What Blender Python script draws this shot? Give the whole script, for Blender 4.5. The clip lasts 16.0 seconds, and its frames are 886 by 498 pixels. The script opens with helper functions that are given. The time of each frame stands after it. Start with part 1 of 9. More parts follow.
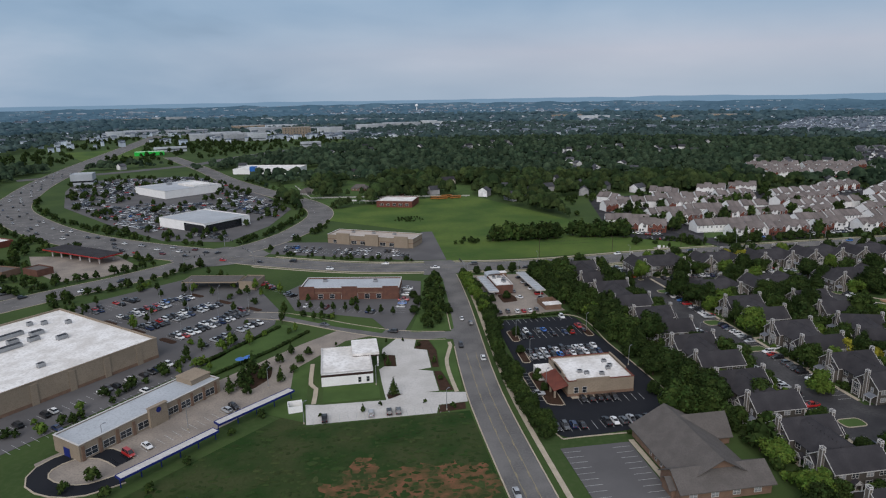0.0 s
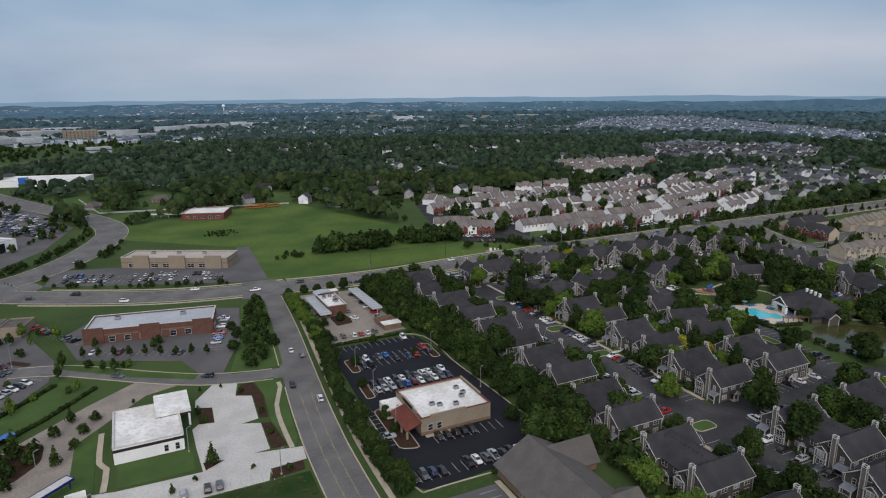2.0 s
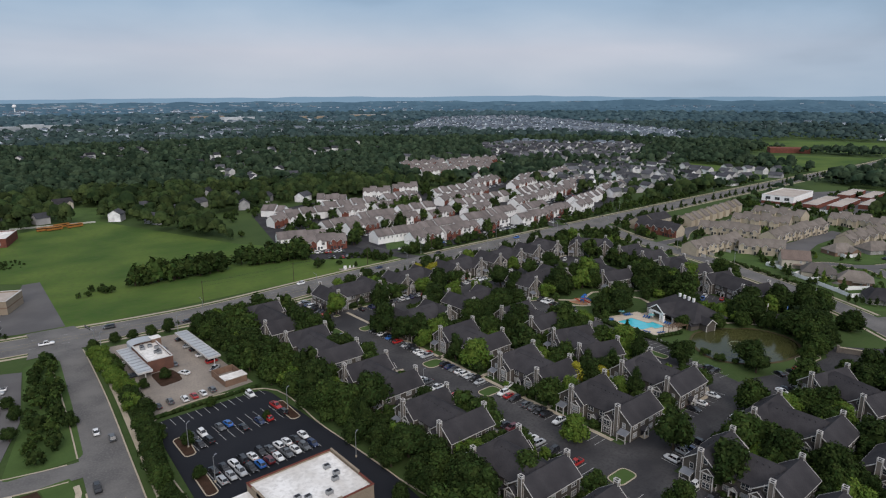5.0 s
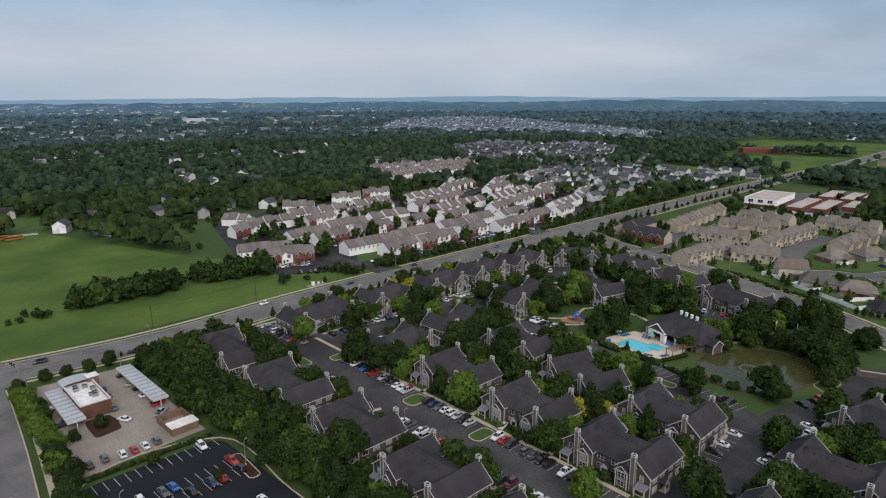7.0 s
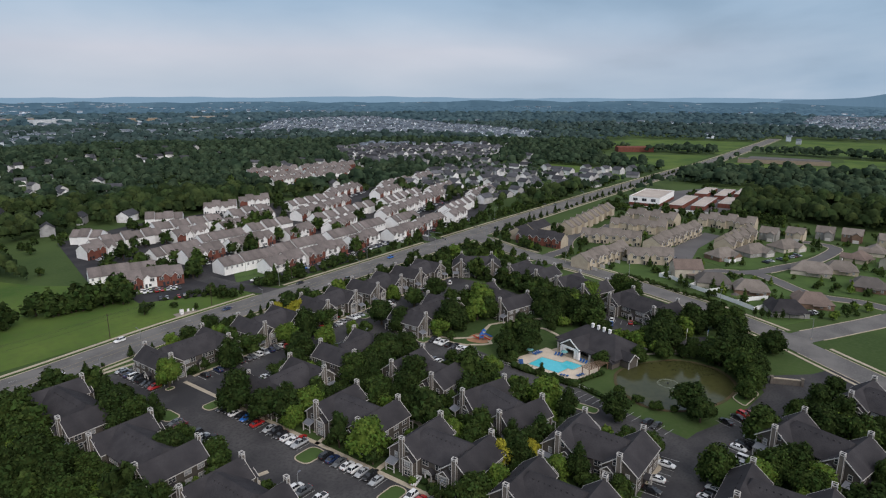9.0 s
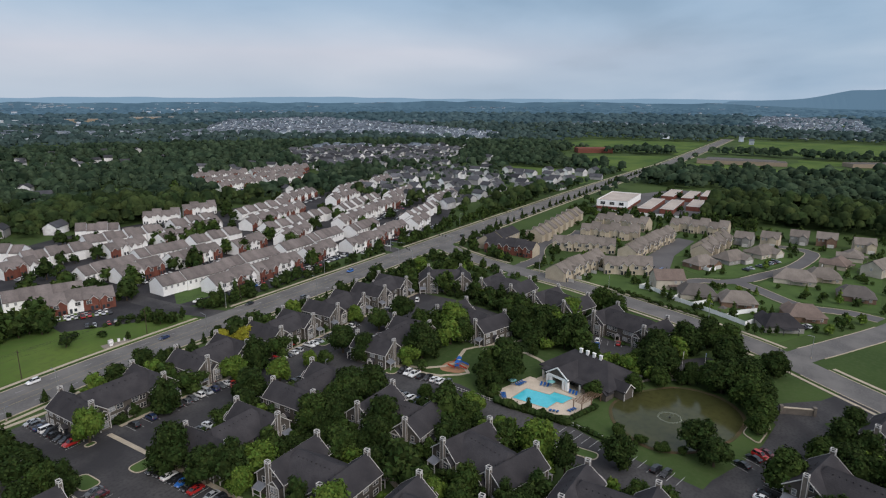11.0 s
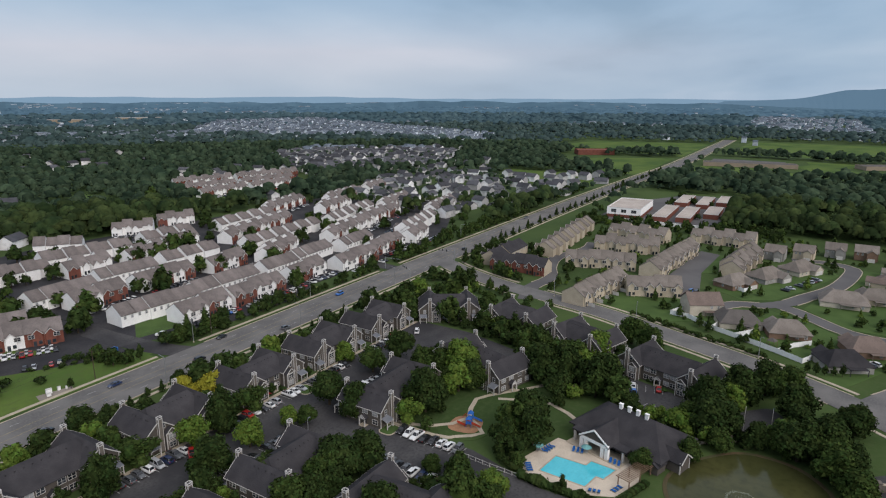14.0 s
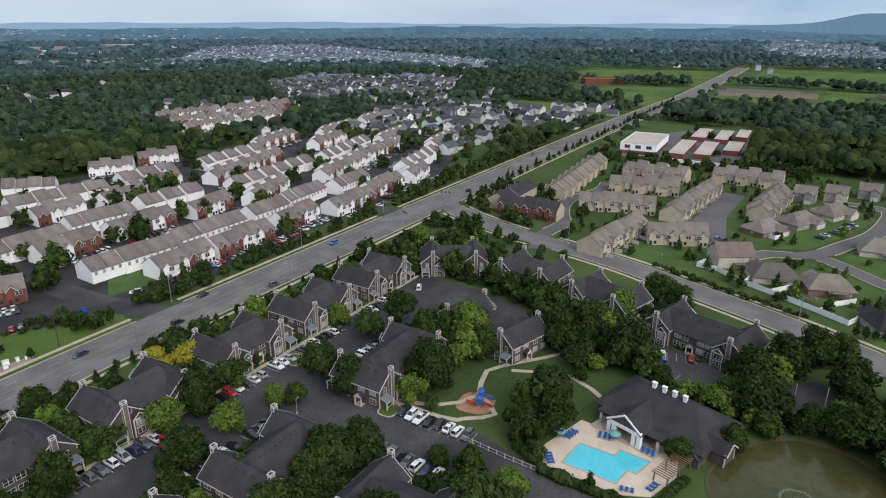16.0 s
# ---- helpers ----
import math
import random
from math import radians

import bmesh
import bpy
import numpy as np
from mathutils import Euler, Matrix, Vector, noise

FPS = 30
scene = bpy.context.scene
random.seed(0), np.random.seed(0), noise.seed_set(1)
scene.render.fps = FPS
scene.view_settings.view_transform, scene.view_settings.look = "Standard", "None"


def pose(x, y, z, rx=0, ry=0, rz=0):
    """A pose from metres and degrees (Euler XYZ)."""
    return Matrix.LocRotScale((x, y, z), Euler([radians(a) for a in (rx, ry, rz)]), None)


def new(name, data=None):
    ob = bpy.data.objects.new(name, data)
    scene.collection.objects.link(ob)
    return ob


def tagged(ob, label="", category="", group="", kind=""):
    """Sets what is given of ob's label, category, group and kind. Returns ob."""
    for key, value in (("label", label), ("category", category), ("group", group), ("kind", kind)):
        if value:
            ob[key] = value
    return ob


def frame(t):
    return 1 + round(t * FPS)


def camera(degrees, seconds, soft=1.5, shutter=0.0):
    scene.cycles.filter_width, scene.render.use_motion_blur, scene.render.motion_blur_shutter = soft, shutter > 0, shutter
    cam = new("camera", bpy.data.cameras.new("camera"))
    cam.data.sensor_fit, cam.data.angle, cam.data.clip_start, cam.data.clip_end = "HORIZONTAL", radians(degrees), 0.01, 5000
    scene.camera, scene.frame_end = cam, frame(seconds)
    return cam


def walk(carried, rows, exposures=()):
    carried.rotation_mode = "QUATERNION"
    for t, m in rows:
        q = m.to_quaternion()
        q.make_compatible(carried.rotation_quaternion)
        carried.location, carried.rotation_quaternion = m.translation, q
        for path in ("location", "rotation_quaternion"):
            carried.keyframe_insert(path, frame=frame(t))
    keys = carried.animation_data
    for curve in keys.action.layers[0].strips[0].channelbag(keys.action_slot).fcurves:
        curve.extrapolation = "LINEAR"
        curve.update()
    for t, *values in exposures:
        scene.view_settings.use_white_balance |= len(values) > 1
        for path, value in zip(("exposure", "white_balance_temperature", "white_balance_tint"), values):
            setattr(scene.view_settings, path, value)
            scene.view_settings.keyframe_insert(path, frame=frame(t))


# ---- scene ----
import itertools
cam = camera(69.9, 16.0, soft=1.15)
METRES, EYE, TILT, LEAN, TURN = 240.5, 102.0, 0.0, 0.0, -9.0
ROWS = [
    (0.0, 0.0, 0.0, 0.0, -0.21, -13.73, 0.85),
    (0.5, -0.0017, 0.0328, -0.0004, -2.25, -13.76, 0.82),
    (1.0, -0.0018, 0.0658, -0.0013, -6.33, -13.79, 0.71),
    (1.5, -0.002, 0.0987, -0.0023, -11.53, -13.83, 0.59),
    (2.0, -0.0007, 0.1312, -0.003, -16.54, -13.85, 0.46),
    (2.5, 0.0019, 0.163, -0.0036, -21.53, -13.88, 0.34),
    (3.0, 0.0063, 0.1945, -0.0045, -26.52, -13.9, 0.22),
    (3.5, 0.0111, 0.2252, -0.0047, -28.22, -13.91, 0.2),
    (4.0, 0.0182, 0.2556, -0.0054, -29.58, -13.92, 0.19),
    (6.5, 0.0744, 0.4006, -0.0083, -32.73, -13.9, 0.24),
    (7.0, 0.088, 0.4289, -0.0088, -33.94, -13.89, 0.22),
    (7.5, 0.1025, 0.457, -0.0094, -35.1, -13.88, 0.18),
    (8.0, 0.1173, 0.4841, -0.0094, -35.79, -13.88, 0.18),
    (8.5, 0.1335, 0.5113, -0.0099, -38.23, -13.9, 0.11),
    (9.0, 0.1519, 0.538, -0.0116, -44.45, -13.87, -0.06),
    (11.5, 0.2445, 0.6645, -0.0156, -48.56, -13.8, -0.18),
    (12.0, 0.2636, 0.686, -0.0161, -48.63, -13.8, -0.17),
    (12.5, 0.2841, 0.7089, -0.0165, -48.85, -13.8, -0.19),
    (13.0, 0.3054, 0.7312, -0.0171, -48.99, -13.8, -0.18),
    (13.5, 0.3265, 0.7531, -0.0175, -49.14, -13.8, -0.18),
    (14.0, 0.3483, 0.7749, -0.0181, -49.18, -13.8, -0.18),
    (14.5, 0.3699, 0.7965, -0.0187, -49.23, -13.79, -0.16),
    (15.0, 0.3912, 0.8175, -0.0197, -49.25, -14.39, -0.1),
    (15.5, 0.4128, 0.8388, -0.0208, -49.26, -16.52, -0.08),
    (16.0, 0.4337, 0.8594, -0.021, -49.27, -20.02, -0.08),
]
walk(cam, [(t, pose(0, 0, EYE, TILT, LEAN, TURN) @ pose(METRES * x, METRES * y, METRES * z, 90 + pitch, roll, yaw)) for t, x, y, z, yaw, pitch, roll in ROWS],
     exposures=[(t, v, k, 14) for t, v, k in ((0.0, -0.06, 6220), (4.0, 0.06, 6350), (8.0, 0.16, 6420), (12.5, 0.19, 6420), (14.5, 0.18, 6420), (15.0, 0.14, 6420), (15.5, 0.12, 6400), (16.0, 0.44, 6300))])

# ---- light ----
SUN_UP, SUN_ROUND = 36.0, 205.0      # degrees: height, and compass turn seen from above
world = bpy.data.worlds.new("overcast_sky")
scene.world = world
world.use_nodes = True
wn, wl = world.node_tree.nodes, world.node_tree.links
wn.clear()


def wnode(kind, **props):
    n = wn.new(kind)
    for k, v in props.items():
        n.inputs[k].default_value = v
    return n


def wmath(op, a, b=None):
    n = wn.new("ShaderNodeMath")
    n.operation = op
    for i, v in enumerate((a, b)):
        if v is None:
            continue
        if hasattr(v, "is_linked"):
            wl.new(v, n.inputs[i])
        else:
            n.inputs[i].default_value = v
    return n.outputs[0]


sky = wn.new("ShaderNodeTexSky")
sky.sky_type = "NISHITA"
sky.sun_disc = False
sky.sun_elevation, sky.sun_rotation = radians(SUN_UP), radians(SUN_ROUND)
sky.dust_density = 3.0
coord = wn.new("ShaderNodeTexCoord")
split = wn.new("ShaderNodeSeparateXYZ")
wl.new(coord.outputs["Generated"], split.inputs[0])
up = wmath("MAXIMUM", split.outputs[2], 0.0)
low = wmath("ADD", up, 0.24)
flat = wn.new("ShaderNodeCombineXYZ")
wl.new(wmath("DIVIDE", split.outputs[0], low), flat.inputs[0])
wl.new(wmath("DIVIDE", split.outputs[1], low), flat.inputs[1])
cloud_big = wnode("ShaderNodeTexNoise", Scale=0.8, Detail=7.0, Roughness=0.48, Distortion=0.25)
cloud_small = wnode("ShaderNodeTexNoise", Scale=0.3, Detail=4.0, Roughness=0.5)
wl.new(flat.outputs[0], cloud_big.inputs["Vector"])
wl.new(flat.outputs[0], cloud_small.inputs["Vector"])


def wramp(fac, stops):
    r = wn.new("ShaderNodeValToRGB")
    e = r.color_ramp.elements
    e[0].position, e[0].color = stops[0][0], (*stops[0][1], 1)
    e[1].position, e[1].color = stops[-1][0], (*stops[-1][1], 1)
    for p, c in stops[1:-1]:
        e.new(p).color = (*c, 1)
    wl.new(fac, r.inputs[0])
    return r.outputs[0]


def wmix(fac, a, b, blend="MIX"):
    m = wn.new("ShaderNodeMix")
    m.data_type, m.blend_type = "RGBA", blend
    for i, v in ((0, fac), (6, a), (7, b)):
        if hasattr(v, "is_linked"):
            wl.new(v, m.inputs[i])
        else:
            m.inputs[i].default_value = v
    return m.outputs[2]


both = wmath("ADD", wmath("MULTIPLY", cloud_big.outputs[0], 0.55), wmath("MULTIPLY", cloud_small.outputs[0], 0.45))
clouds = wramp(both, [(0.40, (0.235, 0.355, 0.475)), (0.46, (0.30, 0.43, 0.56)), (0.52, (0.355, 0.48, 0.60)), (0.60, (0.47, 0.57, 0.675))])
# a paler, faintly pink layer low over the land, strongest where the light comes through
glow_way = wmath("ADD", wmath("MULTIPLY", split.outputs[0], 0.57), wmath("MULTIPLY", split.outputs[1], 0.82))
toward = wramp(glow_way, [(0.60, (0.10, 0.10, 0.10)), (0.84, (0.6, 0.6, 0.6)), (0.97, (1, 1, 1))])
band = wramp(up, [(0.0, (1, 1, 1)), (0.06, (0.85, 0.85, 0.85)), (0.13, (0.1, 0.1, 0.1))])
pale = wramp(up, [(0.0, (0.48, 0.56, 0.63)), (0.025, (0.54, 0.585, 0.64)), (0.06, (0.62, 0.605, 0.645)), (0.11, (0.53, 0.58, 0.645)), (0.2, (0.43, 0.52, 0.61))])
pinkish = wmix(wmath("MULTIPLY", wmath("MULTIPLY", band, 0.72), toward), clouds, pale)
# overhead the cloud deck is thinner and brighter
deck = wmix(wramp(up, [(0.3, (0, 0, 0)), (0.85, (1, 1, 1))]), pinkish, (0.74, 0.77, 0.82, 1))
veil = wmix(0.88, wmix(1.0, sky.outputs[0], (0.10, 0.10, 0.10, 1), "MULTIPLY"), deck)
back = wn.new("ShaderNodeBackground")
back.inputs["Strength"].default_value = 1.0
out = wn.new("ShaderNodeOutputWorld")
wl.new(veil, back.inputs["Color"])
wl.new(back.outputs[0], out.inputs["Surface"])

sun_data = bpy.data.lights.new("sun", "SUN")
sun_data.energy, sun_data.angle, sun_data.color = 1.9, radians(45), (1.0, 0.95, 0.88)
sun = new("sun", sun_data)
sun.matrix_world = pose(0, 0, 400, 90 - SUN_UP, 0, 180 - SUN_ROUND)

# ---- materials ----
MATS = {}


def mat(name, a, b=None, scale=0.5, fine=6.0, rough=0.85, bump=0.0, metal=0.0, c=None, spread=0.0, island=0.0, hue=0.0, coat=0.0, spec=0.08, coords="Object", bump_scale=None):
    """A surface of colour a drifting to b in patches and to c in fine grain; spread: brightness that differs from thing to thing."""
    m = bpy.data.materials.new(name)
    m.use_nodes = True
    n, l = m.node_tree.nodes, m.node_tree.links
    p = n["Principled BSDF"]
    p.inputs["Roughness"].default_value, p.inputs["Metallic"].default_value = rough, metal
    p.inputs["Specular IOR Level"].default_value = spec
    p.inputs["Coat Weight"].default_value = coat
    tc = n.new("ShaderNodeTexCoord")
    vec = tc.outputs[coords]
    big, small = n.new("ShaderNodeTexNoise"), n.new("ShaderNodeTexNoise")
    for t, s, d in ((big, scale, 5.0), (small, fine, 3.0)):
        t.inputs["Scale"].default_value, t.inputs["Detail"].default_value = s, d
        l.new(vec, t.inputs["Vector"])

    def ramp(src, lo, hi):
        r = n.new("ShaderNodeMapRange")
        r.inputs[1].default_value, r.inputs[2].default_value = lo, hi
        l.new(src, r.inputs[0])
        return r.outputs[0]

    def mix(f, x, y, blend="MIX"):
        k = n.new("ShaderNodeMix")
        k.data_type, k.blend_type = "RGBA", blend
        for i, v in ((0, f), (6, x), (7, y)):
            if hasattr(v, "is_linked"):
                l.new(v, k.inputs[i])
            else:
                k.inputs[i].default_value = v if i == 0 else (*v, 1)
        return k.outputs[2]

    b = b or tuple(v * 0.8 for v in a)
    c = c or tuple(v * 0.75 for v in b)
    col = mix(ramp(big.outputs[0], 0.38, 0.62), a, b)
    k = n.new("ShaderNodeMath")
    k.operation = "MULTIPLY"
    l.new(ramp(small.outputs[0], 0.45, 0.7), k.inputs[0])
    k.inputs[1].default_value = 0.6
    col = mix(k.outputs[0], col, c)
    if spread or hue or island:  # brightness and hue that differ from piece to piece
        h = n.new("ShaderNodeHueSaturation")
        l.new(col, h.inputs["Color"])
        if island:
            rnd = n.new("ShaderNodeNewGeometry").outputs["Random Per Island"]
            amount = island
        else:
            rnd = n.new("ShaderNodeObjectInfo").outputs["Random"]
            amount = spread
        r = n.new("ShaderNodeMapRange")
        l.new(rnd, r.inputs[0])
        r.inputs[3].default_value, r.inputs[4].default_value = 1 - amount, 1 + amount
        l.new(r.outputs[0], h.inputs["Value"])
        if hue:
            q = n.new("ShaderNodeMath")
            q.operation = "MULTIPLY"
            q.inputs[1].default_value = 7.31
            l.new(rnd, q.inputs[0])
            f = n.new("ShaderNodeMath")
            f.operation = "FRACT"
            l.new(q.outputs[0], f.inputs[0])
            r2 = n.new("ShaderNodeMapRange")
            l.new(f.outputs[0], r2.inputs[0])
            r2.inputs[3].default_value, r2.inputs[4].default_value = 0.5 - hue, 0.5 + hue
            l.new(r2.outputs[0], h.inputs["Hue"])
        col = h.outputs[0]
    l.new(col, p.inputs["Base Color"])
    if bump:
        bp = n.new("ShaderNodeBump")
        bp.inputs["Strength"].default_value, bp.inputs["Distance"].default_value = bump, 0.3
        src = small
        if bump_scale:
            src = n.new("ShaderNodeTexNoise")
            src.inputs["Scale"].default_value = bump_scale
            l.new(vec, src.inputs["Vector"])
        l.new(src.outputs[0], bp.inputs["Height"])
        l.new(bp.outputs[0], p.inputs["Normal"])
    MATS[name] = m
    return m


GRASS = mat("mown_grass", (0.055, 0.0858, 0.0264), (0.0374, 0.0638, 0.0198), 0.02, 0.6, 0.95, 0.3, c=(0.0616, 0.0836, 0.0319))
LAWN = mat("lawn", (0.0682, 0.11, 0.033), (0.0506, 0.0836, 0.0253), 0.09, 1.2, 0.95, 0.25, c=(0.05258, 0.09119, 0.02783))
MEADOW = mat("meadow", (0.090, 0.134, 0.030), (0.046, 0.088, 0.020), 0.022, 0.35, 0.95, 0.4, c=(0.070, 0.092, 0.030))
ROUGH_GRASS = mat("rough_grass", (0.017, 0.042, 0.0095), (0.046, 0.056, 0.022), 0.07, 0.8, 0.95, 0.6, c=(0.030, 0.043, 0.015))
DIRT = mat("red_clay", (0.17, 0.080, 0.044), (0.036, 0.050, 0.017), 0.22, 1.2, 0.95, 0.5, c=(0.09, 0.066, 0.032))
MULCH = mat("bark_mulch", (0.06, 0.0336, 0.0224), (0.04, 0.024, 0.016), 0.5, 5.0, 0.95, 0.4)
ASPHALT = mat("worn_asphalt", (0.1537, 0.1469, 0.1401), (0.104, 0.1006, 0.09831), 0.09, 1.6, 0.9, 0.05, c=(0.1695, 0.1616, 0.1537))
OLD_ASPHALT = mat("grey_parking_asphalt", (0.122, 0.117, 0.116), (0.0941, 0.0906, 0.091), 0.05, 1.4, 0.9, 0.05, c=(0.105, 0.101, 0.101))
APT_ASPHALT = mat("weathered_asphalt", (0.03864, 0.0378, 0.04032), (0.07392, 0.0714, 0.0714), 0.06, 1.2, 0.9, 0.05, c=(0.0336, 0.0336, 0.03528))
COURT_ASPHALT = mat("court_asphalt", (0.030, 0.030, 0.033), (0.052, 0.050, 0.052), 0.07, 1.2, 0.9, 0.05, c=(0.024, 0.024, 0.027))
DARK_ASPHALT = mat("fresh_black_asphalt", (0.0147, 0.0161, 0.0203), (0.0196, 0.021, 0.0252), 0.06, 2.0, 0.85, 0.05)
CONCRETE = mat("pale_concrete", (0.52, 0.50, 0.47), (0.44, 0.42, 0.39), 0.12, 1.6, 0.9, 0.04)
TAN_CONCRETE = mat("tan_concrete", (0.29, 0.25, 0.21), (0.215, 0.188, 0.162), 0.10, 1.6, 0.9, 0.05)
SIDEWALK = mat("buff_sidewalk", (0.43, 0.37, 0.28), (0.36, 0.31, 0.24), 0.3, 2.5, 0.9, 0.05)
LINE_WHITE = mat("white_road_paint", (0.46, 0.46, 0.45), (0.30, 0.30, 0.29), 0.8, 5.0, 0.8)
LINE_YELLOW = mat("yellow_road_paint", (0.34, 0.28, 0.15), (0.24, 0.20, 0.12), 0.8, 5.0, 0.8)
SIDING = mat("taupe_siding", (0.098, 0.086, 0.074), (0.081, 0.072, 0.063), 0.3, 8, 0.8, 0.1, spread=0.06)
SHINGLE = mat("charcoal_shingles", (0.034, 0.0325, 0.0355), (0.050, 0.047, 0.050), 0.22, 2.2, 0.9, 0.4, spread=0.12)
WHITE_TRIM = mat("white_trim_paint", (0.55, 0.53, 0.50), (0.46, 0.44, 0.42), 0.8, 6, 0.6)
STONE_CHIMNEY = mat("taupe_chimney_siding", (0.17, 0.1487, 0.1275), (0.136, 0.119, 0.102), 0.6, 8, 0.85, 0.1)
PANE = mat("window_glass", (0.035, 0.042, 0.05), (0.02, 0.025, 0.03), 0.3, 3, 0.12, spec=0.6, spread=0.4)
BLIND = mat("window_with_blinds", (0.30, 0.31, 0.31), (0.20, 0.21, 0.22), 0.6, 5, 0.25, spec=0.5, spread=0.25)
DOOR_DARK = mat("dark_door", (0.035, 0.035, 0.04), None, 1, 6, 0.5)
PORCH_ROOF = mat("grey_metal_roof", (0.20, 0.21, 0.23), (0.16, 0.17, 0.19), 0.5, 5, 0.45, metal=0.2)
WHITE_ROOF = mat("white_membrane_roof", (0.78, 0.76, 0.73), (0.60, 0.57, 0.53), 0.14, 0.9, 0.7, 0.02)
GREY_ROOF = mat("pale_grey_roof", (0.42, 0.44, 0.46), (0.36, 0.38, 0.40), 0.08, 1.5, 0.7, 0.02)
WHITE_WALL = mat("white_wall", (0.82, 0.81, 0.79), (0.77, 0.755, 0.735), 0.3, 3, 0.8, spread=0.05)
TAN_WALL = mat("tan_stucco", (0.288, 0.232, 0.172), (0.248, 0.2, 0.148), 0.15, 3, 0.85, 0.05)
BRICK = mat("red_brick", (0.19, 0.070, 0.050), (0.14, 0.056, 0.042), 0.5, 6, 0.85, 0.1, spread=0.12)
DULL_BRICK = mat("dull_red_brown_brick", (0.150, 0.074, 0.054), (0.115, 0.060, 0.046), 0.5, 6, 0.85, 0.1)
BROWN_BRICK = mat("brown_brick", (0.21, 0.135, 0.095), (0.17, 0.11, 0.08), 0.5, 6, 0.85, 0.1)
BEIGE = mat("beige_siding", (0.47, 0.405, 0.31), (0.41, 0.35, 0.265), 0.3, 4, 0.85, 0.05, spread=0.12)
TAUPE_SHINGLE = mat("taupe_shingles", (0.2016, 0.1752, 0.1524), (0.1536, 0.1332, 0.1164), 0.25, 2.5, 0.9, 0.3, spread=0.14)
GREY_SHINGLE = mat("warm_grey_shingles", (0.1874, 0.161, 0.1505), (0.1386, 0.1201, 0.1135), 0.25, 2.5, 0.9, 0.3, spread=0.16)
CHURCH_SHINGLE = mat("grey_brown_shingles", (0.1225, 0.11, 0.1013), (0.1025, 0.0925, 0.085), 0.3, 3.0, 0.9, 0.3)
BLUE_PAINT = mat("deep_blue_paint", (0.020, 0.030, 0.16), (0.016, 0.024, 0.13), 0.5, 4, 0.5)
METAL = mat("galvanised_metal", (0.40, 0.41, 0.42), (0.32, 0.33, 0.34), 0.5, 5, 0.4, metal=0.6)
DARK_METAL = mat("dark_metal", (0.05, 0.05, 0.055), None, 0.5, 5, 0.5, metal=0.3)
RED_TILE = mat("red_brown_roof", (0.165, 0.055, 0.040), (0.13, 0.045, 0.034), 0.4, 4, 0.8, 0.2)
BARK = mat("bark", (0.075, 0.058, 0.042), (0.055, 0.042, 0.03), 1.0, 8, 0.95, 0.4)
LEAF = {
    "dark": mat("dark_foliage", (0.01932, 0.03276, 0.00924), (0.03024, 0.04704, 0.01344), 0.5, 3.0, 0.85, c=(0.01008, 0.01848, 0.00588), island=0.5, hue=0.02, spec=0.03),
    "mid": mat("green_foliage", (0.02697, 0.04557, 0.01116), (0.04185, 0.06417, 0.01674), 0.5, 3.0, 0.85, c=(0.01581, 0.0279, 0.00837), island=0.5, hue=0.02, spec=0.03),
    "bright": mat("bright_foliage", (0.064, 0.104, 0.018), (0.088, 0.130, 0.025), 0.5, 3.0, 0.85, c=(0.044, 0.080, 0.015), island=0.35, hue=0.02, spec=0.03),
    "yellow": mat("yellowing_foliage", (0.27, 0.23, 0.024), (0.18, 0.19, 0.026), 0.4, 3.0, 0.85, c=(0.13, 0.14, 0.02), island=0.3, spec=0.03),
}
WATER = mat("green_pond_water", (0.0575, 0.0575, 0.0207), (0.0414, 0.04485, 0.0161), 0.05, 0.5, 0.12, 0.02, spec=0.2)
POOL_WATER = mat("turquoise_pool_water", (0.06, 0.44, 0.53), (0.08, 0.50, 0.58), 0.3, 2.0, 0.08, 0.03, spec=0.5)

# ---- mesh tools ----


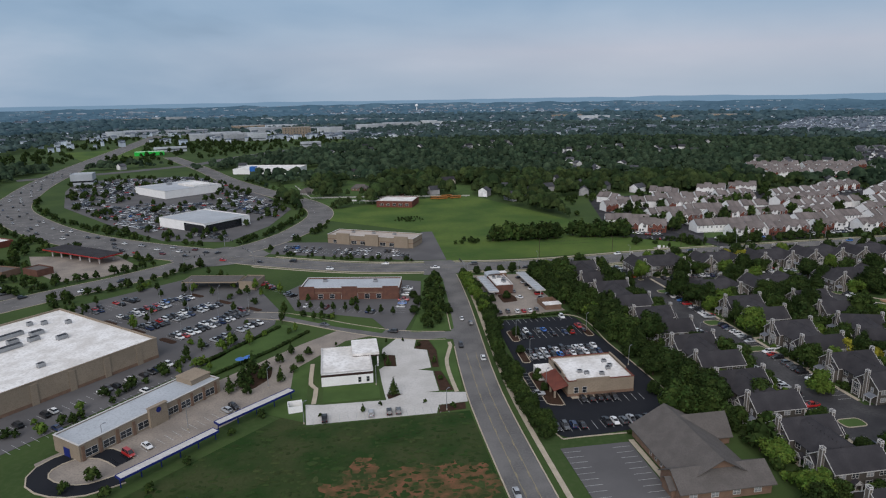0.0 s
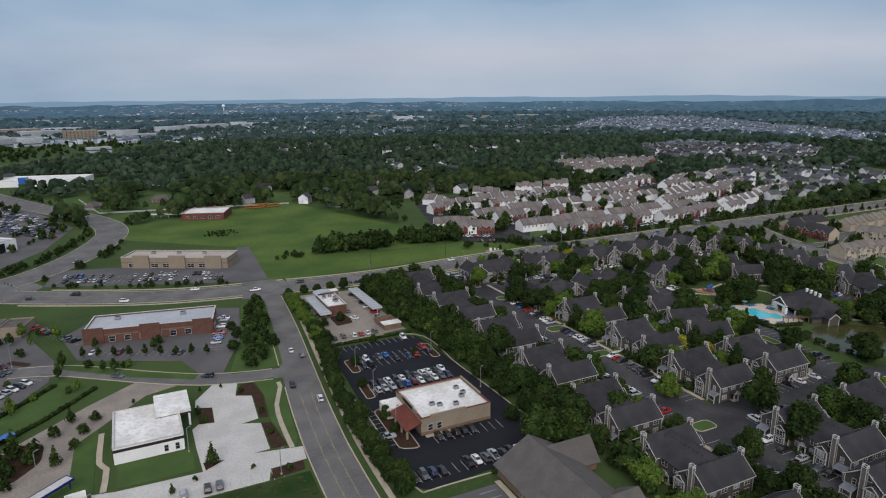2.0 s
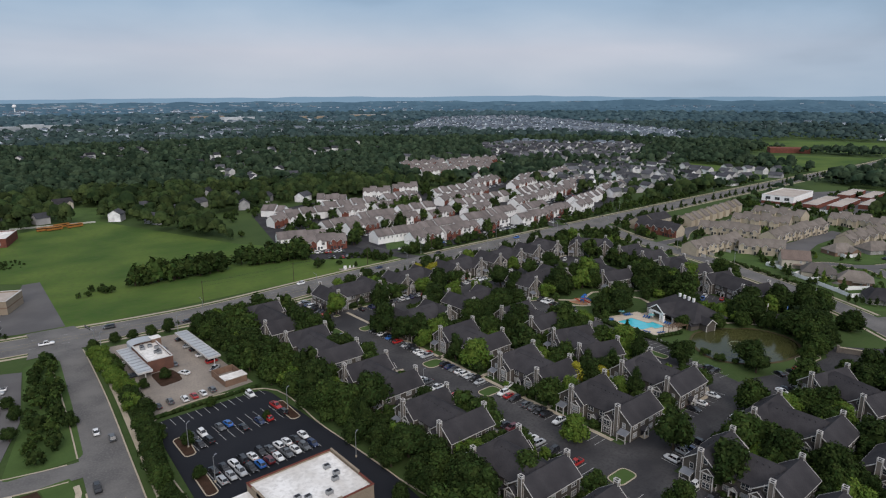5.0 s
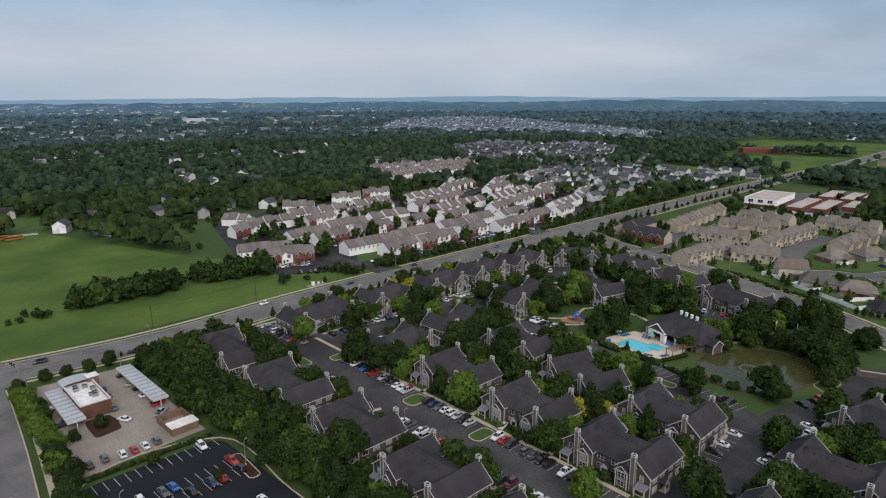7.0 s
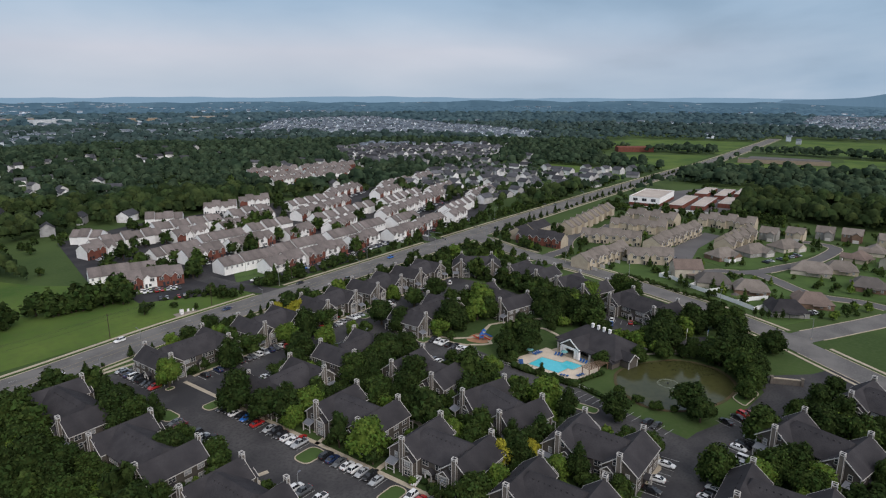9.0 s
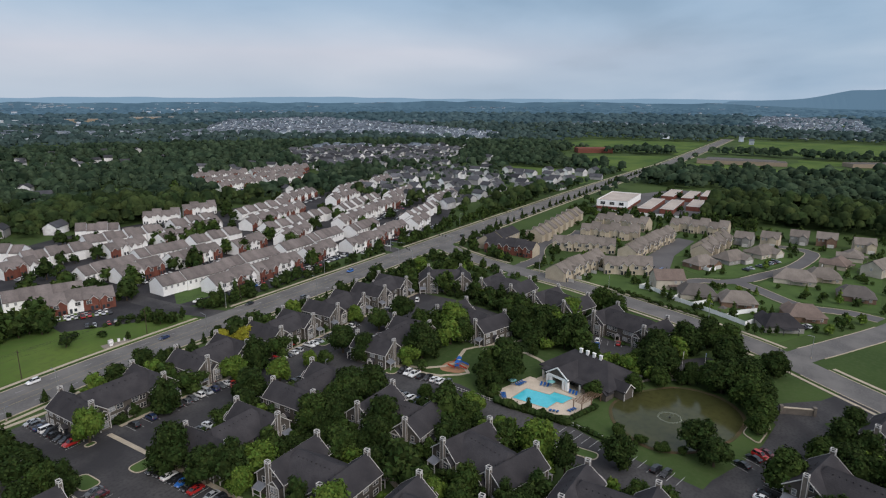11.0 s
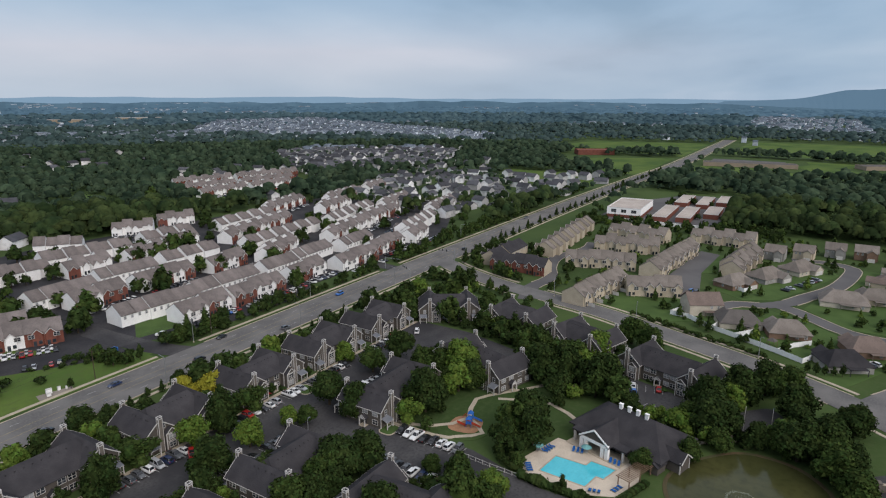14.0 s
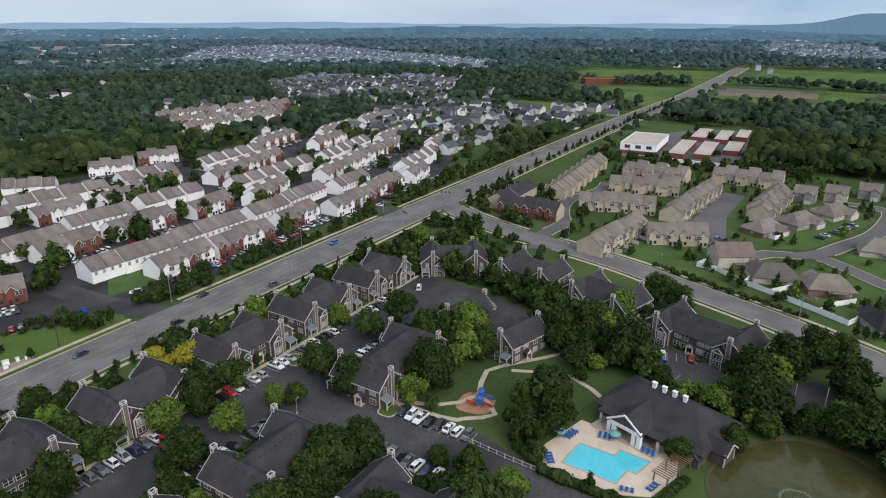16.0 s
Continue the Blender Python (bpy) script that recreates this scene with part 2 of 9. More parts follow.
class Shape:
    """Collects corners and faces; slots numbers the material of each face."""

    def __init__(self):
        self.v, self.f, self.s = [], [], []

    def poly(self, pts, slot=0):
        n = len(self.v)
        self.v += [tuple(p) for p in pts]
        self.f.append(tuple(range(n, n + len(pts))))
        self.s.append(slot)
        return self

    def box(self, x0, y0, z0, x1, y1, z1, slot=0, bottom=False):
        n = len(self.v)
        self.v += [(x0, y0, z0), (x1, y0, z0), (x1, y1, z0), (x0, y1, z0), (x0, y0, z1), (x1, y0, z1), (x1, y1, z1), (x0, y1, z1)]
        fs = [(4, 5, 6, 7), (0, 1, 5, 4), (1, 2, 6, 5), (2, 3, 7, 6), (3, 0, 4, 7)] + ([(3, 2, 1, 0)] if bottom else [])
        self.f += [tuple(n + i for i in q) for q in fs]
        self.s += [slot] * len(fs)
        return self

    def slab(self, pts, z0, z1, slot=0, side=None):
        """A flat-topped prism over a plan outline."""
        k = len(pts)
        area = sum(pts[i][0] * pts[(i + 1) % k][1] - pts[(i + 1) % k][0] * pts[i][1] for i in range(k))
        pts = pts if area > 0 else pts[::-1]
        n = len(self.v)
        self.v += [(x, y, z0) for x, y in pts] + [(x, y, z1) for x, y in pts]
        self.f.append(tuple(range(n + k, n + 2 * k)))
        self.s.append(slot)
        for i in range(k):
            j = (i + 1) % k
            self.f.append((n + i, n + j, n + k + j, n + k + i))
            self.s.append(slot if side is None else side)
        return self

    def beam(self, a, b, w, h, slot=0):
        """A bar from a to b, w wide and h high."""
        a, b = Vector(a), Vector(b)
        d = (b - a).normalized()
        s = d.cross(Vector((0, 0, 1)))
        s = (s.normalized() if s.length > 1e-4 else Vector((1, 0, 0))) * w / 2
        u = s.cross(d).normalized() * h / 2
        n = len(self.v)
        for p in (a, b):
            self.v += [tuple(p - s - u), tuple(p + s - u), tuple(p + s + u), tuple(p - s + u)]
        fs = [(0, 3, 2, 1), (4, 5, 6, 7), (0, 1, 5, 4), (1, 2, 6, 5), (2, 3, 7, 6), (3, 0, 4, 7)]
        self.f += [tuple(n + i for i in q) for q in fs]
        self.s += [slot] * 6
        return self

    def tube(self, cx, cy, z0, z1, r0, r1=None, k=8, slot=0, top=True):
        r1 = r0 if r1 is None else r1
        n = len(self.v)
        for z, r in ((z0, r0), (z1, r1)):
            self.v += [(cx + r * math.cos(2 * math.pi * i / k), cy + r * math.sin(2 * math.pi * i / k), z) for i in range(k)]
        for i in range(k):
            j = (i + 1) % k
            self.f.append((n + i, n + j, n + k + j, n + k + i))
            self.s.append(slot)
        if top:
            self.f.append(tuple(range(n + k, n + 2 * k)))
            self.s.append(slot)
        return self

    def roof(self, a, b, half, z_eave, z_ridge, over=0.0, thick=0.22, slot=0, hip=0.0):
        """A pitched roof whose ridge runs from a to b in plan; half: from the ridge to the wall. hip: how far the ridge is drawn in at both ends."""
        a, b = Vector((*a, 0)), Vector((*b, 0))
        d = (b - a).normalized()
        s = Vector((-d.y, d.x, 0))
        drop = (z_ridge - z_eave) * over / half
        ra, rb = a + d * hip, b - d * hip
        ea, eb = a, b
        ze = z_eave - drop
        for sign in (1, -1):
            o = s * (half + over) * sign
            top = [ea + o + Vector((0, 0, ze)), eb + o + Vector((0, 0, ze)), rb + Vector((0, 0, z_ridge)), ra + Vector((0, 0, z_ridge))]
            if sign < 0:
                top = [top[1], top[0], top[3], top[2]]
            low = [p - Vector((0, 0, thick)) for p in top]
            self.poly(top, slot)
            self.poly([low[3], low[2], low[1], low[0]], slot)
            for i in range(4):
                j = (i + 1) % 4
                self.poly([low[i], low[j], top[j], top[i]], slot)
        if hip:
            for e, r, sg in ((ea, ra, 1), (eb, rb, -1)):
                p, q = e - s * (half + over) * sg, e + s * (half + over) * sg
                z = Vector((0, 0, ze))
                self.poly([q + z, p + z, r + Vector((0, 0, z_ridge))], slot)
                self.poly([q + z - Vector((0, 0, thick)), p + z - Vector((0, 0, thick)), p + z, q + z], slot)
        return self

    def house(self, a, b, half, z0, z_eave, z_ridge, slot=0):
        """Walls under such a roof, with pointed gables at both ends."""
        a, b = Vector((*a, 0)), Vector((*b, 0))
        d = (b - a).normalized()
        s = Vector((-d.y, d.x, 0)) * half
        z = lambda p, h: (p.x, p.y, h)
        self.poly([z(a - s, z0), z(b - s, z0), z(b - s, z_eave), z(a - s, z_eave)], slot)
        self.poly([z(b + s, z0), z(a + s, z0), z(a + s, z_eave), z(b + s, z_eave)], slot)
        self.poly([z(b - s, z0), z(b + s, z0), z(b + s, z_eave), z(b, z_ridge), z(b - s, z_eave)], slot)
        self.poly([z(a + s, z0), z(a - s, z0), z(a - s, z_eave), z(a, z_ridge), z(a + s, z_eave)], slot)
        return self

    def mesh(self, name, *materials, smooth=False):
        me = bpy.data.meshes.new(name)
        me.from_pydata(self.v, [], self.f)
        for m in materials:
            me.materials.append(m)
        if len(materials) > 1:
            me.polygons.foreach_set("material_index", [min(s, len(materials) - 1) for s in self.s])
        if smooth:
            me.polygons.foreach_set("use_smooth", [True] * len(self.f))
        me.update()
        return me


def part(name, data, parent, label="", at=None):
    """A mesh as one part of a thing."""
    ob = new(name, data)
    ob.parent = parent
    if at is not None:
        ob.matrix_basis = at
    return tagged(ob, label) if label else ob


def thing(name, data, label, category, group="", kind="", at=None):
    ob = new(name, data)
    if at is not None:
        ob.matrix_basis = at
    return tagged(ob, label, category, group, kind)


def ribbon(points, width, step=6.0):
    """A smooth strip of road along a line of places: left and right edges."""
    p = [Vector((*q, 0)) for q in points]
    if len(p) > 2:
        q = []
        ext = [p[0] * 2 - p[1]] + p + [p[-1] * 2 - p[-2]]
        for i in range(1, len(ext) - 2):
            a, b, c, d = ext[i - 1:i + 3]
            k = max(2, int((c - b).length / step))
            for j in range(k):
                t = j / k
                q.append(0.5 * (2 * b + (c - a) * t + (2 * a - 5 * b + 4 * c - d) * t * t + (3 * b - a - 3 * c + d) * t ** 3))
        p = q + [p[-1]]
    rows = []
    for i, v in enumerate(p):
        d = (p[min(i + 1, len(p) - 1)] - p[max(i - 1, 0)]).normalized()
        rows.append((v, Vector((-d.y, d.x, 0))))
    return rows


def strip(shape, rows, off0, off1, z0, z1, slot=0):
    """A band between two offsets from a line, raised from z0 to z1."""
    lo, hi = min(off0, off1), max(off0, off1)
    for (p, n), (q, m) in zip(rows, rows[1:]):
        a, b, c, d = p + n * lo, q + m * lo, q + m * hi, p + n * hi
        shape.poly([(v.x, v.y, z1) for v in (a, b, c, d)], slot)
        if z1 - z0 > 0.05:
            shape.poly([(a.x, a.y, z0), (b.x, b.y, z0), (b.x, b.y, z1), (a.x, a.y, z1)], slot)
            shape.poly([(c.x, c.y, z0), (d.x, d.y, z0), (d.x, d.y, z1), (c.x, c.y, z1)], slot)
    return shape


def dashes(shape, rows, off, width, on, gap, z, slot=0):
    along, drawing = 0.0, True
    for (p, n), (q, m) in zip(rows, rows[1:]):
        length = (q - p).length
        if length < 1e-6:
            continue
        s = 0.0
        while s < length:
            run = min((on if drawing else gap) - along, length - s)
            if drawing or gap == 0:
                u, w = s / length, (s + run) / length
                a, b = p.lerp(q, u), p.lerp(q, w)
                k = n.lerp(m, u)
                shape.poly([(v.x, v.y, z) for v in (a + k * (off - width / 2), b + k * (off - width / 2), b + k * (off + width / 2), a + k * (off + width / 2))], slot)
            s += run
            along += run
            if along >= (on if drawing else gap) - 1e-6:
                along, drawing = 0.0, (not drawing) or gap == 0
    return shape

# ---- ground, roads and paving ----
disc = Shape()
rings = [0, 60, 120, 200, 300, 450, 700, 1000, 1400, 2000, 2800, 3600, 4600]
for r0, r1 in zip(rings, rings[1:]):
    for i in range(64):
        a0, a1 = 2 * math.pi * i / 64, 2 * math.pi * (i + 1) / 64
        pts = [(r0, a0), (r1, a0), (r1, a1), (r0, a1)] if r0 else [(r1, a0), (r1, a1), (0, 0)]
        disc.poly([(150 + r * math.cos(a), 180 + r * math.sin(a), -0.12) for r, a in pts])
thing("ground", disc.mesh("ground", GRASS), "grass-covered ground that reaches the horizon", "ground", kind="structure")
KEEP_OUT = []      # outlines in plan where no tree grows


def inside(x, y, pts):
    hit = False
    j = len(pts) - 1
    for i in range(len(pts)):
        (xi, yi), (xj, yj) = pts[i], pts[j]
        if (yi > y) != (yj > y) and x < (xj - xi) * (y - yi) / (yj - yi) + xi:
            hit = not hit
        j = i
    return hit


def block(pts):
    xs, ys = [p[0] for p in pts], [p[1] for p in pts]
    KEEP_OUT.append((min(xs), min(ys), max(xs), max(ys), pts))


def free(x, y, r=0.0):
    for ox, oy in ((0, 0), (r, 0), (-r, 0), (0, r), (0, -r)):
        px, py = x + ox, y + oy
        for x0, y0, x1, y1, pts in KEEP_OUT:
            if x0 <= px <= x1 and y0 <= py <= y1 and inside(px, py, pts):
                return False
    return True


LAYER = itertools.count()


def paving(name, outline, material, label, z=0.0, category="paving", thick=0.1, keep=True):
    if keep:
        block(outline)
    if category == "grass":      # lawns that meet lie a few millimetres apart
        z -= 0.002 * (next(LAYER) % 9)
    return thing(name, Shape().slab(outline, z - thick, z).mesh(name, material), label, category, kind="structure")


def rect(x0, y0, x1, y1):
    return [(x0, y0), (x1, y0), (x1, y1), (x0, y1)]


def turned(cx, cy, a, pts):
    c, s = math.cos(radians(a)), math.sin(radians(a))
    return [(cx + x * c - y * s, cy + x * s + y * c) for x, y in pts]


def rounded(pts, r, k=4):
    """An outline with its corners rounded off."""
    out = []
    n = len(pts)
    for i in range(n):
        p, a, b = Vector(pts[i]), Vector(pts[i - 1]), Vector(pts[(i + 1) % n])
        ra = min(r, (a - p).length / 2, (b - p).length / 2)
        s, e = p + (a - p).normalized() * ra, p + (b - p).normalized() * ra
        for j in range(k + 1):
            t = j / k
            out.append(tuple(s * (1 - t) ** 2 + p * 2 * t * (1 - t) + e * t * t))
    return out


def markings(name, shape, lot, material=None):
    return part(name, shape.mesh(name, material or LINE_WHITE), lot, "worn white painted lines")


R1 = ribbon([(45, -300), (45, 0), (45, 100), (45, 180), (46.5, 215), (49.5, 250), (54, 300), (57, 350), (57, 372)], 12)
R2 = ribbon([(-85, 424), (-40, 398), (10, 376), (60, 367), (120, 361), (200, 367), (300, 369), (450, 371), (700, 372), (915, 368), (1050, 364), (1438, 372), (1640, 378)], 22)
R2W = ribbon([(-85, 424), (-141, 458), (-201, 505), (-262, 575), (-318, 665), (-354, 785), (-378, 900), (-396, 1020), (-430, 1300), (-500, 1900)], 28)
R3 = ribbon([(-330, 160), (-260, 245), (-177, 336), (-126, 380), (-85, 424), (-52, 462), (-30, 512), (-20, 570), (-36, 632), (-84, 718), (-146, 843), (-200, 976), (-300, 1200)], 20)
R4 = ribbon([(46, 255.5), (35, 257), (18, 262), (0, 273), (-15, 284), (-31, 295), (-47, 300)], 9)
R5 = ribbon([(425, 365), (413, 345), (401, 315), (393.5, 285), (386, 256), (375, 228), (358.5, 188.5), (343, 160), (326, 138), (300, 105), (262, 60), (220, 0)], 13)
R6 = ribbon([(336, 154), (350, 146.5), (363, 138.5), (410, 113), (475, 92)], 11)
R7 = ribbon([(255, 375), (250, 392), (247, 420), (247, 450)], 10)
R8 = ribbon([(421, 211), (432, 203), (436, 192), (447, 182), (460, 176), (485, 164), (515, 157), (536, 156), (543, 168), (541, 187)], 8)
R11 = ribbon([(440, 187), (434, 178), (424, 168), (415, 158), (412, 146), (414, 134), (410, 122)], 8)
R9 = ribbon([(384, 292), (405, 298), (425, 296), (445, 305), (470, 310), (500, 302), (520, 304)], 8)
R10 = ribbon([(395, 378), (398, 395), (405, 425), (412, 452)], 9)


ROADS = [(R1, 6), (R2, 9.75), (R2W, 17), (R3, 11), (R4, 4.5), (R5, 6.5), (R6, 5.5), (R7, 5), (R8, 4), (R9, 4), (R10, 4.5), (R11, 4)]


def open_runs(rows, off):
    """The stretches of a line beside a road that no other road crosses."""
    run, runs = [], []
    for p, n in rows:
        q = p + n * off
        if any(r is not rows and any((q.x - c.x) ** 2 + (q.y - c.y) ** 2 < (h + 1.6) ** 2 for c, m in r) for r, h in ROADS):
            runs.append(run)
            run = []
        else:
            run.append((p, n))
    runs.append(run)
    return [r for r in runs if len(r) > 1]


def street(name, rows, width, label, z, material=None, kerb=True):
    road = thing(name, strip(Shape(), rows, -width / 2, width / 2, 0, z).mesh(name, material or ASPHALT), label, "road", kind="structure")
    for (p, n), (q, m) in zip(rows, rows[1:]):
        w = width / 2 + 1.5
        block([(p + n * w)[:2], (q + m * w)[:2], (q - m * w)[:2], (p - n * w)[:2]])
    if kerb:
        for s in (1, -1):
            k = Shape()
            for run in open_runs(rows, s * (width / 2 + 0.2)):
                strip(k, run, s * width / 2, s * (width / 2 + 0.4), -0.1, z + 0.1)
            part("kerb", k.mesh("kerb", SIDEWALK), road, "pale concrete kerb")
    return road


def walkway(name, rows, off, width, label="buff concrete sidewalk beside the road", z=0.05):
    path = Shape()
    for run in open_runs(rows, off):
        strip(path, run, off - width / 2, off + width / 2, -0.1, z)
    return thing(name, path.mesh(name, SIDEWALK), label, "sidewalk", kind="structure")


road_1 = street("road_1", R1, 12.0, "grey asphalt road with a centre turn lane", 0.02)
y1 = Shape()
for off in (-1.9, 1.9):
    dashes(y1, [q for q in R1 if q[0].y < 236], off, 0.14, 3, 0, 0.035)
    dashes(y1, [q for q in R1 if q[0].y < 236], off * 0.86, 0.12, 3, 5, 0.035)
part("yellow_lines", y1.mesh("yellow_lines", LINE_YELLOW), road_1, "worn yellow lane lines")
road_2 = street("road_2", R2, 19.5, "wide grey asphalt main road with lane lines", 0.06)
w2 = Shape()
for off in (-5.4, 5.4):
    dashes(w2, R2, off, 0.15, 3, 9, 0.075)
part("lane_lines", w2.mesh("lane_lines", LINE_WHITE), road_2, "worn white lane lines")
y2 = Shape()
for off in (-1.9, 1.9):
    dashes(y2, R2, off, 0.15, 5, 0, 0.075)
part("yellow_lines", y2.mesh("yellow_lines", LINE_YELLOW), road_2, "worn yellow lane lines")
road_2w = street("road_2_west", R2W, 34, "wide grey asphalt highway", 0.04)
w2 = Shape()
for off in (-12, -8, -4, 4, 8, 12):
    dashes(w2, R2W, off, 0.16, 3, 9, 0.055)
part("lane_lines", w2.mesh("lane_lines", LINE_WHITE), road_2w, "worn white lane lines")
road_3 = street("road_3", R3, 22, "curving grey asphalt road", 0.03)
w3 = Shape()
for off in (-5.5, 5.5):
    dashes(w3, R3, off, 0.16, 3, 9, 0.045)
part("lane_lines", w3.mesh("lane_lines", LINE_WHITE), road_3, "worn white lane lines")
street("road_4", R4, 9, "short grey asphalt side street", 0.01)
street("road_5", R5, 13, "grey asphalt residential collector road", 0.03)
street("road_6", R6, 11, "grey asphalt residential street", 0.02)
street("road_7", R7, 10, "dark asphalt entry drive to the townhouses", 0.02, APT_ASPHALT, False)
street("road_8", R8, 8, "pale asphalt cul-de-sac street", 0.02, OLD_ASPHALT)
street("road_11", R11, 8, "pale asphalt residential street", 0.016, OLD_ASPHALT)
street("road_9", R9, 8, "pale asphalt residential drive", 0.02, OLD_ASPHALT)
street("road_10", R10, 9, "dark asphalt entry drive to the townhouses", 0.02, APT_ASPHALT, False)
walkway("sidewalk_1", R1, -9.2, 1.6)
walkway("sidewalk_2", R2[6:], 13.2, 1.5)
walkway("sidewalk_3", R2[6:], -12.6, 1.4)
walkway("sidewalk_5", R5, 9.3, 1.5)
walkway("sidewalk_5_west", R5, -9.0, 1.3)
# crossing of the two main roads
paving("road_crossing", [(-112, 417), (-98, 400), (-80, 399), (-58, 405), (-50, 425), (-60, 445), (-82, 452), (-106, 440)], ASPHALT, "wide asphalt road crossing", 0.07)
paving("road_mouth", [(44, 352), (70, 352), (66, 382), (48, 384), (49, 372)], ASPHALT, "asphalt road crossing", 0.07)
paving("meadow", [(-16, 536), (-24, 579), (109, 640), (130, 640), (184, 488), (250, 386), (62, 380), (58, 472)], MEADOW, "bright green mown meadow", z=-0.02, category="grass")
paving("verge_north", rect(60, 379, 245, 386), MEADOW, "mown grass verge beside the main road", -0.03, category="grass")
paving("grass_bank", [(-160, 60), (-62, 158), (-18, 200), (-16, 187), (38, 188), (38, 60)], ROUGH_GRASS, "rough grass slope with bare patches", -0.03, category="grass")
clay = Shape()
cr = random.Random(8)
for i in range(70):
    cx, cy = cr.gauss(18, 11), cr.gauss(149, 6)
    if not (-6 < cx < 37 and 128 < cy < 163):
        continue
    rx, ry = cr.uniform(1.5, 6.5), cr.uniform(0.9, 3.6)
    pts = [(cx + rx * (1 + k * 0.4) * math.cos(a), cy + ry * (1 + k * 0.5) * math.sin(a)) for a, k in ((j * 2 * math.pi / 16, cr.uniform(-1, 1)) for j in range(16))]
    clay.slab(pts, -0.1, -0.022 + 0.0005 * i)
tagged(new("clay_patch", clay.mesh("clay_patch", DIRT)), "bare red clay patches in rough grass", "soil", kind="stuff")

# parking lots
black_lot = paving("black_lot", rounded([(62, 165), (59.5, 178), (62, 200), (66, 269), (104, 269), (106.5, 232), (108, 196), (106, 168)], 5), DARK_ASPHALT, "fresh black asphalt parking lot")
kerb_line = ribbon([(62, 165), (59.5, 178), (62, 200), (66, 269), (104, 269), (106.5, 232), (108, 196), (106, 168), (62, 165)], 1)
part("kerb", strip(Shape(), kerb_line, -0.15, 0.2, -0.1, 0.14).mesh("kerb", SIDEWALK), black_lot, "buff concrete kerb")
grey_lot = paving("grey_lot", [(60, 95), (59.5, 160), (81, 160), (80, 95)], OLD_ASPHALT, "grey asphalt parking lot beside the hall")
paving("drive_in_yard", [(66, 346), (101, 342), (102, 292), (103, 277), (66, 274)], TAN_CONCRETE, "stained tan concrete yard")
white_lot = paving("white_lot", [(-15.3, 188.2), (-16.2, 202.2), (-10.6, 201), (11.2, 200.4), (10.6, 214), (10.4, 226), (12.5, 228.5), (17.2, 227.6), (17.6, 238.6), (12.4, 240.5), (13, 246), (20.4, 257.5), (28.4, 256.5), (25.8, 243.8), (30.9, 241.4), (30.2, 224.2), (24.7, 223.1), (30.4, 220.8), (30.1, 204.2), (24.9, 203.9), (39.2, 201.3), (38.6, 194.4), (28.4, 193.8), (27, 188.3)], CONCRETE, "new pale concrete parking lot")
big_lot = paving("big_lot", [(-52, 250), (-34, 285), (-34, 306), (-52, 354), (-90, 374), (-128, 340), (-175, 290), (-190, 255), (-110, 180)], OLD_ASPHALT, "large grey asphalt supermarket parking lot")
strip_drive = paving("strip_drive", [(-84, 168), (-72, 164), (-55, 180), (-40, 194), (-22, 214), (-22, 232), (-2, 258), (10, 262), (-2, 274), (-20, 258), (-45, 232), (-92, 180)], TAN_CONCRETE, "stained concrete drive of the car wash")
brick_lot = paving("brick_lot", [(-34, 333), (-26, 303), (11, 284), (17, 266), (24, 264), (35, 297), (41, 340), (30, 345), (-20, 356)], OLD_ASPHALT, "grey asphalt lot round the brick building")
strip_lot = paving("strip_lot", [(-50, 424), (-48, 458), (-11, 450), (44, 420), (58, 470), (66, 470), (63, 384), (45, 386)], OLD_ASPHALT, "grey asphalt lot before the shops")
paving("dealer_lot", [(-330, 850), (-312, 778), (-268, 660), (-190, 552), (-132, 482), (-84, 468), (-60, 521), (-48, 599), (-86, 700), (-150, 826), (-196, 890), (-300, 890)], OLD_ASPHALT, "asphalt car sales lot")
paving("gas_lot", [(-165, 382), (-142, 388), (-128, 408), (-150, 440), (-210, 452), (-190, 410)], TAN_CONCRETE, "concrete filling station forecourt")
paving("strip_hedge_bed", [(-34, 300), (-26, 300), (-4, 281), (16, 268), (14, 264), (-6, 276), (-30, 295)], LAWN, "grass verge beside the side street", 0.02, category="grass")
paving("corner_lawn", rounded([(26, 262), (46, 262), (50, 300), (54, 345), (42, 345), (36, 298)], 3), LAWN, "corner lawn with trees", 0.03, category="grass")
paving("bank_lawn", rect(-10.4, 202.4, 9.4, 214.8), LAWN, "clipped lawn before the white building", 0.0, category="grass")
paving("wash_lawn", [(-53.6, 230), (-45, 240.5), (-34.1, 251), (-19.1, 273.5), (-29.8, 283.5), (-46.5, 263.8), (-56.9, 246)], LAWN, "grass bank between the lot and the car wash", 0.012, category="grass", keep=False)
paving("bank_west_lawn", [(-40, 205), (-16, 190), (-16, 250), (-4, 258), (-12, 258), (-24, 240)], LAWN, "grass bank with young trees", -0.01, category="grass", keep=False)
for pts in ([(26.2, 244.2), (31.2, 241.8), (30.7, 224.6), (33.2, 224), (34.6, 240), (33, 252), (28.8, 252)], [(30.7, 220.5), (33.4, 220), (35.2, 204), (30.6, 204.3)], [(29, 193.4), (37.6, 193.9), (37, 189.5), (27.6, 188.6)],
            [(12.6, 228.7), (17, 227.9), (17.4, 238.4), (12.6, 240.2)], [(11.6, 204.9), (17.4, 204), (12, 200.8)], rounded([(-41.6, 221.9), (-36.4, 216.5), (-29.9, 226), (-30.3, 237.6), (-39.6, 239.3)], 3)):
    paving("mulch_bed", pts, MULCH, "brown bark mulch bed with small plants", 0.03, category="planting bed")
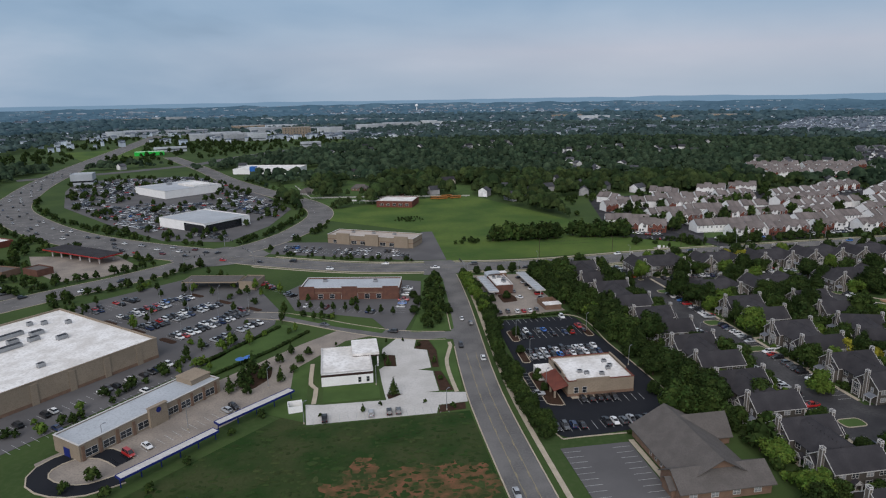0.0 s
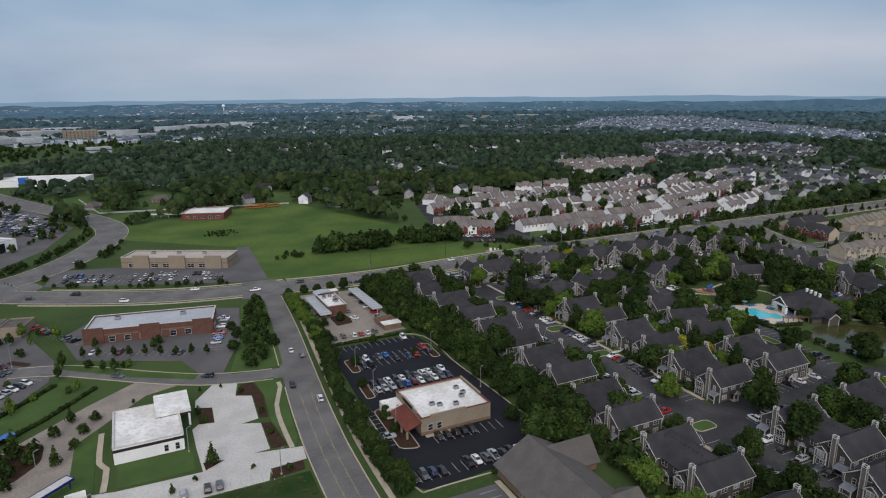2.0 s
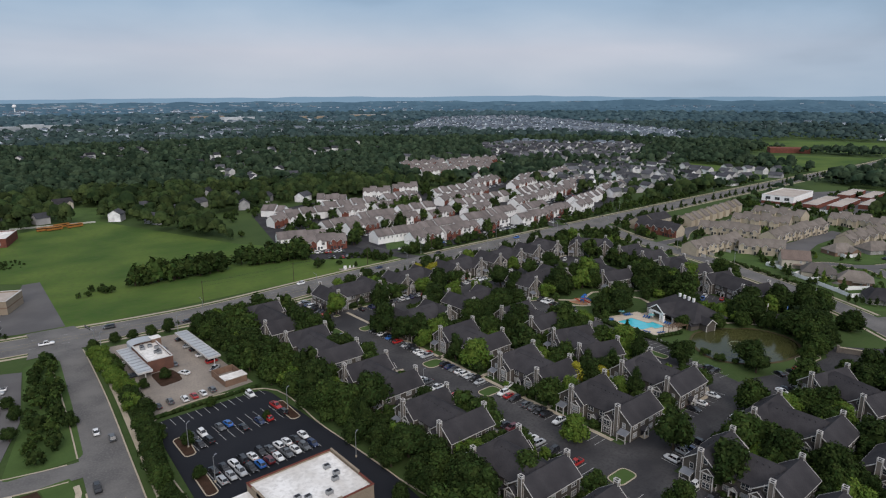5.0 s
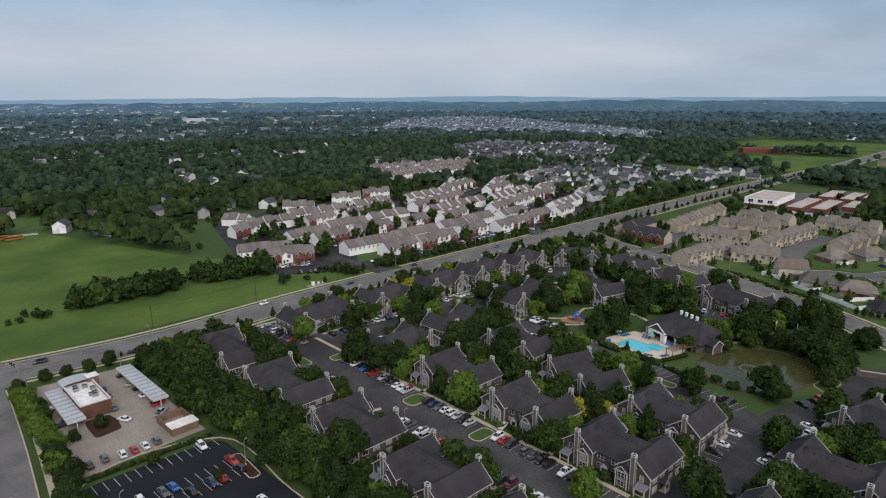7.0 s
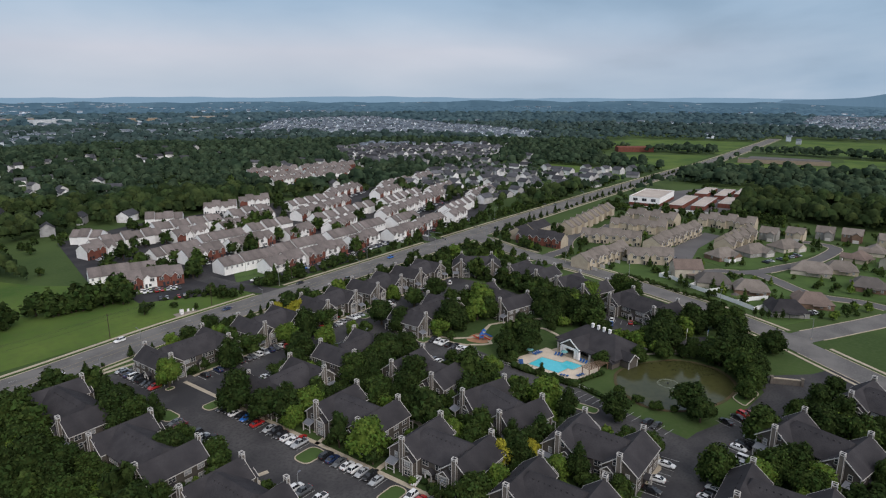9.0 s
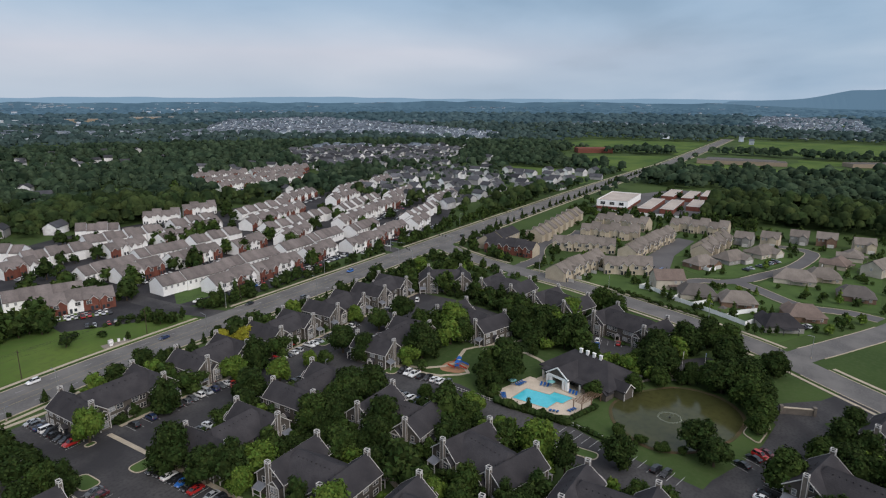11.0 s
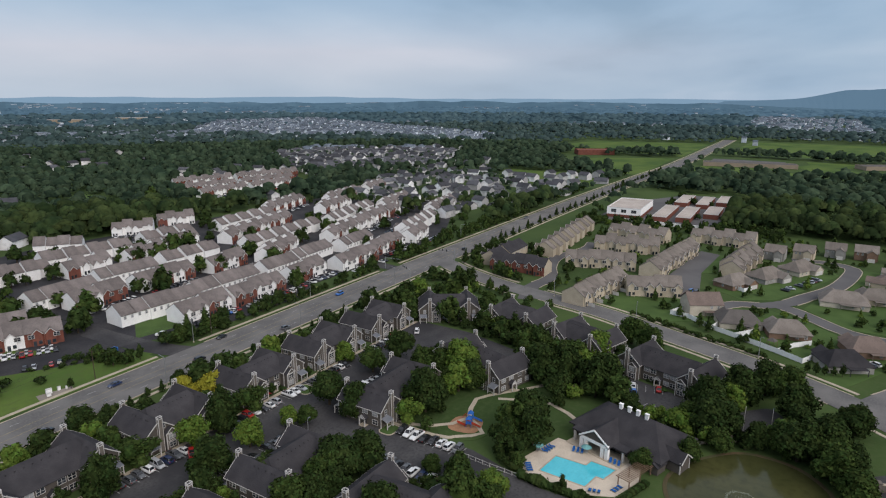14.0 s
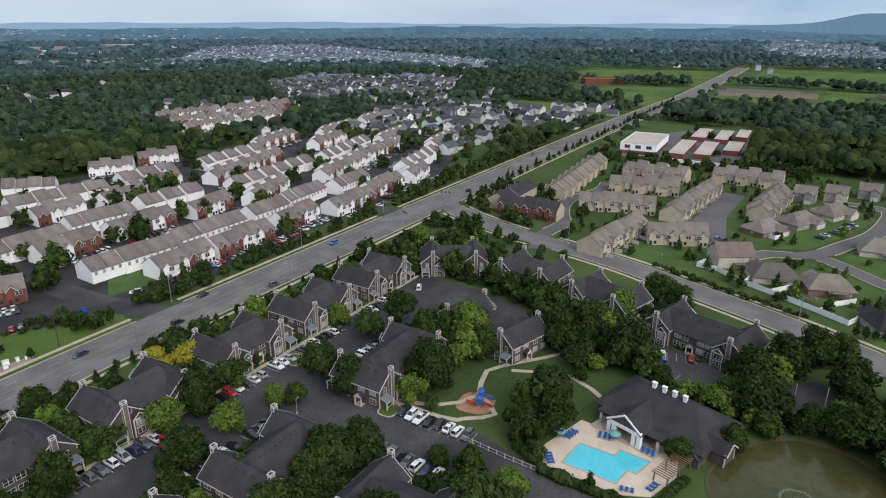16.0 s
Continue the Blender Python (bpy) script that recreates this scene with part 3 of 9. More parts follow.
paving("corner_grass", [(33.4, 253), (40.6, 253), (42, 246), (41, 232), (39, 208), (38, 203), (35.6, 203.5), (33.6, 221), (34.8, 240)], LAWN, "narrow lawn by the road", 0.05, category="grass")
walk_b = ribbon([(-13.5, 202), (-13, 214), (-15, 218), (-15, 236)], 1)
walkway("bank_path", walk_b, 0, 1.6, "pale concrete path beside the white building")
walk_c = ribbon([(37, 255), (40.6, 251), (41.2, 244), (37.4, 231), (36.2, 218), (36.2, 202)], 1)
walkway("corner_path", walk_c, 0, 1.5, "pale curved concrete path", 0.08)

IS = ribbon([(-420, 905), (-337, 952), (-287, 990), (-225, 1050), (-172, 1168), (-60, 1330), (160, 1520)], 24)
for (p, n), (q, m) in zip(IS, IS[1:]):
    block([(p - n * 52)[:2], (q - m * 52)[:2], (q + m * 24)[:2], (p + n * 24)[:2]])
street("freeway", IS, 24, "pale concrete freeway far off", 0.05, OLD_ASPHALT, False)
loop = ribbon([(-66, 176), (-73, 182), (-82, 183), (-88, 177), (-87, 170), (-80, 165), (-72, 164), (-64, 168)], 5)
wash_loop = thing("wash_loop", strip(Shape(), loop, -2.6, 2.6, -0.1, 0.012).mesh("wash_loop", DARK_ASPHALT), "dark asphalt loop round a planted island", "drive", kind="structure")
for off in (-2.8, 2.8):
    part("kerb", strip(Shape(), loop, off - 0.2, off + 0.2, -0.1, 0.14).mesh("kerb", SIDEWALK), wash_loop, "buff concrete kerb")

# apartment drives
drive_1 = paving("apartment_drive_1", rounded([(146, 96), (167, 96), (167, 318), (172, 318), (172, 345), (151, 345), (146, 310)], 2), APT_ASPHALT, "weathered asphalt drive between apartment buildings")
drive_2 = paving("apartment_drive_2", rect(166.8, 294, 331, 319), APT_ASPHALT, "weathered asphalt drive between apartment buildings", -0.008)
drive_3 = paving("apartment_drive_3", [(231, 296), (252.5, 296), (252.5, 248), (246, 225), (246, 204), (240, 188), (234, 163), (219, 163), (228, 204), (232, 225)], APT_ASPHALT, "weathered asphalt drive beside the pool", -0.016)
drive_4 = paving("apartment_drive_4", [(166.8, 150), (166.8, 167), (190, 165), (222, 167), (240, 163), (252, 158), (266, 154), (281, 152), (293, 158), (300, 148), (288, 138), (276, 136), (262, 142), (244, 146), (222, 147), (200, 150)], APT_ASPHALT, "weathered asphalt drive to the gate", -0.024)
drive_5 = paving("club_lot", turned(311, 214, -17, rect(-9, -13, 9, 16)), APT_ASPHALT, "weathered asphalt lot behind the clubhouse")
paving("gate_drive", [(284, 152), (295, 155), (307, 141), (321, 133), (314, 123), (300, 128), (291, 139), (282, 144)], APT_ASPHALT, "asphalt drive to the gate", -0.03)
paving("apartment_drive_7", [(300, 262), (322, 262), (331, 294), (306, 300)], APT_ASPHALT, "weathered asphalt drive between apartment buildings", -0.012)
for pts in (rounded(rect(158, 244, 166, 250), 2.5), rounded(rect(158, 214, 166, 219), 2.2), rounded(rect(160, 292, 168, 297), 2.2), rounded(rect(160, 316, 163, 318), 1),
            rounded(rect(246, 272, 252, 277), 2), rounded(rect(252, 311, 258, 318), 2), rounded(rect(232, 192, 236, 201), 1.8), rounded(rect(148, 296, 153, 304), 2),
            rounded([(266, 155), (279, 153), (282, 158), (270, 160)], 2), rounded(rect(150, 155, 158, 160), 2)):
    isl = paving("planted_island", pts, LAWN, "small kerbed grass island in the lot", 0.12, category="island", thick=0.2)
    part("kerb", strip(Shape(), ribbon(pts + pts[:1], 1, 1.5), -0.12, 0.22, -0.1, 0.15).mesh("kerb", SIDEWALK), isl, "buff concrete kerb")
# paths between buildings
for i, pts in enumerate(([(167.6, 318), (167.6, 250), (167.6, 222), (167.6, 170)], [(145.3, 318), (145.3, 200), (145.3, 100)], [(172, 319.6), (250, 319.6), (330, 319.6)], [(252, 287), (257, 266), (268, 258), (280, 262), (300, 248), (316, 240)],
                         [(253.5, 296), (253.5, 262), (256, 256)], [(268, 258), (262, 250), (256, 256)], [(118, 322), (119, 304), (123, 301), (124, 290), (119, 278), (117, 268), (119, 255)], [(282, 226), (290, 240), (284, 256)],
                         [(150, 348), (175, 347), (200, 346), (215, 344)], [(192, 318), (195, 330), (200, 345)], [(222, 170), (214, 166), (196, 170)], [(298, 192), (302, 180), (312, 168)], [(150, 250), (144, 252), (142, 255)],
                         [(167, 250), (172, 251), (172, 256)], [(167, 227), (192, 229), (194, 240)], [(167, 196), (192, 197), (194, 206)])):
    walkway("garden_path", ribbon(pts, 1.4), 0, 1.5, "buff concrete garden path", 0.03)

# trees that stand out: place, radius, tone and form
PLACES_A = [(197.9, 347.1, 5.7, 'dark', 'round'), (229.5, 343.5, 4.6, 'yellow', 'round'), (205.9, 300.4, 6.4, 'dark', 'round'), (251.5, 300.3, 5.8, 'dark', 'round'), (292.1, 301.6, 5.7, 'dark', 'round'), (264.0, 271.6, 6.5, 'dark', 'round'), (237.7, 252.3, 2.8, 'mid', 'round'), (270.9, 239.2, 6.5, 'dark', 'round'), (333.7, 239.0, 5.8, 'bright', 'round'), (279.0, 195.3, 3.5, 'mid', 'round'), (337.3, 174.5, 6.0, 'mid', 'round'), (321.3, 246.5, 4.9, 'mid', 'round'), (303.6, 163.0, 6.5, 'dark', 'round'), (250.3, 288.5, 5.4, 'dark', 'round'), (210.6, 248.6, 6.5, 'dark', 'round'), (161.9, 317.9, 5.1, 'bright', 'round'), (196.8, 195.8, 3.7, 'yellow', 'round'), (167.0, 286.4, 6.5, 'dark', 'round'), (244.9, 146.3, 6.5, 'mid', 'round'), (176.3, 155.7, 5.9, 'dark', 'round'), (130.7, 169.9, 5.4, 'mid', 'round'), (101.7, 169.6, 6.5, 'mid', 'round')]
PLACES_B = [(199.1, 323.2, 6.5, 'mid', 'wide'), (235.5, 337.5, 4.3, 'yellow', 'round'), (220.5, 302.4, 4.2, 'bright', 'round'), (250.5, 287.7, 4.3, 'mid', 'round'), (276.4, 289.0, 4.2, 'dark', 'round'), (228.8, 267.4, 6.5, 'dark', 'round'), (236.4, 243.1, 4.2, 'mid', 'round'), (309.1, 242.1, 6.5, 'dark', 'round'), (354.9, 232.0, 6.5, 'mid', 'round'), (268.6, 205.3, 3.4, 'mid', 'round'), (310.1, 170.2, 5.8, 'dark', 'round'), (313.9, 254.4, 4.4, 'mid', 'round'), (272.4, 161.3, 6.5, 'dark', 'round'), (265.6, 273.1, 6.5, 'dark', 'round'), (118.0, 325.0, 6.5, 'mid', 'round'), (140.7, 300.1, 5.1, 'mid', 'round'), (224.5, 206.0, 6.1, 'bright', 'round'), (135.7, 273.1, 6.1, 'dark', 'round'), (216.1, 151.7, 5.9, 'mid', 'round'), (171.2, 137.3, 6.5, 'dark', 'round'), (116.9, 178.7, 6.5, 'dark', 'round')]
PLACES_C = [(212.5, 316.6, 4.8, 'bright', 'round'), (234.5, 353.0, 3.4, 'dark', 'round'), (234.7, 301.5, 3.3, 'bright', 'round'), (280.6, 318.4, 4.2, 'bright', 'round'), (291.9, 274.8, 6.5, 'bright', 'round'), (222.0, 272.6, 5.6, 'dark', 'round'), (234.4, 232.8, 4.3, 'bright', 'round'), (307.8, 228.5, 6.5, 'dark', 'round'), (349.1, 222.9, 5.5, 'mid', 'round'), (323.1, 188.2, 6.5, 'dark', 'round'), (303.5, 166.9, 5.3, 'dark', 'round'), (309.6, 195.6, 6.5, 'dark', 'round'), (319.5, 156.1, 5.5, 'dark', 'round'), (221.5, 269.3, 6.5, 'dark', 'round'), (111.4, 296.7, 6.5, 'dark', 'round'), (171.9, 234.1, 6.5, 'bright', 'round'), (225.6, 236.2, 6.5, 'mid', 'round'), (232.5, 185.7, 4.6, 'dark', 'round'), (142.7, 199.5, 6.3, 'mid', 'round'), (151.6, 139.0, 4.4, 'mid', 'round'), (122.7, 230.2, 6.5, 'dark', 'round')]
PLACES_D = [(222.7, 316.8, 5.9, 'dark', 'round'), (235.6, 320.0, 6.0, 'mid', 'wide'), (238.0, 297.2, 3.3, 'mid', 'round'), (278.5, 303.7, 5.1, 'mid', 'round'), (286.1, 266.7, 5.8, 'mid', 'round'), (208.4, 282.1, 5.1, 'mid', 'round'), (253.5, 248.3, 6.4, 'dark', 'round'), (305.1, 249.9, 6.4, 'dark', 'round'), (302.6, 193.2, 6.5, 'dark', 'round'), (334.1, 181.7, 6.0, 'dark', 'round'), (185.3, 315.9, 5.3, 'dark', 'round'), (320.4, 172.0, 6.5, 'dark', 'round'), (252.3, 169.1, 5.6, 'dark', 'round'), (203.5, 269.7, 6.5, 'mid', 'round'), (136.7, 305.6, 6.5, 'dark', 'round'), (188.8, 201.8, 4.6, 'yellow', 'round'), (167.6, 273.0, 6.0, 'dark', 'round'), (210.8, 172.2, 4.6, 'dark', 'round'), (158.3, 177.1, 4.6, 'bright', 'round'), (116.5, 177.7, 6.5, 'dark', 'round'), (115.2, 252.8, 6.5, 'dark', 'round')]

# ---- trees ----
rng = random.Random(7)


def ball(shape, cx, cy, cz, rx, ry, rz, rough=0.18, slot=0, rings=4, seg=7, r=rng):
    """A lumpy closed blob of foliage."""
    n = len(shape.v)
    shape.v.append((cx, cy, cz + rz * (1 + r.uniform(-rough, rough))))
    for i in range(1, rings):
        a = math.pi * i / rings
        off = r.uniform(0, 1)
        for j in range(seg):
            b = 2 * math.pi * (j + off) / seg
            k = 1 + r.uniform(-rough, rough)
            shape.v.append((cx + rx * k * math.sin(a) * math.cos(b), cy + ry * k * math.sin(a) * math.sin(b), cz + rz * k * math.cos(a)))
    shape.v.append((cx, cy, cz - rz))
    last = len(shape.v) - 1
    for j in range(seg):
        q = (j + 1) % seg
        shape.f.append((n, n + 1 + j, n + 1 + q))
        shape.s.append(slot)
        for i in range(rings - 2):
            a, b = n + 1 + i * seg, n + 1 + (i + 1) * seg
            shape.f.append((a + j, b + j, b + q, a + q))
            shape.s.append(slot)
        a = n + 1 + (rings - 2) * seg
        shape.f.append((a + j, last, a + q))
        shape.s.append(slot)
    return shape


def leaves(shape, cx, cy, cz, rx, ry, rz, count, size, r=rng):
    """Small three-cornered leaf sprays standing out of a blob's surface."""
    for _ in range(count):
        z = r.uniform(-0.75, 1)
        b = r.uniform(0, 2 * math.pi)
        w = math.sqrt(1 - z * z)
        dx, dy = w * math.cos(b), w * math.sin(b)
        k = r.uniform(0.78, 1.16)
        x, y, h = cx + dx * rx * k, cy + dy * ry * k, cz + z * rz * k
        nx, ny, nz = dx + r.uniform(-.8, .8), dy + r.uniform(-.8, .8), z + r.uniform(-.4, .9)
        a = r.uniform(0, 2 * math.pi)
        ux, uy, uz = math.cos(a), math.sin(a), r.uniform(-.6, .6)
        d = (ux * nx + uy * ny + uz * nz) / (nx * nx + ny * ny + nz * nz + 1e-6)
        ux, uy, uz = ux - d * nx, uy - d * ny, uz - d * nz
        m = math.sqrt(ux * ux + uy * uy + uz * uz) + 1e-6
        q = math.sqrt(nx * nx + ny * ny + nz * nz) * m + 1e-6
        vx, vy, vz = (ny * uz - nz * uy) / q, (nz * ux - nx * uz) / q, (nx * uy - ny * ux) / q
        ux, uy, uz = ux / m, uy / m, uz / m
        t = size * r.uniform(0.6, 1.35)
        n = len(shape.v)
        shape.v += [(x + ux * t, y + uy * t, h + uz * t), (x + (vx * .9 - ux * .5) * t, y + (vy * .9 - uy * .5) * t, h + (vz * .9 - uz * .5) * t), (x - (vx * .9 + ux * .5) * t, y - (vy * .9 + uy * .5) * t, h - (vz * .9 + uz * .5) * t)]
        shape.f.append((n, n + 1, n + 2))
        shape.s.append(0)


def crown_mesh(kind, seed, share=1.0):
    """A crown for a tree whose radius is about 1: round, wide, tall or cone; share: how much of the leaf work it gets."""
    r = random.Random(seed)
    s = Shape()
    few = share < 0.1
    if kind == "round":
        lobes = [(0, 0, 1.05, 0.72, 0.74)]
        for i in range(5 if few else 8):
            a = 2 * math.pi * i / (5 if few else 8) + r.uniform(-.4, .4)
            d = r.uniform(0.46, 0.66)
            lobes.append((d * math.cos(a), d * math.sin(a), r.uniform(0.45, 1.2), r.uniform(0.32, 0.48), r.uniform(0.34, 0.5)))
        for i in range(2 if few else 5):
            a = 2 * math.pi * i / (2 if few else 5) + r.uniform(-.5, .5)
            d = r.uniform(0.2, 0.42)
            lobes.append((d * math.cos(a), d * math.sin(a), r.uniform(1.3, 1.75), r.uniform(0.26, 0.4), 0.34))
        n, size = 165, 0.085
    elif kind == "wide":
        lobes = [(0, 0, 0.75, 0.62, 0.45)]
        for i in range(6 if few else 10):
            a = 2 * math.pi * i / (6 if few else 10) + r.uniform(-.3, .3)
            d = r.uniform(0.42, 0.74)
            lobes.append((d * math.cos(a), d * math.sin(a), r.uniform(0.4, 0.95), r.uniform(0.28, 0.42), r.uniform(0.26, 0.38)))
        n, size = 200, 0.075
    elif kind == "tall":
        lobes = [(0, 0, 1.5, 0.6, 1.1), (0, 0, 2.4, 0.42, 0.7)]
        for i in range(6):
            a = 2 * math.pi * i / 6 + r.uniform(-.3, .3)
            lobes.append((0.45 * math.cos(a), 0.45 * math.sin(a), r.uniform(1.0, 2.0), r.uniform(0.32, 0.46), r.uniform(0.45, 0.65)))
        n, size = 190, 0.09
    else:
        lobes = [(0, 0, 0.8 + 0.55 * i, 0.95 - 0.19 * i, 0.55) for i in range(5)]
        n, size = 220, 0.10
    for x, y, z, a, h in lobes:
        ball(s, x, y, z, a * 0.78, a * 0.78, h * 0.78, 0.26, r=r, rings=4 if share > 0.1 else 3, seg=6 if share > 0.1 else 5)
        leaves(s, x, y, z, a, a, h, int(n * share * (a / 0.45) ** 1.3), size if share == 1 else size * 1.55 if share > 0.1 else size * 2.6, r)
    return s


def trunk_mesh(kind, seed):
    r = random.Random(seed)
    s = Shape()
    top = {"round": 1.0, "wide": 0.7, "tall": 1.8, "cone": 2.2}[kind]
    s.tube(0, 0, -0.05, top * 0.45, 0.085, 0.06, 7, top=False)
    s.tube(0, 0, top * 0.45, top, 0.06, 0.03, 7)
    for i in range(5):
        a = 2 * math.pi * i / 5 + r.uniform(-.4, .4)
        z = top * r.uniform(0.4, 0.75)
        s.beam((0, 0, z), (0.5 * math.cos(a), 0.5 * math.sin(a), z + 0.4), 0.035, 0.035)
    return s


TREE_KINDS = ["round", "wide", "tall", "cone"]
TREE_MESH = {}
for k in TREE_KINDS:
    for v in range(4 if k == "round" else 2):
        cr, tr = crown_mesh(k, 100 + v * 7 + len(k)), trunk_mesh(k, 50 + v)
        tm = tr.mesh("trunk", BARK)
        for tone, m in LEAF.items():
            if k in ("tall", "cone") and tone == "yellow":
                continue
            TREE_MESH[k, tone, v] = (cr.mesh("crown", m), tm)
TONE_WORDS = {"dark": "dark green", "mid": "green", "bright": "bright green", "yellow": "yellowing"}
FORM_WORDS = {"round": "round-crowned leafy tree", "wide": "low spreading tree", "tall": "tall slender tree", "cone": "conical evergreen tree"}
TREES = []


FAR_TREES = {tone: Shape() for tone in LEAF}
FAR_TRUNKS = Shape()
ROUGH = {(k, v): crown_mesh(k, 300 + v * 5 + len(k), 0.24) for k in TREE_KINDS for v in range(3)}
FAINT = {(k, v): crown_mesh(k, 400 + v * 5 + len(k), 0.075) for k in TREE_KINDS for v in range(3)}


def merge(into, shape, m, slot=None):
    n = len(into.v)
    a = np.array(shape.v) @ np.array(m.to_3x3()).T + np.array(m.translation)
    into.v += a.tolist()
    into.f += [tuple(n + i for i in f) for f in shape.f]
    into.s += shape.s if slot is None else [slot] * len(shape.f)


def tree(x, y, radius, tone="mid", form="round", group="street and garden trees", where="on grass", z=0.0, near=False):
    """A tree; those not marked near join the mass of trees farther off."""
    if not near:
        tone = "dark" if tone == "yellow" and form in ("tall", "cone") else tone
        m = pose(x, y, z - 0.05, 0, 0, rng.uniform(0, 360)) @ Matrix.Diagonal((radius, radius * rng.uniform(0.92, 1.08), radius * rng.uniform(0.85, 1.1), 1))
        far_off = (x - 230) ** 2 + (y - 250) ** 2 > 150 ** 2      # a plainer crown outside the apartments
        merge(FAR_TREES[tone], (FAINT if far_off else ROUGH)[form, rng.randrange(3)], m)
        FAR_TRUNKS.tube(x, y, -0.1, radius * 1.1, radius * 0.08, radius * 0.05, 5)
        TREES.append((x, y, radius))
        return None
    v = rng.randrange(4 if form == "round" else 2)
    crown, trunk = TREE_MESH[form, tone, v]
    s = radius
    squash = rng.uniform(0.85, 1.1)
    ob = new("tree", None)
    ob.empty_display_size = 0.5
    ob.matrix_basis = pose(x, y, z - 0.05, 0, 0, rng.uniform(0, 360)) @ Matrix.Diagonal((s, s * rng.uniform(0.92, 1.08), s * squash, 1))
    tagged(ob, TONE_WORDS[tone] + " " + FORM_WORDS[form] + " " + where, "tree", group)
    part("trunk", trunk, ob)
    part("crown", crown, ob)
    TREES.append((x, y, radius))
    return ob


# ---- cars ----
PAINTS = {}
for nm, col, w in (("white", (0.70, 0.70, 0.69), 26), ("black", (0.012, 0.012, 0.014), 30), ("grey", (0.085, 0.09, 0.095), 18), ("silver", (0.36, 0.37, 0.38), 13),
                   ("red", (0.36, 0.018, 0.016), 5), ("dark blue", (0.014, 0.028, 0.08), 5), ("bright blue", (0.02, 0.12, 0.40), 0.7), ("maroon", (0.10, 0.015, 0.02), 3)):
    PAINTS[nm] = (mat(nm.replace(" ", "_") + "_car_paint", col, tuple(c * 0.92 for c in col), 0.5, 5, 0.3, coat=0.5, spec=0.5), w)
TYRE = mat("black_rubber", (0.015, 0.015, 0.015), None, 2, 9, 0.85)
CAR_GLASS = mat("tinted_car_glass", (0.012, 0.014, 0.017), (0.02, 0.022, 0.026), 1, 5, 0.08, spec=0.6)
LAMP_WHITE = mat("headlight_glass", (0.55, 0.56, 0.58), None, 2, 8, 0.2)
LAMP_RED = mat("red_tail_light", (0.30, 0.012, 0.012), None, 2, 8, 0.25)
# stations along the car: x, half width, bottom, top of the body
BODIES = {
    "sedan": ([(-2.35, 0.70, 0.38, 0.80), (-2.2, 0.86, 0.25, 0.98), (-1.3, 0.91, 0.2, 1.02), (0.9, 0.91, 0.2, 0.98), (1.9, 0.87, 0.22, 0.82), (2.35, 0.68, 0.35, 0.66)], (-1.75, -1.0, 0.35, 1.15), 1.44),
    "suv": ([(-2.3, 0.78, 0.42, 0.95), (-2.2, 0.92, 0.3, 1.12), (-1.3, 0.95, 0.26, 1.15), (0.8, 0.95, 0.26, 1.10), (1.9, 0.92, 0.28, 1.0), (2.3, 0.76, 0.4, 0.78)], (-2.2, -1.85, 0.25, 1.05), 1.76),
    "van": ([(-2.5, 0.85, 0.42, 1.0), (-2.4, 0.97, 0.3, 1.2), (-1.3, 0.99, 0.26, 1.2), (1.3, 0.99, 0.26, 1.12), (2.1, 0.94, 0.28, 1.0), (2.5, 0.78, 0.4, 0.8)], (-2.4, -2.2, 0.75, 1.75), 1.95),
    "pickup": ([(-2.85, 0.90, 0.5, 1.05), (-2.75, 0.96, 0.4, 1.08), (-0.9, 0.97, 0.35, 1.08), (0.9, 0.97, 0.35, 1.15), (2.4, 0.94, 0.38, 1.08), (2.85, 0.80, 0.45, 0.85)], (-0.95, -0.75, 0.65, 1.35), 1.86),
}


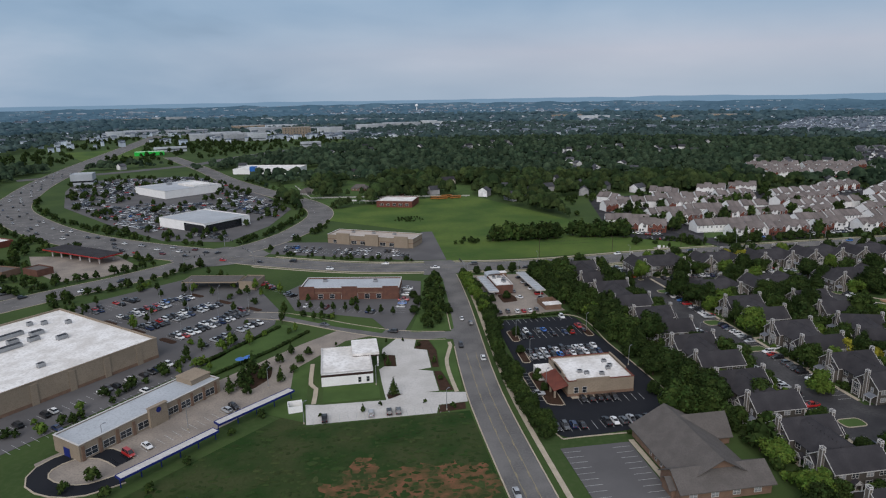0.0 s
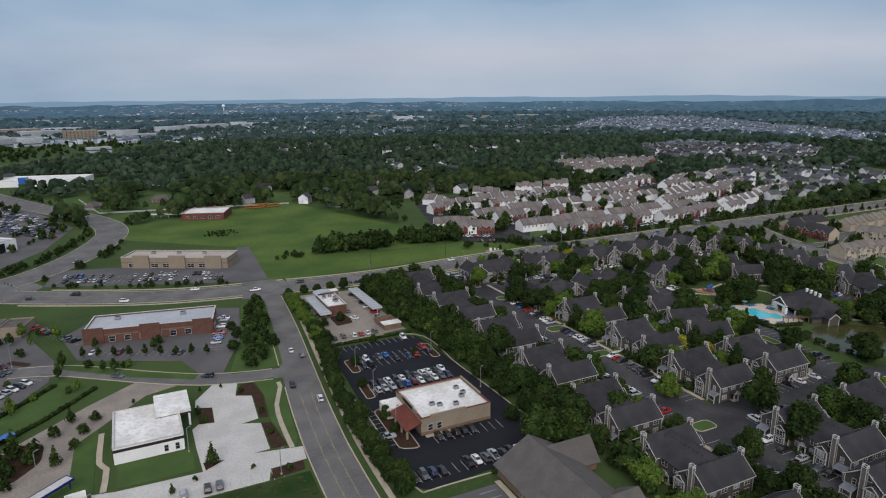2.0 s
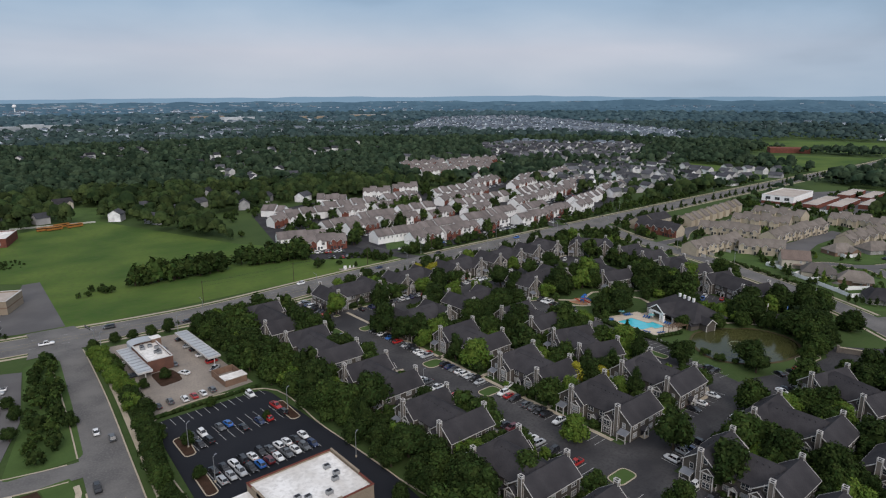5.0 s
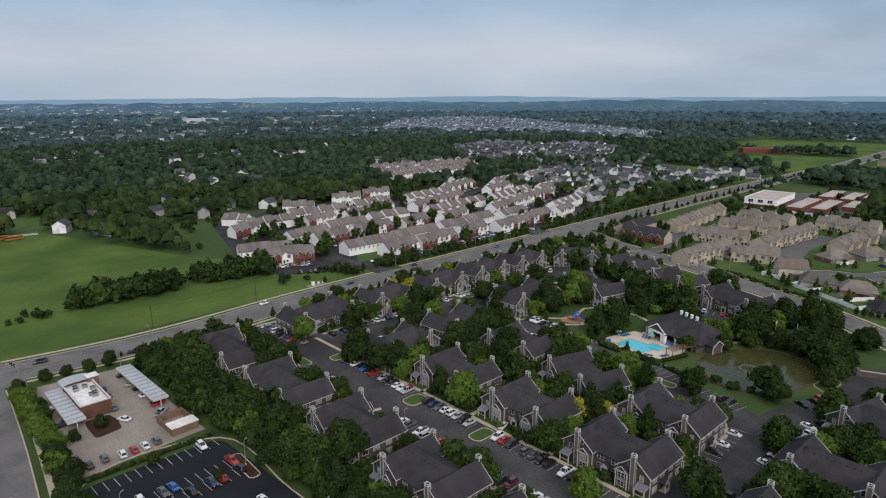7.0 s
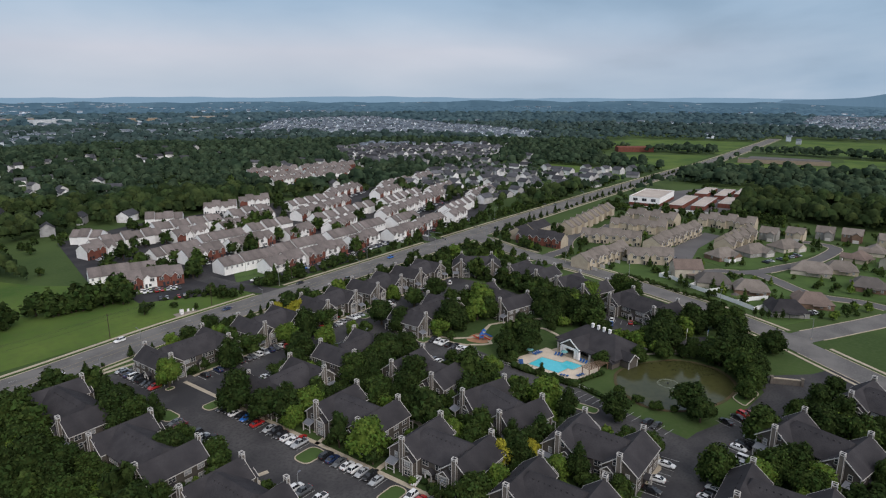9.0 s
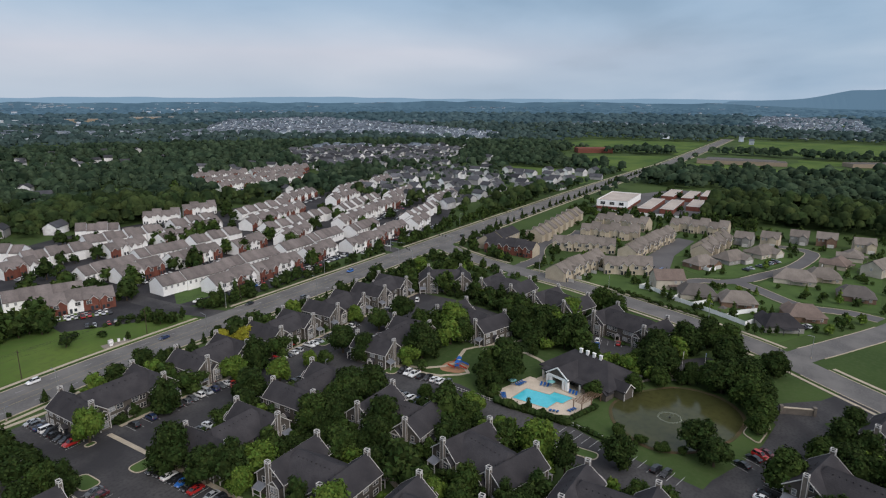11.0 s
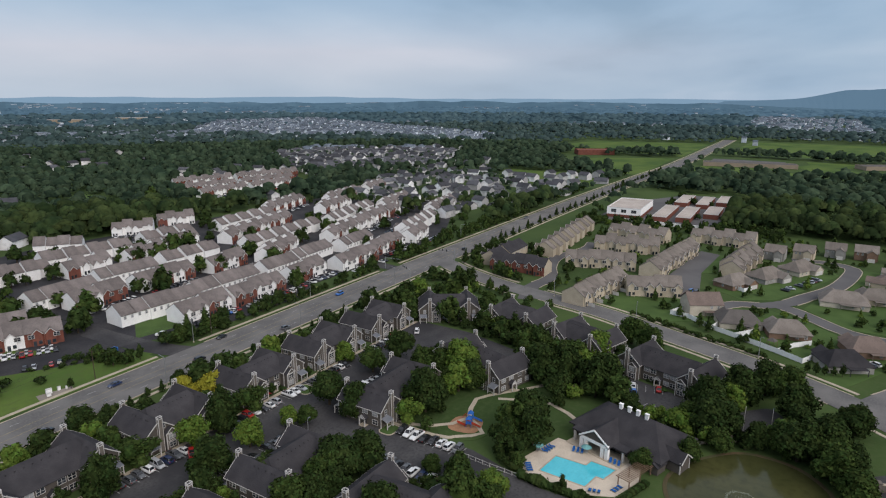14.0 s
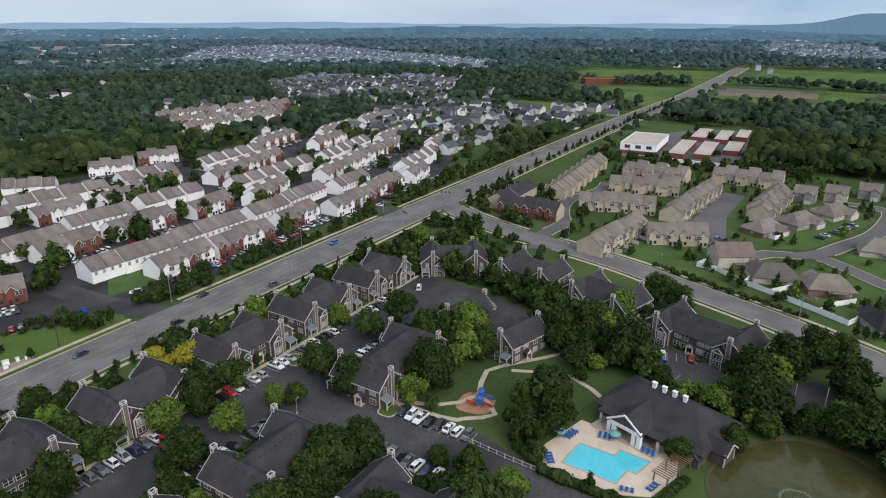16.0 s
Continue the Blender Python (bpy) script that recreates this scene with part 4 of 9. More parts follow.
def car_meshes(kind, plain=False):
    st, (c0, c1, c2, c3), top = BODIES[kind]
    b = Shape()
    rows = []
    for x, w, z0, z1 in st:
        n = len(b.v)
        b.v += [(x, -w, z0 + 0.08), (x, -w - 0.02, (z0 + z1) / 2), (x, -w + 0.12, z1), (x, w - 0.12, z1), (x, w + 0.02, (z0 + z1) / 2), (x, w, z0 + 0.08)]
        rows.append(n)
    for p, q in zip(rows, rows[1:]):
        for i in range(5):
            b.f.append((p + i, q + i, q + i + 1, p + i + 1)[::-1])
            b.s.append(0)
    b.f += [tuple(rows[0] + i for i in range(6)), tuple(rows[-1] + i for i in range(5, -1, -1))]
    b.s += [0, 0]
    zb = st[2][3] - 0.02
    wi, wt = 0.80, 0.62
    lo = [(c0, zb), (c3, zb)]
    # painted roof panel
    b.poly([(c1 + 0.05, -wt, top), (c2 - 0.05, -wt, top), (c2 - 0.05, wt, top), (c1 + 0.05, wt, top)])
    for y in () if plain else (-1, 1):
        for xa, xb in ((c0, c1), ((c0 + c3) / 2, (c1 + c2) / 2), (c3, c2)):
            b.beam((xa, y * (wi + 0.01), zb), (xb, y * (wt + 0.01), top - 0.01), 0.09, 0.05)
    for y in (-0.62, 0.62):
        x, w, z0, z1 = st[-1]
        b.box(x - 0.12, y * 0.85 - 0.16, z1 - 0.16, x + 0.03, y * 0.85 + 0.16, z1 - 0.02, 1)
        x, w, z0, z1 = st[0]
        b.box(x - 0.03, y - 0.14, z1 - 0.1, x + 0.1, y + 0.14, z1 + 0.06, 2)
    if kind == "pickup":
        b.box(-2.6, -0.75, 1.0, -1.1, 0.75, 1.09, 3)
    g = Shape()
    n = len(g.v)
    g.v += [(c0, -wi, zb), (c3, -wi, zb), (c3, wi, zb), (c0, wi, zb), (c1, -wt, top - 0.03), (c2, -wt, top - 0.03), (c2, wt, top - 0.03), (c1, wt, top - 0.03)]
    g.f += [(4, 5, 6, 7), (0, 1, 5, 4), (1, 2, 6, 5), (2, 3, 7, 6), (3, 0, 4, 7)]
    g.s += [0] * 5
    ends = (st[0][0] + 0.95, st[-1][0] - 0.95)
    return b, g, g.mesh("cabin_glass", CAR_GLASS), ends


def wheel_mesh():
    s = Shape()
    k = 10
    n = 0
    for y in (-0.11, 0.11):
        s.v += [(0.33 * math.cos(2 * math.pi * i / k), y, 0.33 * math.sin(2 * math.pi * i / k)) for i in range(k)]
    for i in range(k):
        j = (i + 1) % k
        s.f.append((i, i + k, j + k, j))
        s.s.append(0)
    s.f += [tuple(range(k)), tuple(range(2 * k - 1, k - 1, -1))]
    s.s += [0, 0]
    for y in (-0.115, 0.115):
        p = [(0.2 * math.cos(2 * math.pi * i / 8), y, 0.2 * math.sin(2 * math.pi * i / 8)) for i in range(8)]
        s.poly(p if y < 0 else p[::-1], 1)
    return s.mesh("wheel", TYRE, METAL)


WHEEL = wheel_mesh()
CAR_KIT = {k: car_meshes(k) for k in BODIES}
PLAIN_CAR = {k: car_meshes(k, True)[0] for k in BODIES}
CAR_BODY = {}
CARS = []
FAR_CARS = Shape()
car_rng = random.Random(21)


def car(x, y, turn, kind=None, colour=None, wheels=True, group="parked cars", where="parked on asphalt", z=0.0):
    kind = kind or car_rng.choices(["sedan", "suv", "pickup", "van"], [45, 40, 10, 5])[0]
    colour = colour or car_rng.choices(list(PAINTS), [p[1] for p in PAINTS.values()])[0]
    b, g, glass, ends = CAR_KIT[kind]
    if (kind, colour) not in CAR_BODY:
        CAR_BODY[kind, colour] = b.mesh("body", PAINTS[colour][0], LAMP_WHITE, LAMP_RED, DARK_METAL)
    if not wheels:
        m = pose(x, y, z, 0, 0, turn)
        k = list(PAINTS).index(colour)
        n = len(FAR_CARS.s)
        merge(FAR_CARS, PLAIN_CAR[kind], m)
        FAR_CARS.s[n:] = [k if s == 0 else len(PAINTS) for s in FAR_CARS.s[n:]]
        merge(FAR_CARS, g, m, len(PAINTS))
        low = Shape()
        for ex in ends:
            low.box(ex - 0.3, -0.88, 0.02, ex + 0.3, 0.88, 0.5)
        merge(FAR_CARS, low, m, len(PAINTS))
        CARS.append((x, y))
        return None
    words = {"sedan": "sedan", "suv": "suv", "pickup": "pickup truck", "van": "van"}[kind]
    ob = new("car", None)
    ob.matrix_basis = pose(x, y, z, 0, 0, turn)
    tagged(ob, f"{colour} {words} with dark windows {where}", "car", group)
    part("body", CAR_BODY[kind, colour], ob)
    part("cabin_glass", glass, ob)
    if wheels:
        for ex in ends:
            for ey in (-0.8, 0.8):
                part("wheel", WHEEL, ob, at=pose(ex, ey, 0.33))
    CARS.append((x, y))
    return ob


def stalls(x0, y0, x1, y1, fill=0.6, depth=5.2, pitch=2.75, lines=None, wheels=True, turn=None, z=0.0, where="parked on asphalt", both=True):
    """A row of parking places whose middle runs from one place to the other. Lines go into the shape given."""
    a, b = Vector((x0, y0)), Vector((x1, y1))
    d = (b - a).normalized()
    s = Vector((-d.y, d.x))
    n = max(1, round((b - a).length / pitch))
    ang = math.degrees(math.atan2(s.y, s.x))
    for i in range(n + 1):
        if lines is not None:
            p = a + d * pitch * i
            q0, q1 = p - s * depth / 2, p + s * depth / 2
            w = d * 0.07
            lines.poly([(*(q0 - w), z + 0.012), (*(q0 + w), z + 0.012), (*(q1 + w), z + 0.012), (*(q1 - w), z + 0.012)])
        if i < n and car_rng.random() < fill:
            c = a + d * pitch * (i + 0.5) + s * car_rng.uniform(-0.3, 0.3)
            car(c.x, c.y, ang + car_rng.choice((0, 180)) + car_rng.uniform(-2, 2), wheels=wheels, z=z, where=where)

# ---- apartments ----
# centre, distance between the two wings, turn
APTS = [(180.5, 246, 17.2, 0), (206.8, 180, 17.2, 0), (130.5, 317.7, 23.6, 0), (131.3, 277.5, 23.6, 0), (177.5, 330.5, 23.6, 90), (214.3, 329.9, 17.2, 90),
        (340.2, 246.7, 17.2, -17), (328.8, 211.6, 23.6, -16.5), (132.8, 240.1, 17.2, 0), (180, 212.3, 17.2, 0), (210, 213.4, 17.2, -17), (178.7, 179.4, 17.2, 0),
        ]
APTS += [(216.3, 247.5, 17.2, 0), (181.8, 279.7, 17.6, 90), (215, 281, 17.6, 90), (248.4, 329.8, 17.6, 90), (281.2, 330, 17.4, 90), (313.4, 329.3, 17.4, 90),
        (344.6, 312.1, 17.0, 34), (264.4, 285, 23.6, 90), (299.1, 270.6, 23.2, -15.8), (348.1, 278.9, 17.2, -6.5), (207.5, 135, 17.6, 0), (243, 131.7, 17.2, -17),
        (280, 116.7, 17.2, -17), (130.7, 173.3, 17.0, 0), (129.7, 140.3, 17.2, 0), (174.8, 133.7, 18.0, 0), (168, 104, 17.2, 0), (204.5, 102.5, 17.2, 0),
        (128, 106, 17.2, 0), (132.4, 206.2, 17.2, 0)]
HALF, EAVE, RIDGE, END, MID = 4.7, 5.7, 9.4, 8.2, 6.7


def window_mesh(w, h, pane, sashes=2):
    """A window lying in the xz plane and looking to -y: frame and bars stand proud of the sunk panes, all in one skin."""
    t = 0.11
    xs, zs = [-w / 2 - t], [-h / 2 - t, -h / 2, -0.03, 0.03, h / 2, h / 2 + t]
    for i in range(sashes + 1):
        x = -w / 2 + w * i / sashes
        xs += [x - (t / 2 if 0 < i < sashes else 0), x + t / 2] if 0 < i < sashes else [x]
    xs.append(w / 2 + t)
    s, at = Shape(), {}

    def corner(x, y, z):
        k = (round(x, 4), round(y, 4), round(z, 4))
        if k not in at:
            at[k] = len(s.v)
            s.v.append(k)
        return at[k]

    def quad(pts, slot):
        s.f.append(tuple(corner(*p) for p in pts))
        s.s.append(slot)

    nx, nz = len(xs) - 1, len(zs) - 1
    deep = lambda i, j: 0.02 if not (0 <= i < nx and 0 <= j < nz) else -0.02 if i % 2 and j in (1, 3) else -0.07
    for i in range(nx):
        for j in range(nz):
            y, (x0, x1), (z0, z1) = deep(i, j), xs[i:i + 2], zs[j:j + 2]
            quad([(x0, y, z0), (x1, y, z0), (x1, y, z1), (x0, y, z1)], 1 if y == -0.02 else 0)
            for di, dj, p, q in ((1, 0, (x1, z0), (x1, z1)), (0, 1, (x1, z1), (x0, z1)), (-1, 0, (x0, z1), (x0, z0)), (0, -1, (x0, z0), (x1, z0))):
                far_y = deep(i + di, j + dj)
                if far_y > y:
                    quad([(p[0], y, p[1]), (p[0], far_y, p[1]), (q[0], far_y, q[1]), (q[0], y, q[1])], 0)
    return s.mesh("window", WHITE_TRIM, pane)


WIN2 = [window_mesh(1.9, 1.45, PANE), window_mesh(1.9, 1.45, BLIND)]
WIN1 = [window_mesh(0.95, 1.5, PANE, 1), window_mesh(0.95, 1.5, BLIND, 1)]


def chimney_mesh():
    s = Shape()
    s.box(-0.42, -0.6, 0, 0.42, 0.6, 9.9)
    for x in (-0.42, 0.42):
        for y in (-0.6, 0.6):
            s.box(x - 0.07, y - 0.07, 0, x + 0.07, y + 0.07, 9.95, 1)
    s.box(-0.5, -0.68, 9.9, 0.5, 0.68, 10.02, 1, True)
    for x in (-0.42, 0.42):
        for y in (-0.6, 0.6):
            s.box(x - 0.08, y - 0.08, 10.02, x + 0.08, y + 0.08, 10.5, 1)
    for y in (-0.62, 0.62):
        s.box(-0.52, y - 0.08, 10.5, 0.52, y + 0.08, 10.63, 1, True)
    for x in (-0.47, 0.47):
        s.box(x - 0.08, -0.54, 10.5, x + 0.08, 0.54, 10.63, 1, True)
    s.box(-0.3, -0.3, 10.02, 0.3, 0.3, 10.4, 2)
    return s.mesh("chimney", STONE_CHIMNEY, WHITE_TRIM, DARK_METAL)


def bay_meshes():
    """A gabled two-storey bay that looks to -x, with white corner posts: wall, roof and trim."""
    w = Shape().house((-1.5, 0), (1.0, 0), 1.7, 0, 5.0, 6.4)
    r = Shape().roof((-1.75, 0), (1.0, 0), 1.7, 5.1, 6.5, 0.25, 0.16)
    s = Shape()
    for y in (-1.62, 1.62):
        s.box(-1.6, y - 0.12, 0, -1.34, y + 0.12, 5.05)
    s.box(-1.56, -1.7, 4.8, -1.48, 1.7, 5.05, 0, True)
    for y in (-1, 1):
        s.beam((-1.7, y * 1.95, 4.85), (-1.7, 0, 6.45), 0.12, 0.2)
    s.box(-1.55, -1.5, 2.55, -1.47, 1.5, 2.7, 0, True)
    return w.mesh("bay", SIDING), r.mesh("bay_roof", SHINGLE), s.mesh("bay_trim", WHITE_TRIM)


def porch_mesh():
    """A small white gabled entry that looks to -x, with a dark door."""
    s = Shape()
    s.roof((-1.8, 0), (0.3, 0), 1.15, 2.7, 3.7, 0.2, 0.16, 1)
    s.poly([(-1.62, 1.1, 2.6), (-1.62, -1.1, 2.6), (-1.62, 0, 3.6)])
    for y in (-1, 1):
        s.box(-1.7, y - 0.15, 0, -1.4, y + 0.15, 2.65)
        s.beam((-1.75, y * 1.25, 2.62), (-1.75, 0, 3.7), 0.1, 0.2)
    s.box(-1.7, -1.1, 2.45, -1.5, 1.1, 2.65, 0, True)
    s.box(-0.12, -0.55, 0, -0.02, 0.55, 2.15, 2)
    s.box(-1.8, -1.2, 0, 0, 1.2, 0.12, 3)
    return s.mesh("porch", WHITE_TRIM, SHINGLE, DOOR_DARK, SIDEWALK)


def corner_porch_mesh():
    """A lean-to porch with a pale metal roof and white posts at a wing's corner."""
    s = Shape()
    top = [(-2.3, -1.6, 2.5), (-2.3, 1.6, 2.5), (0, 1.6, 3.3), (0, -1.6, 3.3)]
    s.poly(top[::-1], 1)
    s.poly([(x, y, z - 0.15) for x, y, z in top], 1)
    for i in range(4):
        a, b = top[i], top[(i + 1) % 4]
        s.poly([(a[0], a[1], a[2] - 0.15), (b[0], b[1], b[2] - 0.15), b, a])
    for y in (-1.4, 1.4):
        s.box(-2.2, y - 0.12, 0, -1.96, y + 0.12, 2.45)
    s.box(-2.2, -1.4, 0.9, -2.1, 1.4, 1.0, 0, True)
    return s.mesh("corner_porch", WHITE_TRIM, PORCH_ROOF)


CHIMNEY, PORCH, CORNER_PORCH = chimney_mesh(), porch_mesh(), corner_porch_mesh()
BAY, BAY_ROOF, BAY_TRIM = bay_meshes()
APT_PARTS = {}


def wing_mesh():
    return Shape().house((-END, 0), (END, 0), HALF, 0, EAVE, RIDGE).mesh("wall", SIDING)


def wing_roof_mesh():
    s = Shape().roof((-END - 0.45, 0), (END + 0.45, 0), HALF, EAVE + 0.08, RIDGE + 0.12, 0.45, 0.2)
    for i in range(5):
        s.tube(rng.uniform(-6, 6), 1.2, RIDGE - 1.0, RIDGE - 0.35, 0.09, k=5)
    return s.mesh("roof", SHINGLE)


def gable_trim_mesh():
    s = Shape()
    for x in (-END - 0.42, END + 0.42):
        for y in (-1, 1):
            s.beam((x, y * (HALF + 0.5), EAVE - 0.42), (x, 0, RIDGE + 0.02), 0.12, 0.24)
    for x in (-END, END):
        for y in (-HALF, HALF):
            s.box(x - 0.1, y - 0.1, 0, x + 0.1, y + 0.1, EAVE)
    for y in (-HALF - 0.46, HALF + 0.46):
        s.beam((-END - 0.4, y, EAVE - 0.42), (END + 0.4, y, EAVE - 0.42), 0.1, 0.22)
    return s.mesh("white_trim", WHITE_TRIM)


WING, WING_ROOF, GABLE_TRIM = wing_mesh(), wing_roof_mesh(), gable_trim_mesh()


def middle(s):
    if s not in APT_PARTS:
        h = s / 2 - HALF + 0.02
        w = Shape().box(-MID, -h, 0, MID, h, EAVE)
        r = Shape().roof((0, -s / 2 - 1.5), (0, s / 2 + 1.5), MID, EAVE + 0.06, RIDGE + 0.7, 0.45, 0.2, hip=3.2)
        for i in range(8):
            r.tube(-1.5, (i / 7 - 0.5) * s * 0.6, RIDGE - 0.9, RIDGE + 0.05, 0.15, k=6)
        for i in range(3):
            r.tube(2.6, (i / 2 - 0.5) * s * 0.5, RIDGE - 1.6, RIDGE - 0.8, 0.1, k=5)
        APT_PARTS[s] = (w.mesh("wall", SIDING), r.mesh("roof", SHINGLE))
    return APT_PARTS[s]


def apartment(x, y, s, turn):
    ob = new("apartment_building", None)
    ob.matrix_basis = pose(x, y, 0, 0, 0, turn)
    tagged(ob, "two-storey taupe apartment building with charcoal roof and white-trimmed chimneys", "apartment building", "apartment buildings")
    wall, roof = middle(s)
    part("wall", wall, ob)
    part("roof", roof, ob)
    for w in (s / 2, -s / 2):
        part("wall", WING, ob, at=pose(0, w, 0))
        part("roof", WING_ROOF, ob, at=pose(0, w, 0))
        part("white_trim", GABLE_TRIM, ob, at=pose(0, w, 0))
        for e, a in ((-END - 0.45, 0), (END + 0.45, 180)):
            part("chimney", CHIMNEY, ob, "taupe chimney with white corners and cap", at=pose(e, w, 0))
        inner = -1 if w > 0 else 1
        for e, a in ((-END, 0), (END, 180)):
            bay = part("bay", BAY, ob, at=pose(e, w + inner * 2.7, 0, 0, 0, a))
            part("bay_roof", BAY_ROOF, bay)
            part("bay_trim", BAY_TRIM, bay)
            sx = -1 if e < 0 else 1
            for z in (1.5, 3.9):
                part("window", WIN2[rng.random() < 0.4], ob, at=pose(e + sx * 1.52, w + inner * 2.7, z, 0, 0, -90 if e < 0 else 90))
            part("window", WIN1[rng.random() < 0.4], ob, at=pose(e + sx * 0.03, w - inner * 2.3, 4.4, 0, 0, -90 if e < 0 else 90))
            part("window", WIN1[0], ob, at=pose(e + sx * 0.03, w + inner * 1.3, 7.3, 0, 0, -90 if e < 0 else 90))
            part("corner_porch", CORNER_PORCH, ob, at=pose(e, w - inner * 2.9, 0, 0, 0, a))
        out = 1 if w > 0 else -1
        for i, wx in enumerate((-6, -2.2, 2.2, 6)):
            for z in (1.6, 4.3):
                if z < 2 and i == 1:
                    continue
                part("window", WIN2[rng.random() < 0.4], ob, at=pose(wx, w + out * (HALF + 0.03), z, 0, 0, 180 if out > 0 else 0))
        part("porch", PORCH, ob, at=pose(-2.2, w + out * HALF, 0, 0, 0, -90 if out > 0 else 90))
    for x0, a in ((-MID, 0), (MID, 180)):
        sx = -1 if x0 < 0 else 1
        part("porch", PORCH, ob, at=pose(x0, 0, 0, 0, 0, a))
        for wy in ((-2.2, 2.2) if s < 20 else (-5, -2.5, 2.5, 5)):
            for z in (1.5, 4.3):
                part("window", WIN2[rng.random() < 0.4], ob, at=pose(x0 + sx * 0.03, wy, z, 0, 0, -90 if x0 < 0 else 90))
    return ob


for spec in APTS:
    apartment(*spec)

# ---- parked and passing cars ----
ln = Shape()
stalls(69, 265.8, 102, 267.5, 0.05, lines=ln)
stalls(72, 252, 101, 254, 0.55, lines=ln)
stalls(72, 246.6, 101, 248.6, 0.45, lines=ln)
stalls(70, 230.5, 101, 231.5, 0.92, lines=ln)
stalls(70, 225, 99, 226, 0.9, lines=ln)
stalls(62.6, 190, 64, 212, 0.25, lines=ln)
stalls(76, 187.6, 98, 187, 0.85, lines=ln)
stalls(61, 171.5, 101, 171.5, 0.88, lines=ln)
markings("stall_lines", ln, black_lot)
for pts in (rounded([(68, 255), (72, 255), (71, 243), (68, 243)], 1.8), rounded([(66.5, 234), (69.5, 234), (69, 221), (66, 221)], 1.4), rounded([(101, 257), (104.5, 257), (104, 243), (101, 243)], 1.5), rounded([(65, 212), (71, 213), (70, 185), (64.5, 187)], 2)):
    isl = paving("planted_island", pts, MULCH, "small kerbed mulch island in the lot", 0.12, category="island", thick=0.2)
    part("kerb", strip(Shape(), ribbon(pts + pts[:1], 1, 1.5), -0.1, 0.2, -0.1, 0.15).mesh("kerb", SIDEWALK), isl, "buff concrete kerb")
ln = Shape()
stalls(62.2, 100, 62.2, 159, 0.0, lines=ln)
stalls(77.4, 100, 77.4, 157, 0.0, lines=ln)
markings("stall_lines", ln, grey_lot)
ln = Shape()
stalls(-13, 190, 30, 190.5, 0.0, lines=ln)
markings("stall_lines", ln, white_lot)
car(-9.5, 190.3, 92, "pickup", "black")
for x, c in ((5.5, "silver"), (11.5, "black"), (14.5, "grey")):
    car(x, 191, 88, "suv", c)
for x, y, a, k, c in ((69.6, 322.8, 8, "pickup", "white"), (71.5, 308.6, 5, "suv", "black"), (86.2, 309.7, 95, "sedan", "grey"), (87.5, 320.5, 95, "sedan", "red"), (87.5, 327, 95, "suv", "dark blue"),
                      (86.5, 299.4, 120, "sedan", "white"), (96.5, 295.9, 40, "pickup", "silver"), (96.5, 333.8, 5, "sedan", "black"), (96.5, 324.3, 5, "sedan", "silver"), (97.3, 319, 5, "sedan", "black"),
                      (97.3, 312, 5, "sedan", "white"), (98, 303, 5, "suv", "red"), (67.7, 278.9, 85, "sedan", "silver"), (71.2, 278.8, 88, "sedan", "black"), (75.2, 279.6, 88, "suv", "grey"),
                      (79.6, 278.4, 88, "suv", "white"), (82.8, 278.6, 90, "sedan", "red"), (85.9, 278.8, 90, "sedan", "white"), (89.2, 279.1, 90, "suv", "grey")):
    car(x, y, a, k, c, where="parked in the tan concrete yard")
for lot, rows in ((drive_1, ((158.5, 320, 158.5, 345, 0.9), (164, 222, 164, 243, 0.95), (164, 252, 164, 291, 0.85), (149.2, 270, 149.2, 295, 0.8), (149.2, 165, 149.2, 240, 0.65), (164, 172, 164, 212, 0.85), (164, 100, 164, 146, 0.6), (149.2, 100, 149.2, 150, 0.5))),
                  (drive_2, ((173, 315.8, 182, 315.8, 0.7), (188, 315.8, 211, 315.8, 0.95), (225, 315.8, 245, 315.8, 0.95), (247.5, 315.8, 257, 315.8, 0.95), (174, 297, 192, 297, 0.8), (259, 315.8, 279, 315.8, 0.85), (290, 315.8, 308, 315.8, 0.95), (196, 297, 231, 297, 0.85), (255, 297.5, 290, 297.5, 0.85))),
                  (drive_3, ((249.8, 250, 249.8, 272, 0.9), (234, 246, 234, 268, 0.8), (242.6, 206, 239, 188, 0.2), (238.6, 186, 235, 170, 0.15), (233, 211, 230, 199, 0.4))),
                  (drive_4, ((206, 152, 232, 148, 0.6), (250, 158, 262, 152, 0.8), (196, 164, 220, 165, 0.35), (170, 153, 186, 152, 0.5), (236, 151, 248, 148, 0.9))),
                  (drive_5, ((307, 222, 303, 208, 0.6), (316, 222, 319, 210, 0.7)))):
    ln = Shape()
    for x0, y0, x1, y1, f in rows:
        stalls(x0, y0, x1, y1, f, lines=ln, where="parked by the apartments")
    markings("stall_lines", ln, lot)
for x, y, a, k, c in ((247, 323, 60, "suv", "red"), (170, 215, 15, "sedan", "white"), (166, 255, 20, "sedan", "red"), (319, 312, 30, "van", "white"), (209, 313, 60, "pickup", "red"), (311, 219, 20, "pickup", "bright blue")):
    car(x, y, a, k, c, where="parked by the apartments")
